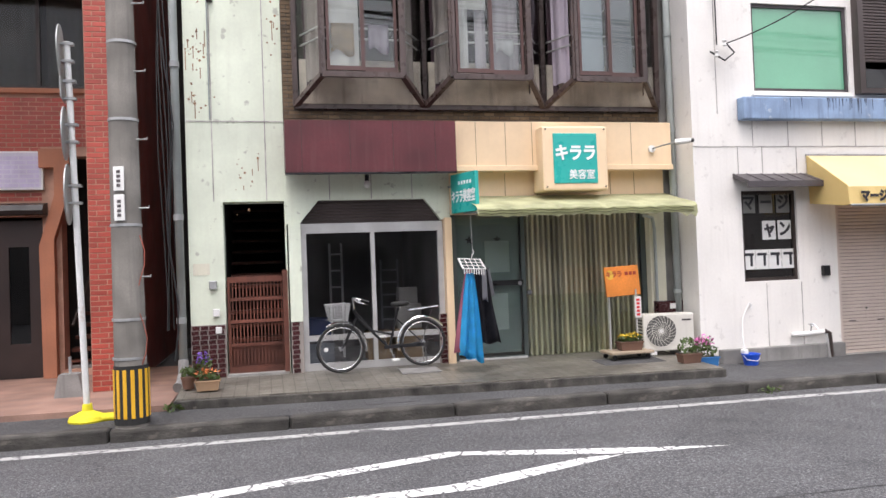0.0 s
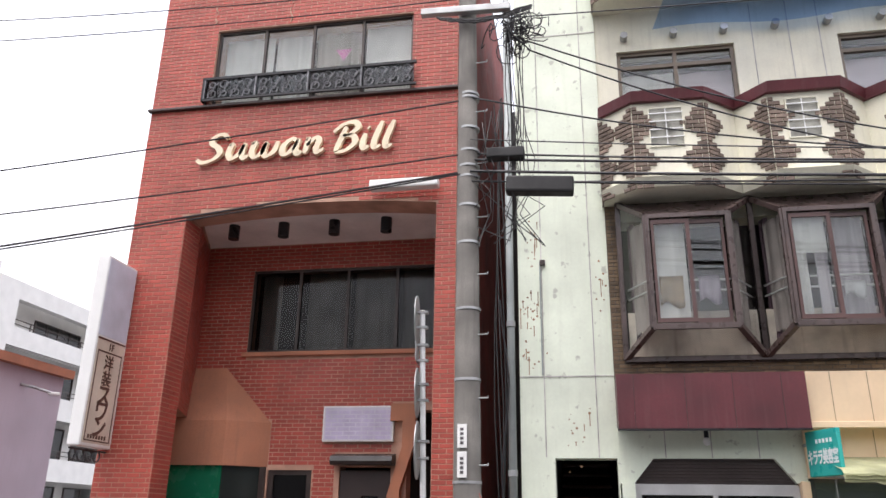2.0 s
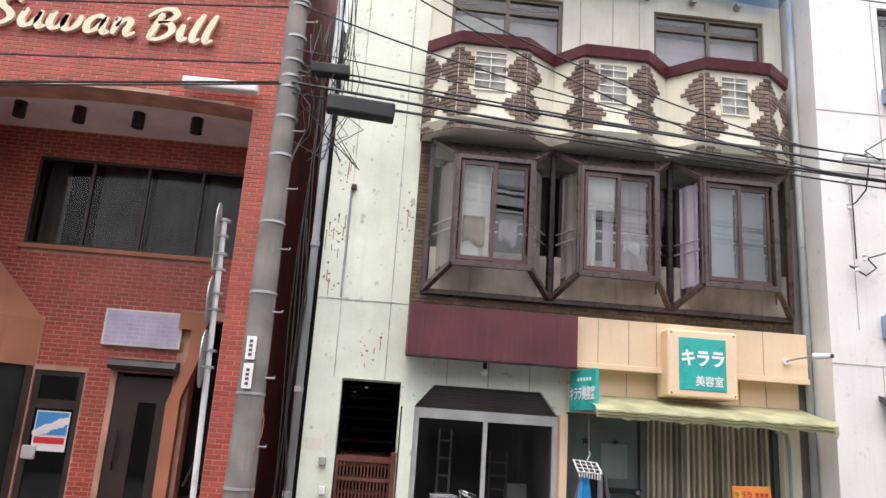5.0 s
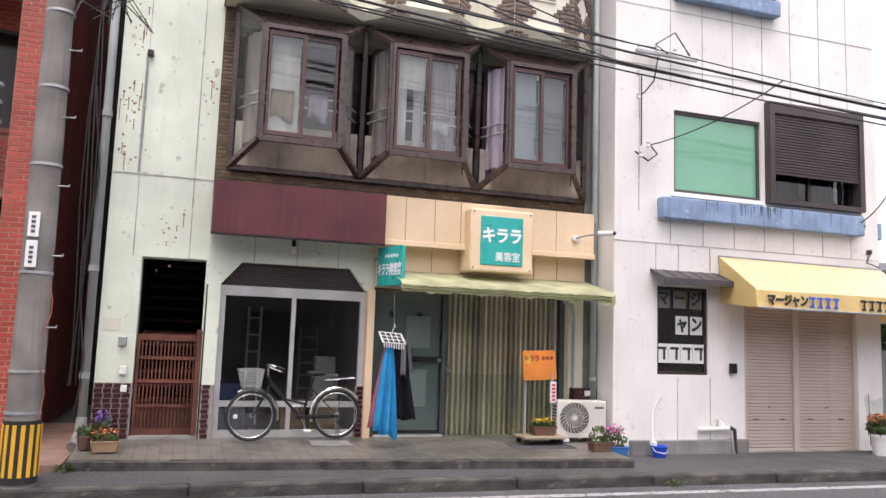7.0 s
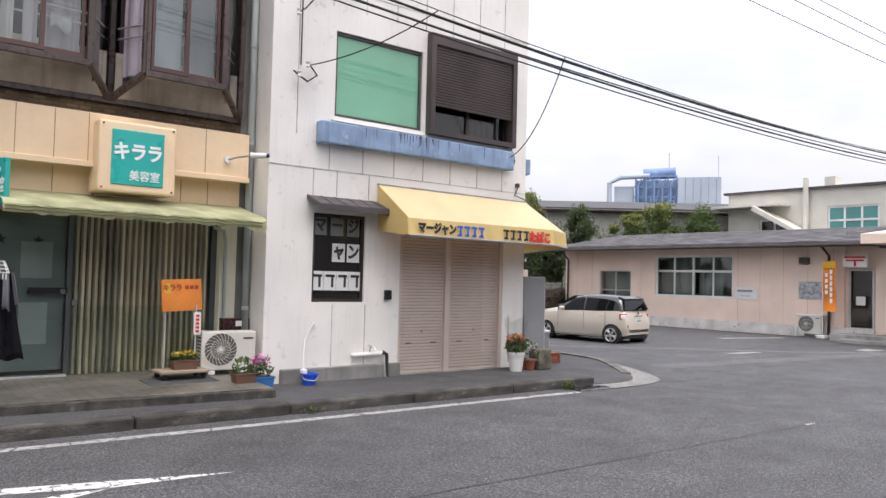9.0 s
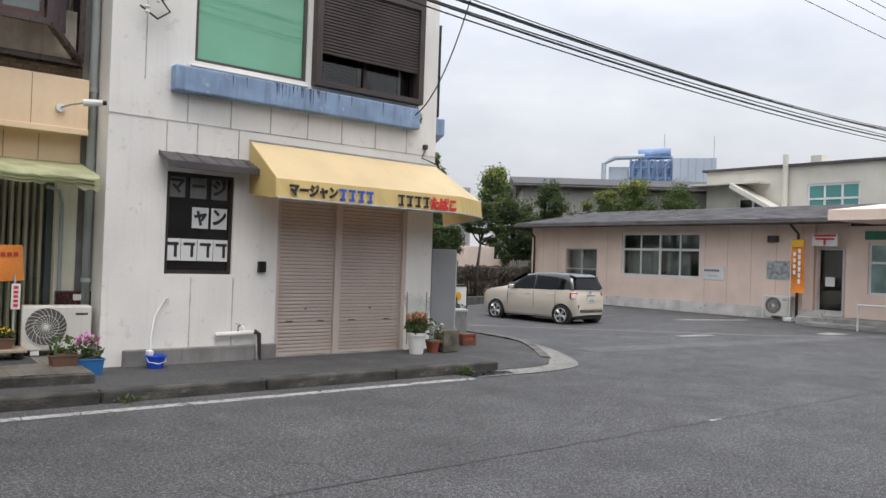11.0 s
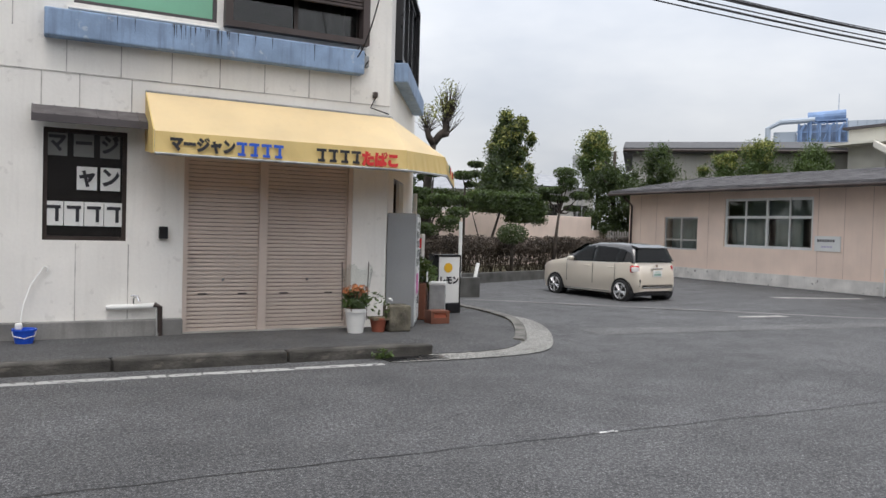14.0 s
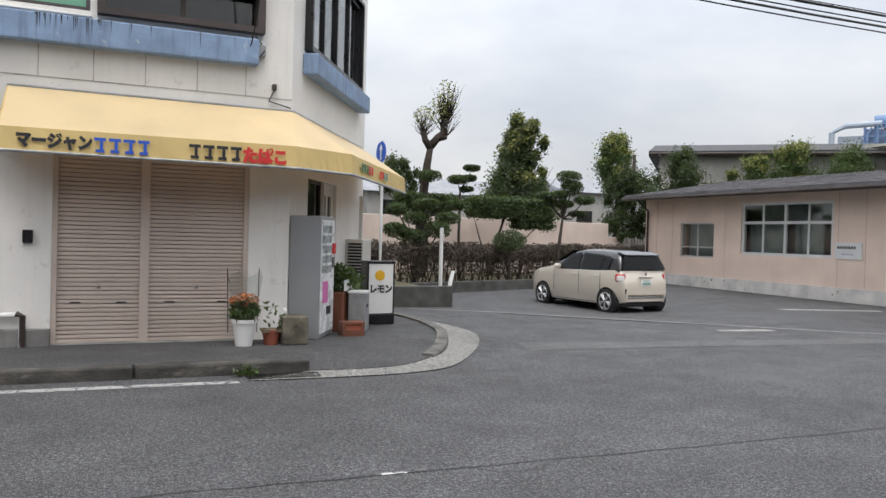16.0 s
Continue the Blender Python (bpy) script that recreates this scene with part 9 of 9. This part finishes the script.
part("plate_garnish", rbox(-1.72, -1.68, -0.22, 0.22, 0.86, 0.89, 0.008), CHROME, car)
part("wiper", tube(bmn(), [(-1.66, 0.0, 1.06), (-1.655, -0.3, 1.09)], 0.012, 5), CARBLACK, car)
part("lower_trim", rbox(-1.752, -1.72, -0.56, 0.56, 0.385, 0.405, 0.006), CHROME, car, "bright strip low on the bumper")
part("underside", rbox(-1.6, 1.7, -0.62, 0.62, 0.16, 0.3, 0.03), CARBLACK, car)
for s in (0.818, -0.818): part("side_trim", box(bmn(), -0.85, 0.85, s - 0.008, s + 0.008, 0.23, 0.25), CHROME, car)
part("badge", cyl(bmn(), (-1.70, 0, 0.95), (-1.69, 0, 0.95), 0.04, n=14), CHROME, car)
hx = Vector((20.05 - 20.32, 17.67 - 15.19, 0)).normalized()
cc = (Vector((20.05, 17.67, 0)) + Vector((20.32, 15.19, 0))) / 2 + Vector((hx.y, -hx.x, 0)) * 0.76
car.matrix_basis = Matrix.Translation((cc.x, cc.y, -0.135)) @ Matrix.Rotation(math.atan2(hx.y, hx.x), 4, "Z")

# ---- distance ----
wh = thing("warehouse", "long grey warehouse with a low pitched roof", "building", (40, 32, 0))
M = pose(34.6, 31.6, 0, 0, 0, -41.5)
part("wall", turned(box(bmn(), 0.2, 16, 0.6, 12, 0, 6.0), M), WARE, wh)
part("roof", turned(prism(bmn(), [(0, 5.95), (0, 6.2), (6, 7.2), (12.5, 6.2), (12.5, 5.95)], "x", -0.3, 16.3), M), mat("dark_roof_sheet", (0.055, 0.055, 0.058), 0.7, var=0.15), wh)
part("gutter", turned(tube(bmn(), [(-0.3, 0, 6.05), (16.3, 0, 6.0)], 0.08, 6), M), BROWNAL, wh)
c2 = thing("office_block", "two storey ivory building with teal windows", "building", (48, 12, 0))
WM = Matrix.Translation((42.0, 0, 0)) @ Matrix.Rotation(radians(-90), 4, "Z")
holes = [(-18.55 + 3.9 * i, -16.0 + 3.9 * i, 4.75, 6.05) for i in range(6)]
part("wall", turned(wall(bmn(), -24.2, 4, 0, 0.3, 0, 7.0, holes + [(-22.3, -20.6, 4.2, 5.5)]), WM), IVWALL, c2)
part("side_wall", box(bmn(), 42.3, 56, 23.9, 24.2, 0, 7.0), IVWALL, c2)
part("roof_edge", box(bmn(), 41.8, 56, -4, 24.4, 7.0, 7.12), HOODG, c2)
part("inner", box(bmn(), 43.5, 43.6, -4, 24, 0, 7), ROOM, c2)
for h in holes: window(c2, h[0], h[1], h[2], h[3], 0.05, 3, STEELW, TEALW, 0.1, m=WM, rails=(5.3,))
window(c2, -22.3, -20.6, 4.2, 5.5, 0.05, 2, STEELW, DGLASS, 0.1, m=WM)
part("canopy", box(bmn(), 40.9, 42, 20.5, 24.6, 6.15, 6.25), IVWALL, c2); part("canopy_post", cyl(bmn(), (41.0, 25.1, 3), (41.0, 25.1, 6.2), 0.06), STEELW, c2)
part("slanting_canopy", prism(bmn(), [(22.0, 6.2), (18.9, 4.4), (18.9, 4.2), (22.0, 5.9)], "x", 40.6, 41.9), IVWALL, c2)
part("pipe", cyl(bmn(), (41.8, 19.6, 3), (41.8, 19.6, 7.6), 0.14), IVWALL, c2)
part("pylon", box(bmn(), 60, 60.7, 15.2, 15.8, 0, 16), mat("red_paint", (0.6, 0.04, 0.03), 0.6), c2)
part("roof_plant", box(box(bmn(), 60, 66, 18, 27, 0, 9.3), 60, 61, 26.2, 27, 9.3, 10.2), IVWALL, c2)
fp = thing("factory", "distant blue and grey factory plant", "factory", (205, 148, 0))
FM = pose(208.8, 141.6, 0, 0, 0, -54.5)
part("grey_hall", turned(box(bmn(), 0.5, 13.5, 0, 14, 0, 35.5), FM), PLANTG, fp)
for i in range(6): part("panel_joint", turned(box(bmn(), 0.5 + 2.3 * i, 0.7 + 2.3 * i, -0.1, 0, 0, 35.5), FM), mat("cladding_joint", (0.3, 0.36, 0.43), 0.8), fp)
part("low_hall", turned(box(bmn(), -19, -13, 2, 12, 0, 33), FM), PLANTG, fp)
part("duct", turned(tube(bmn(), [(-20.5, 1, 20), (-20.5, 1, 34), (-17, 1, 35.8), (-8, 1, 36.2)], 0.8, 10), FM), PLANTG, fp)
part("tank", turned(cyl(bmn(), (-10, 4, 37), (0, 4, 37.5), 1.8, n=16), FM), PLANTB, fp)
bm = bmn()
for i in range(6):
    for k in range(2): box(bm, -12.5 + 2.5 * i, -12.1 + 2.5 * i, 1 + 6 * k, 1.4 + 6 * k, 0, 36)
for j in range(7):
    box(bm, -12.8, 0.5, 0.8, 1.2, 16 + 3.3 * j, 16.5 + 3.3 * j)
for i in range(5): tube(bm, [(-12.3 + 2.5 * i, 0.9, 18 + 3 * (i % 3)), (-9.8 + 2.5 * i, 0.9, 28 + 2 * (i % 3))], 0.3, 5); tube(bm, [(-11.6 + 2.5 * i, 0.6, 16), (-11.6 + 2.5 * i, 0.6, 33 + (i * 7) % 4), (-10.4 + 2.5 * i, 0.6, 35)], 0.35, 6)
part("steel_frame", turned(bm, FM), PLANTB, fp)
# plain filling mass; its colour stands for the shade between the steel
part("inner_mass", turned(box(bmn(), -12, 0, 3, 10, 0, 35), FM), mat("plant_shade", (0.24, 0.32, 0.46), 0.8, var=0.2, scale=0.5), fp)
part("mast", turned(cyl(bmn(), (-2, 5, 36), (-2, 5, 44), 0.12, n=5), FM), PLANTG, fp); part("mast", turned(cyl(bmn(), (13, 5, 35), (13, 5, 43), 0.12, n=5), FM), PLANTG, fp)
for i, (x, y, w, d, h, m_) in enumerate(((24, 46, 7, 8, 4.3, WARE), (33, 50, 8, 8, 4.6, IVWALL), (41, 50, 6, 8, 5.2, WARE), (15, 40, 6, 8, 3.6, WARE))):
    hs = thing("far_house", "small grey roofed house beyond the garden", "house", (x, y, 0), group="far houses")
    part("wall", box(bmn(), x, x + w, y, y + d, 0, h), m_, hs)
    part("roof", prism(bmn(), [(y - 0.5, h), (y + d / 2, h + 1.3), (y + d + 0.5, h)], "x", x - 0.4, x + w + 0.4), mat("far_roof", (0.30, 0.31, 0.33), 0.7, var=0.1), hs)
    for k in range(2): part("window", box(bmn(), x + 1 + 3 * k, x + 2.4 + 3 * k, y - 0.03, y, 2.6, 3.8), DGLASS, hs)
lt = thing("lattice_mast", "thin steel lattice mast", "mast", (38.2, 40.7, 0))
bm = bmn()
for dx in (0, 0.45):
    for dy in (0, 0.45): box(bm, 38.2 + dx, 38.24 + dx, 40.7 + dy, 40.74 + dy, 0, 6.3)
for j in range(12): box(bm, 38.2, 38.69, 40.7, 40.74, 0.5 * j + 0.4, 0.5 * j + 0.44)
part("lattice", bm, GREYST, lt); part("head", box(bmn(), 38.15, 38.75, 40.65, 41.2, 5.9, 6.7), GREYST, lt)

# ---- houses past the brick building ----
mv = thing("mauve_house", "plain mauve rendered house with a rust red eave", "house", (-17, 20, 0))
part("wall", box(bmn(), -22, -14, 11.5, 18.7, 0, 5.4), mat("mauve_render", (0.56, 0.51, 0.58), 0.85, var=0.06, scale=0.8, streak=0.2, streak_col=(0.4, 0.37, 0.42)), mv)
part("eave", box(bmn(), -22.1, -13.8, 11.3, 18.85, 5.4, 5.62), TERRA, mv)
lampb = part("wall_lamp", tube(bmn(), [(-14.0, 17.1, 4.98), (-13.8, 17.3, 4.94), (-13.5, 17.6, 4.84)], 0.035, 6), GREYST, mv, "grey lamp arm on the wall")
part("lamp_head", turned(rbox(-0.14, 0.14, -0.07, 0.07, -0.04, 0.04, 0.02), pose(-13.45, 17.68, 4.82, 0, 0, 30)), PLASTW, lampb)
ap = thing("white_apartment", "white apartment house with recessed balconies", "building", (-30, 38, 0))
WHITER = mat("bright_white_render", (0.78, 0.77, 0.74), 0.8, var=0.04)
AM = Matrix.Translation((-27, 30.2, 0)) @ Matrix.Rotation(radians(90), 4, "Z")     # the front runs along +y
hol = [(1.5, 13, 10.4, 11.75), (1.2, 13, 7.6, 9.5), (1.2, 13, 4.6, 6.5), (1.2, 13, 1.6, 3.5)]
part("wall", turned(wall(bmn(), 0, 14, -0.2, 0.1, 0, 12.6, hol), AM), WHITER, ap)
part("end_wall", box(bmn(), -40, -26.9, 29.9, 30.2, 0, 13.2), WHITER, ap)
part("parapet", turned(prism(bmn(), [(0.1, 11.75), (0.9, 13.2), (1.2, 13.2), (1.2, 12.5), (0.3, 11.75)], "x", 0, 14), AM), WHITER, ap)
part("balcony_back", turned(box(bmn(), 0, 14, 1.5, 1.7, 0, 12.6), AM), WHITER, ap)
for h in hol:
    part("balcony_floor", turned(box(bmn(), 0, 14, 0.1, 1.5, h[2] - 0.95, h[2] - 0.75), AM), WHITER, ap)
    for w0, w1 in ((1.7, 3.4), (4.9, 8.8), (9.6, 12.6)): window(ap, w0, w1, h[2] - 0.7, h[3] - 0.15, 1.42, 2 if w1 - w0 < 3.5 else 4, BROWNAL, DGLASS, 0.07, m=AM)
    bm = bmn()
    for j in range(2): box(bm, h[0], h[1], 0.0, 0.04, h[2] + 0.18 + 0.22 * j, h[2] + 0.22 + 0.22 * j)
    for j in range(9): box(bm, h[0] + 1.35 * j, h[0] + 1.35 * j + 0.05, 0.0, 0.04, h[2], h[2] + 0.42)
    part("balcony_rail", turned(bm, AM), BROWNAL, ap)
# plain fronts across the street, behind the viewer
solo("opposite_wall", wall(bmn(), -40, 60, -7.5, -7, 0, 7.5, [(-38 + 5 * i, -35.5 + 5 * i, 1, 2.6) for i in range(19)] + [(-38 + 5 * i, -35.5 + 5 * i, 4.3, 6) for i in range(19)]), FARWALL, "plain house fronts on the opposite side", "wall", "structure")
solo("opposite_pane", box(bmn(), -40, 60, -7.35, -7.3, 0.5, 7), mat("opposite_glass", (0.05, 0.055, 0.06), 0.2), "dark windows of the opposite fronts", "window", "structure")

# ---- kerb stones and bricks, last ----


def shared(name, verts, faces, material):
    me = bpy.data.meshes.new(name)
    me.from_pydata(verts, [], faces)
    me.materials.append(material)
    return me


def chip(bm):
    me = bpy.data.meshes.new("piece")
    bm.normal_update(); bm.to_mesh(me); bm.free()
    return me


kerb = thing("kerb", "stained old concrete kerb stones along the street", "kerb", (4, 8.8, 0), kind="structure")
stones = []
for i in range(3):
    b = rbox(0, 0.985, 0, 0.2, -0.1, 0.14, 0.025, 2)
    bmesh.ops.subdivide_edges(b, edges=[e for e in b.edges if abs(e.verts[0].co.x - e.verts[1].co.x) > 0.5], cuts=7)
    for v in b.verts: v.co += Vector(noise.noise_vector(v.co * 7 + Vector((i * 7, 0, 0)))) * 0.014
    me = chip(b); me.materials.append(KERB); stones.append(me)
x = -13.0
i = 0
while x < 10.4:
    o = new("kerb_stone", stones[i % 3])
    o.parent = kerb; o.matrix_parent_inverse = Matrix.Translation(-kerb.location)
    o.matrix_basis = pose(x, 8.74 - 0.022 * x + 0.01 * math.sin(i * 2.1), 0.004 * math.sin(i * 1.7), 0.6 * math.sin(i), 0.2 * math.cos(3 * i), -1.26 + 0.25 * math.sin(i * 5)) @ Matrix.Diagonal((1.9, 1, 1, 1))
    x += 1.885; i += 1
o = new("kerb_stone", stones[0])
o.parent = kerb; o.matrix_parent_inverse = Matrix.Translation(-kerb.location)
o.matrix_basis = pose(10.42, 8.52, -0.02, 0, 5.5, -1.5) @ Matrix.Diagonal((1.0, 1, 1, 1))
ring_ = [p for p in INNER if p[1] > 9.0 and p[0] > 12.5]
for g in range(0, len(ring_) - 1, 6):
    run = ring_[g:g + 7]
    if len(run) < 3: break
    bm = bmn()
    rows_ = []
    for i, p in enumerate(run):
        q, w = Vector(run[max(0, i - 1)]), Vector(run[min(len(run) - 1, i + 1)])
        nv = Vector(((w - q).y, -(w - q).x)).normalized()
        c, h = Vector(p), edge_height(p)
        if i == 0: c += (w - q).normalized() * 0.006
        o_, n_ = c + nv * 0.04, c - nv * 0.13
        rows_.append([bm.verts.new(v) for v in ((o_.x, o_.y, -0.05), (o_.x, o_.y, h + 0.012), (o_.x - nv.x * 0.02, o_.y - nv.y * 0.02, h + 0.034), (n_.x, n_.y, h + 0.03), (n_.x, n_.y, -0.05))])
    for A, B in zip(rows_, rows_[1:]):
        for k in range(4): bm.faces.new((A[k], B[k], B[k + 1], A[k + 1]))
    bm.faces.new(rows_[0]); bm.faces.new(rows_[-1][::-1])
    bmesh.ops.recalc_face_normals(bm, faces=bm.faces[:])
    part("kerb_stone", bm, OLDKERB, kerb)


def brick_field(V, F, origin, ux, nx, length, z0, z1, holes=(), bl=0.212, bh=0.060, j=0.013, proud=0.007, keep=None, stack=False):
    """Bricks on an upright face: origin, run direction, outward normal; holes in run and height. Boxes without backs."""
    o, u, n = Vector(origin), Vector(ux).normalized(), Vector(nx).normalized()
    rows = int((z1 - z0) / (bh + j))
    for r in range(rows):
        za = z0 + r * (bh + j) + j / 2
        zb = za + bh
        s = 0.0 if stack or r % 2 == 0 else -(bl + j) / 2
        while s < length:
            a, b = max(0, s) + j / 2, min(length, s + bl + j) - j / 2
            s += bl + j
            if b - a < 0.03: continue
            segs = [(a, b)]
            for h in holes:
                if h[2] < zb and h[3] > za:
                    t = []
                    for p, q in segs:
                        if q <= h[0] or p >= h[1]: t.append((p, q)); continue
                        if p < h[0] - 0.02: t.append((p, h[0]))
                        if q > h[1] + 0.02: t.append((h[1], q))
                    segs = t
            for p, q in segs:
                if keep and keep(p, q, za): continue
                k = len(V)
                for d, e in ((0.0, 0.0), (proud, 0.003)):
                    for ss, zz in ((p + e, za + e), (q - e, za + e), (q - e, zb - e), (p + e, zb - e)):
                        w = o + u * ss + n * d
                        V.append((w.x, w.y, zz))
                F += [(k + 4, k + 5, k + 6, k + 7), (k, k + 1, k + 5, k + 4), (k + 1, k + 2, k + 6, k + 5), (k + 2, k + 3, k + 7, k + 6), (k + 3, k, k + 4, k + 7)]


def brick_part(name, V, F, material, parent, label=""):
    me = shared(name, V, F, material)
    ob = new(name, me)
    ob.parent = parent
    if parent.type == "EMPTY": ob.matrix_parent_inverse = Matrix.Translation(-parent.location)
    bmx = bmesh.new(); bmx.from_mesh(me); bmesh.ops.recalc_face_normals(bmx, faces=bmx.faces[:]); bmx.to_mesh(me); bmx.free()
    return tagged(ob, label, kind="stuff")


V, F = [], []
# the pieces beside the doors at street level are singled out
near = []
def pick(p, q, za):
    if 2.45 < p < 5.4 and za < 4.2 and len(near) < 280:
        near.append((p, q, za)); return True
    return False
UL, UR = (1, 0, 0), (0, -1, 0)
def below_arch(p, q, za):
    x = -7.75 + (p + q) / 2
    return -6.74 < x < -2.42 and za < 6.94 - 0.12 * (2 * (x + 6.78) / 4.4 - 1) ** 2
brick_field(V, F, (-7.75, 11.36, 0), UL, UR, 5.7, 6.77, SH, [(1.13, 4.89, 8.95, 10.55)], keep=below_arch)
brick_field(V, F, (-7.75, 11.36, 0), UL, UR, 0.97, 0.2, 6.775)
brick_field(V, F, (-2.38, 11.36, 0), UL, UR, 0.33, 0.2, 6.775)
brick_field(V, F, (-7.6, 13.46, 0), UL, UR, 5.3, 0.25, 7.0, [(1.22, 5.05, 4.76, 6.46), (3.08, 4.2, 0, 3.0), (1.8, 2.69, 0, 2.74), (4.1, 5.3, 0, 3.85), (0, 1.85, 0, 3.55), (2.85, 4.15, 3.2, 3.82)], keep=pick)
brick_field(V, F, (-6.78, 11.36, 0), (0, 1, 0), (1, 0, 0), 0.54, 0.2, 6.8)
brick_field(V, F, (-6.78, 11.9, 0), (-0.59, 1.56, 0), (1.56, 0.59, 0), 1.66, 3.6, 6.95)
brick_field(V, F, (-2.05, 11.36, 0), (0, 1, 0), (1, 0, 0), 0.6, 0.2, SH)
V2, F2 = [], []
brick_field(V2, F2, (-4.70, 13.356, 0), UL, UR, 1.2, 3.235, 3.79, proud=0.006)
brick_part("sign_bricks", V2, F2, LILAC, suwan, "lilac painted bricks of the sign panel")
brick_part("bricks", V, F, BRICK, suwan, "glazed red facing bricks")
cache = {}
for p, q, za in near:
    L = round(q - p, 3)
    if L not in cache:
        v, f = [], []
        brick_field(v, f, (0, 0, 0), UL, UR, L + 0.013, 0, 0.074, bl=max(L, 0.03))
        cache[L] = shared("brick", v, f, BRICKP)
    o = new("brick", cache[L])
    o.parent = suwan; o.matrix_parent_inverse = Matrix.Translation(-suwan.location)
    o.matrix_basis = pose(-7.6 + p - 0.0065, 13.46, za - 0.0065)
# white run marks of mortar on the upper wall
bm = bmn()
for x, z0, z1 in ((-5.2, 10.6, 11.3), (-6.7, 10.7, 11.1), (-3.9, 11.0, 11.4), (-2.6, 11.0, 11.6)):
    tube(bm, [(x + 0.03 * math.sin(k * 2), 11.344, z0 + (z1 - z0) * k / 6) for k in range(7)], lambda u: 0.012 + 0.01 * math.sin(u * 9), 4)
part("lime_stain", bm, MORTAR, suwan)
# brown brick of the salon's upper floor
bm = wall(bmn(), 0.28, 6.2, 11.06, 11.5, 3.8, 6.62, [(0.46, 6.06, 4.07, 6.6)])
part("brick_backing", bm, DARKMORT, kirara)
V, F = [], []
brick_field(V, F, (0.28, 11.06, 0), UL, UR, 5.92, 3.8, 6.6, [(0.18, 5.78, 4.07, 6.6)], bl=0.15, bh=0.048, j=0.010)
brick_part("upper_bricks", V, F, YBRICK, kirara, "small brown facing bricks")
# jagged quoins of the balconies
V, F = [], []
rq = random.Random(3)
for zb in (6.40, 9.90):
    for k in range(1, len(PLAN) - 1):
        c = Vector((*PLAN[k], 0))
        inner = PLAN[k][1] > 10.6
        if inner and 1 < k < len(PLAN) - 2: continue
        for nb in (PLAN[k - 1], PLAN[k + 1]):
            d = Vector((nb[0], nb[1], 0)) - c
            L = d.length
            d.normalize()
            nn = Vector((d.y, -d.x, 0))
            if nn.y > 0: nn = -nn
            for r in range(20):
                za = zb + r * 0.0695
                if za + 0.06 > zb + 1.37: break
                tri = abs(((r + 2) % 8) - 4) / 4
                w = min(L * 0.98, 0.10 + 0.26 * tri + rq.uniform(-0.02, 0.02))
                s = 0.0
                off = 0.0 if r % 2 else 0.09
                cut = [0, off, off + 0.18, off + 0.36, off + 0.54] if off else [0, 0.18, 0.36, 0.54]
                for a, b in zip(cut, cut[1:]):
                    b = min(b, w)
                    if b - a > 0.02:
                        brick_field(V, F, c + d * a, d, nn, b - a, za, za + 0.0695, bl=b - a, bh=0.058, j=0.010, proud=0.022)
brick_part("quoin_bricks", V, F, QBRICK, kirara, "grey brown brick quoins")
# maroon tiles at the foot of the shop
mt = part("tile_base", box(bmn(), -1.05, -0.58, 11.07, 11.12, 0.3, 1.05), GROUT, kirara)
part("tile_base", box(bmn(), 0.3, 0.47, 11.03, 11.1, 0.3, 1.05), GROUT, kirara)
part("tile_base", box(bmn(), 2.44, 2.555, 11.07, 11.12, 0.3, 1.05), GROUT, kirara)
tv, tf = [], []
brick_field(tv, tf, (0, 0, 0), UL, UR, 0.105, 0, 0.065, bl=0.095, bh=0.056, j=0.008, proud=0.008)
tile = shared("tile", tv, tf, MTILE)
for x0, n_, y in ((-1.045, 4, 11.07), (0.305, 1, 11.03), (2.445, 1, 11.07)):
    for i in range(n_):
        for r in range(11):
            o = new("tile", tile)
            o.parent = mt
            o.matrix_basis = pose(x0 + 0.112 * i + (0.0 if r % 2 else 0.012), y, 0.32 + 0.066 * r)
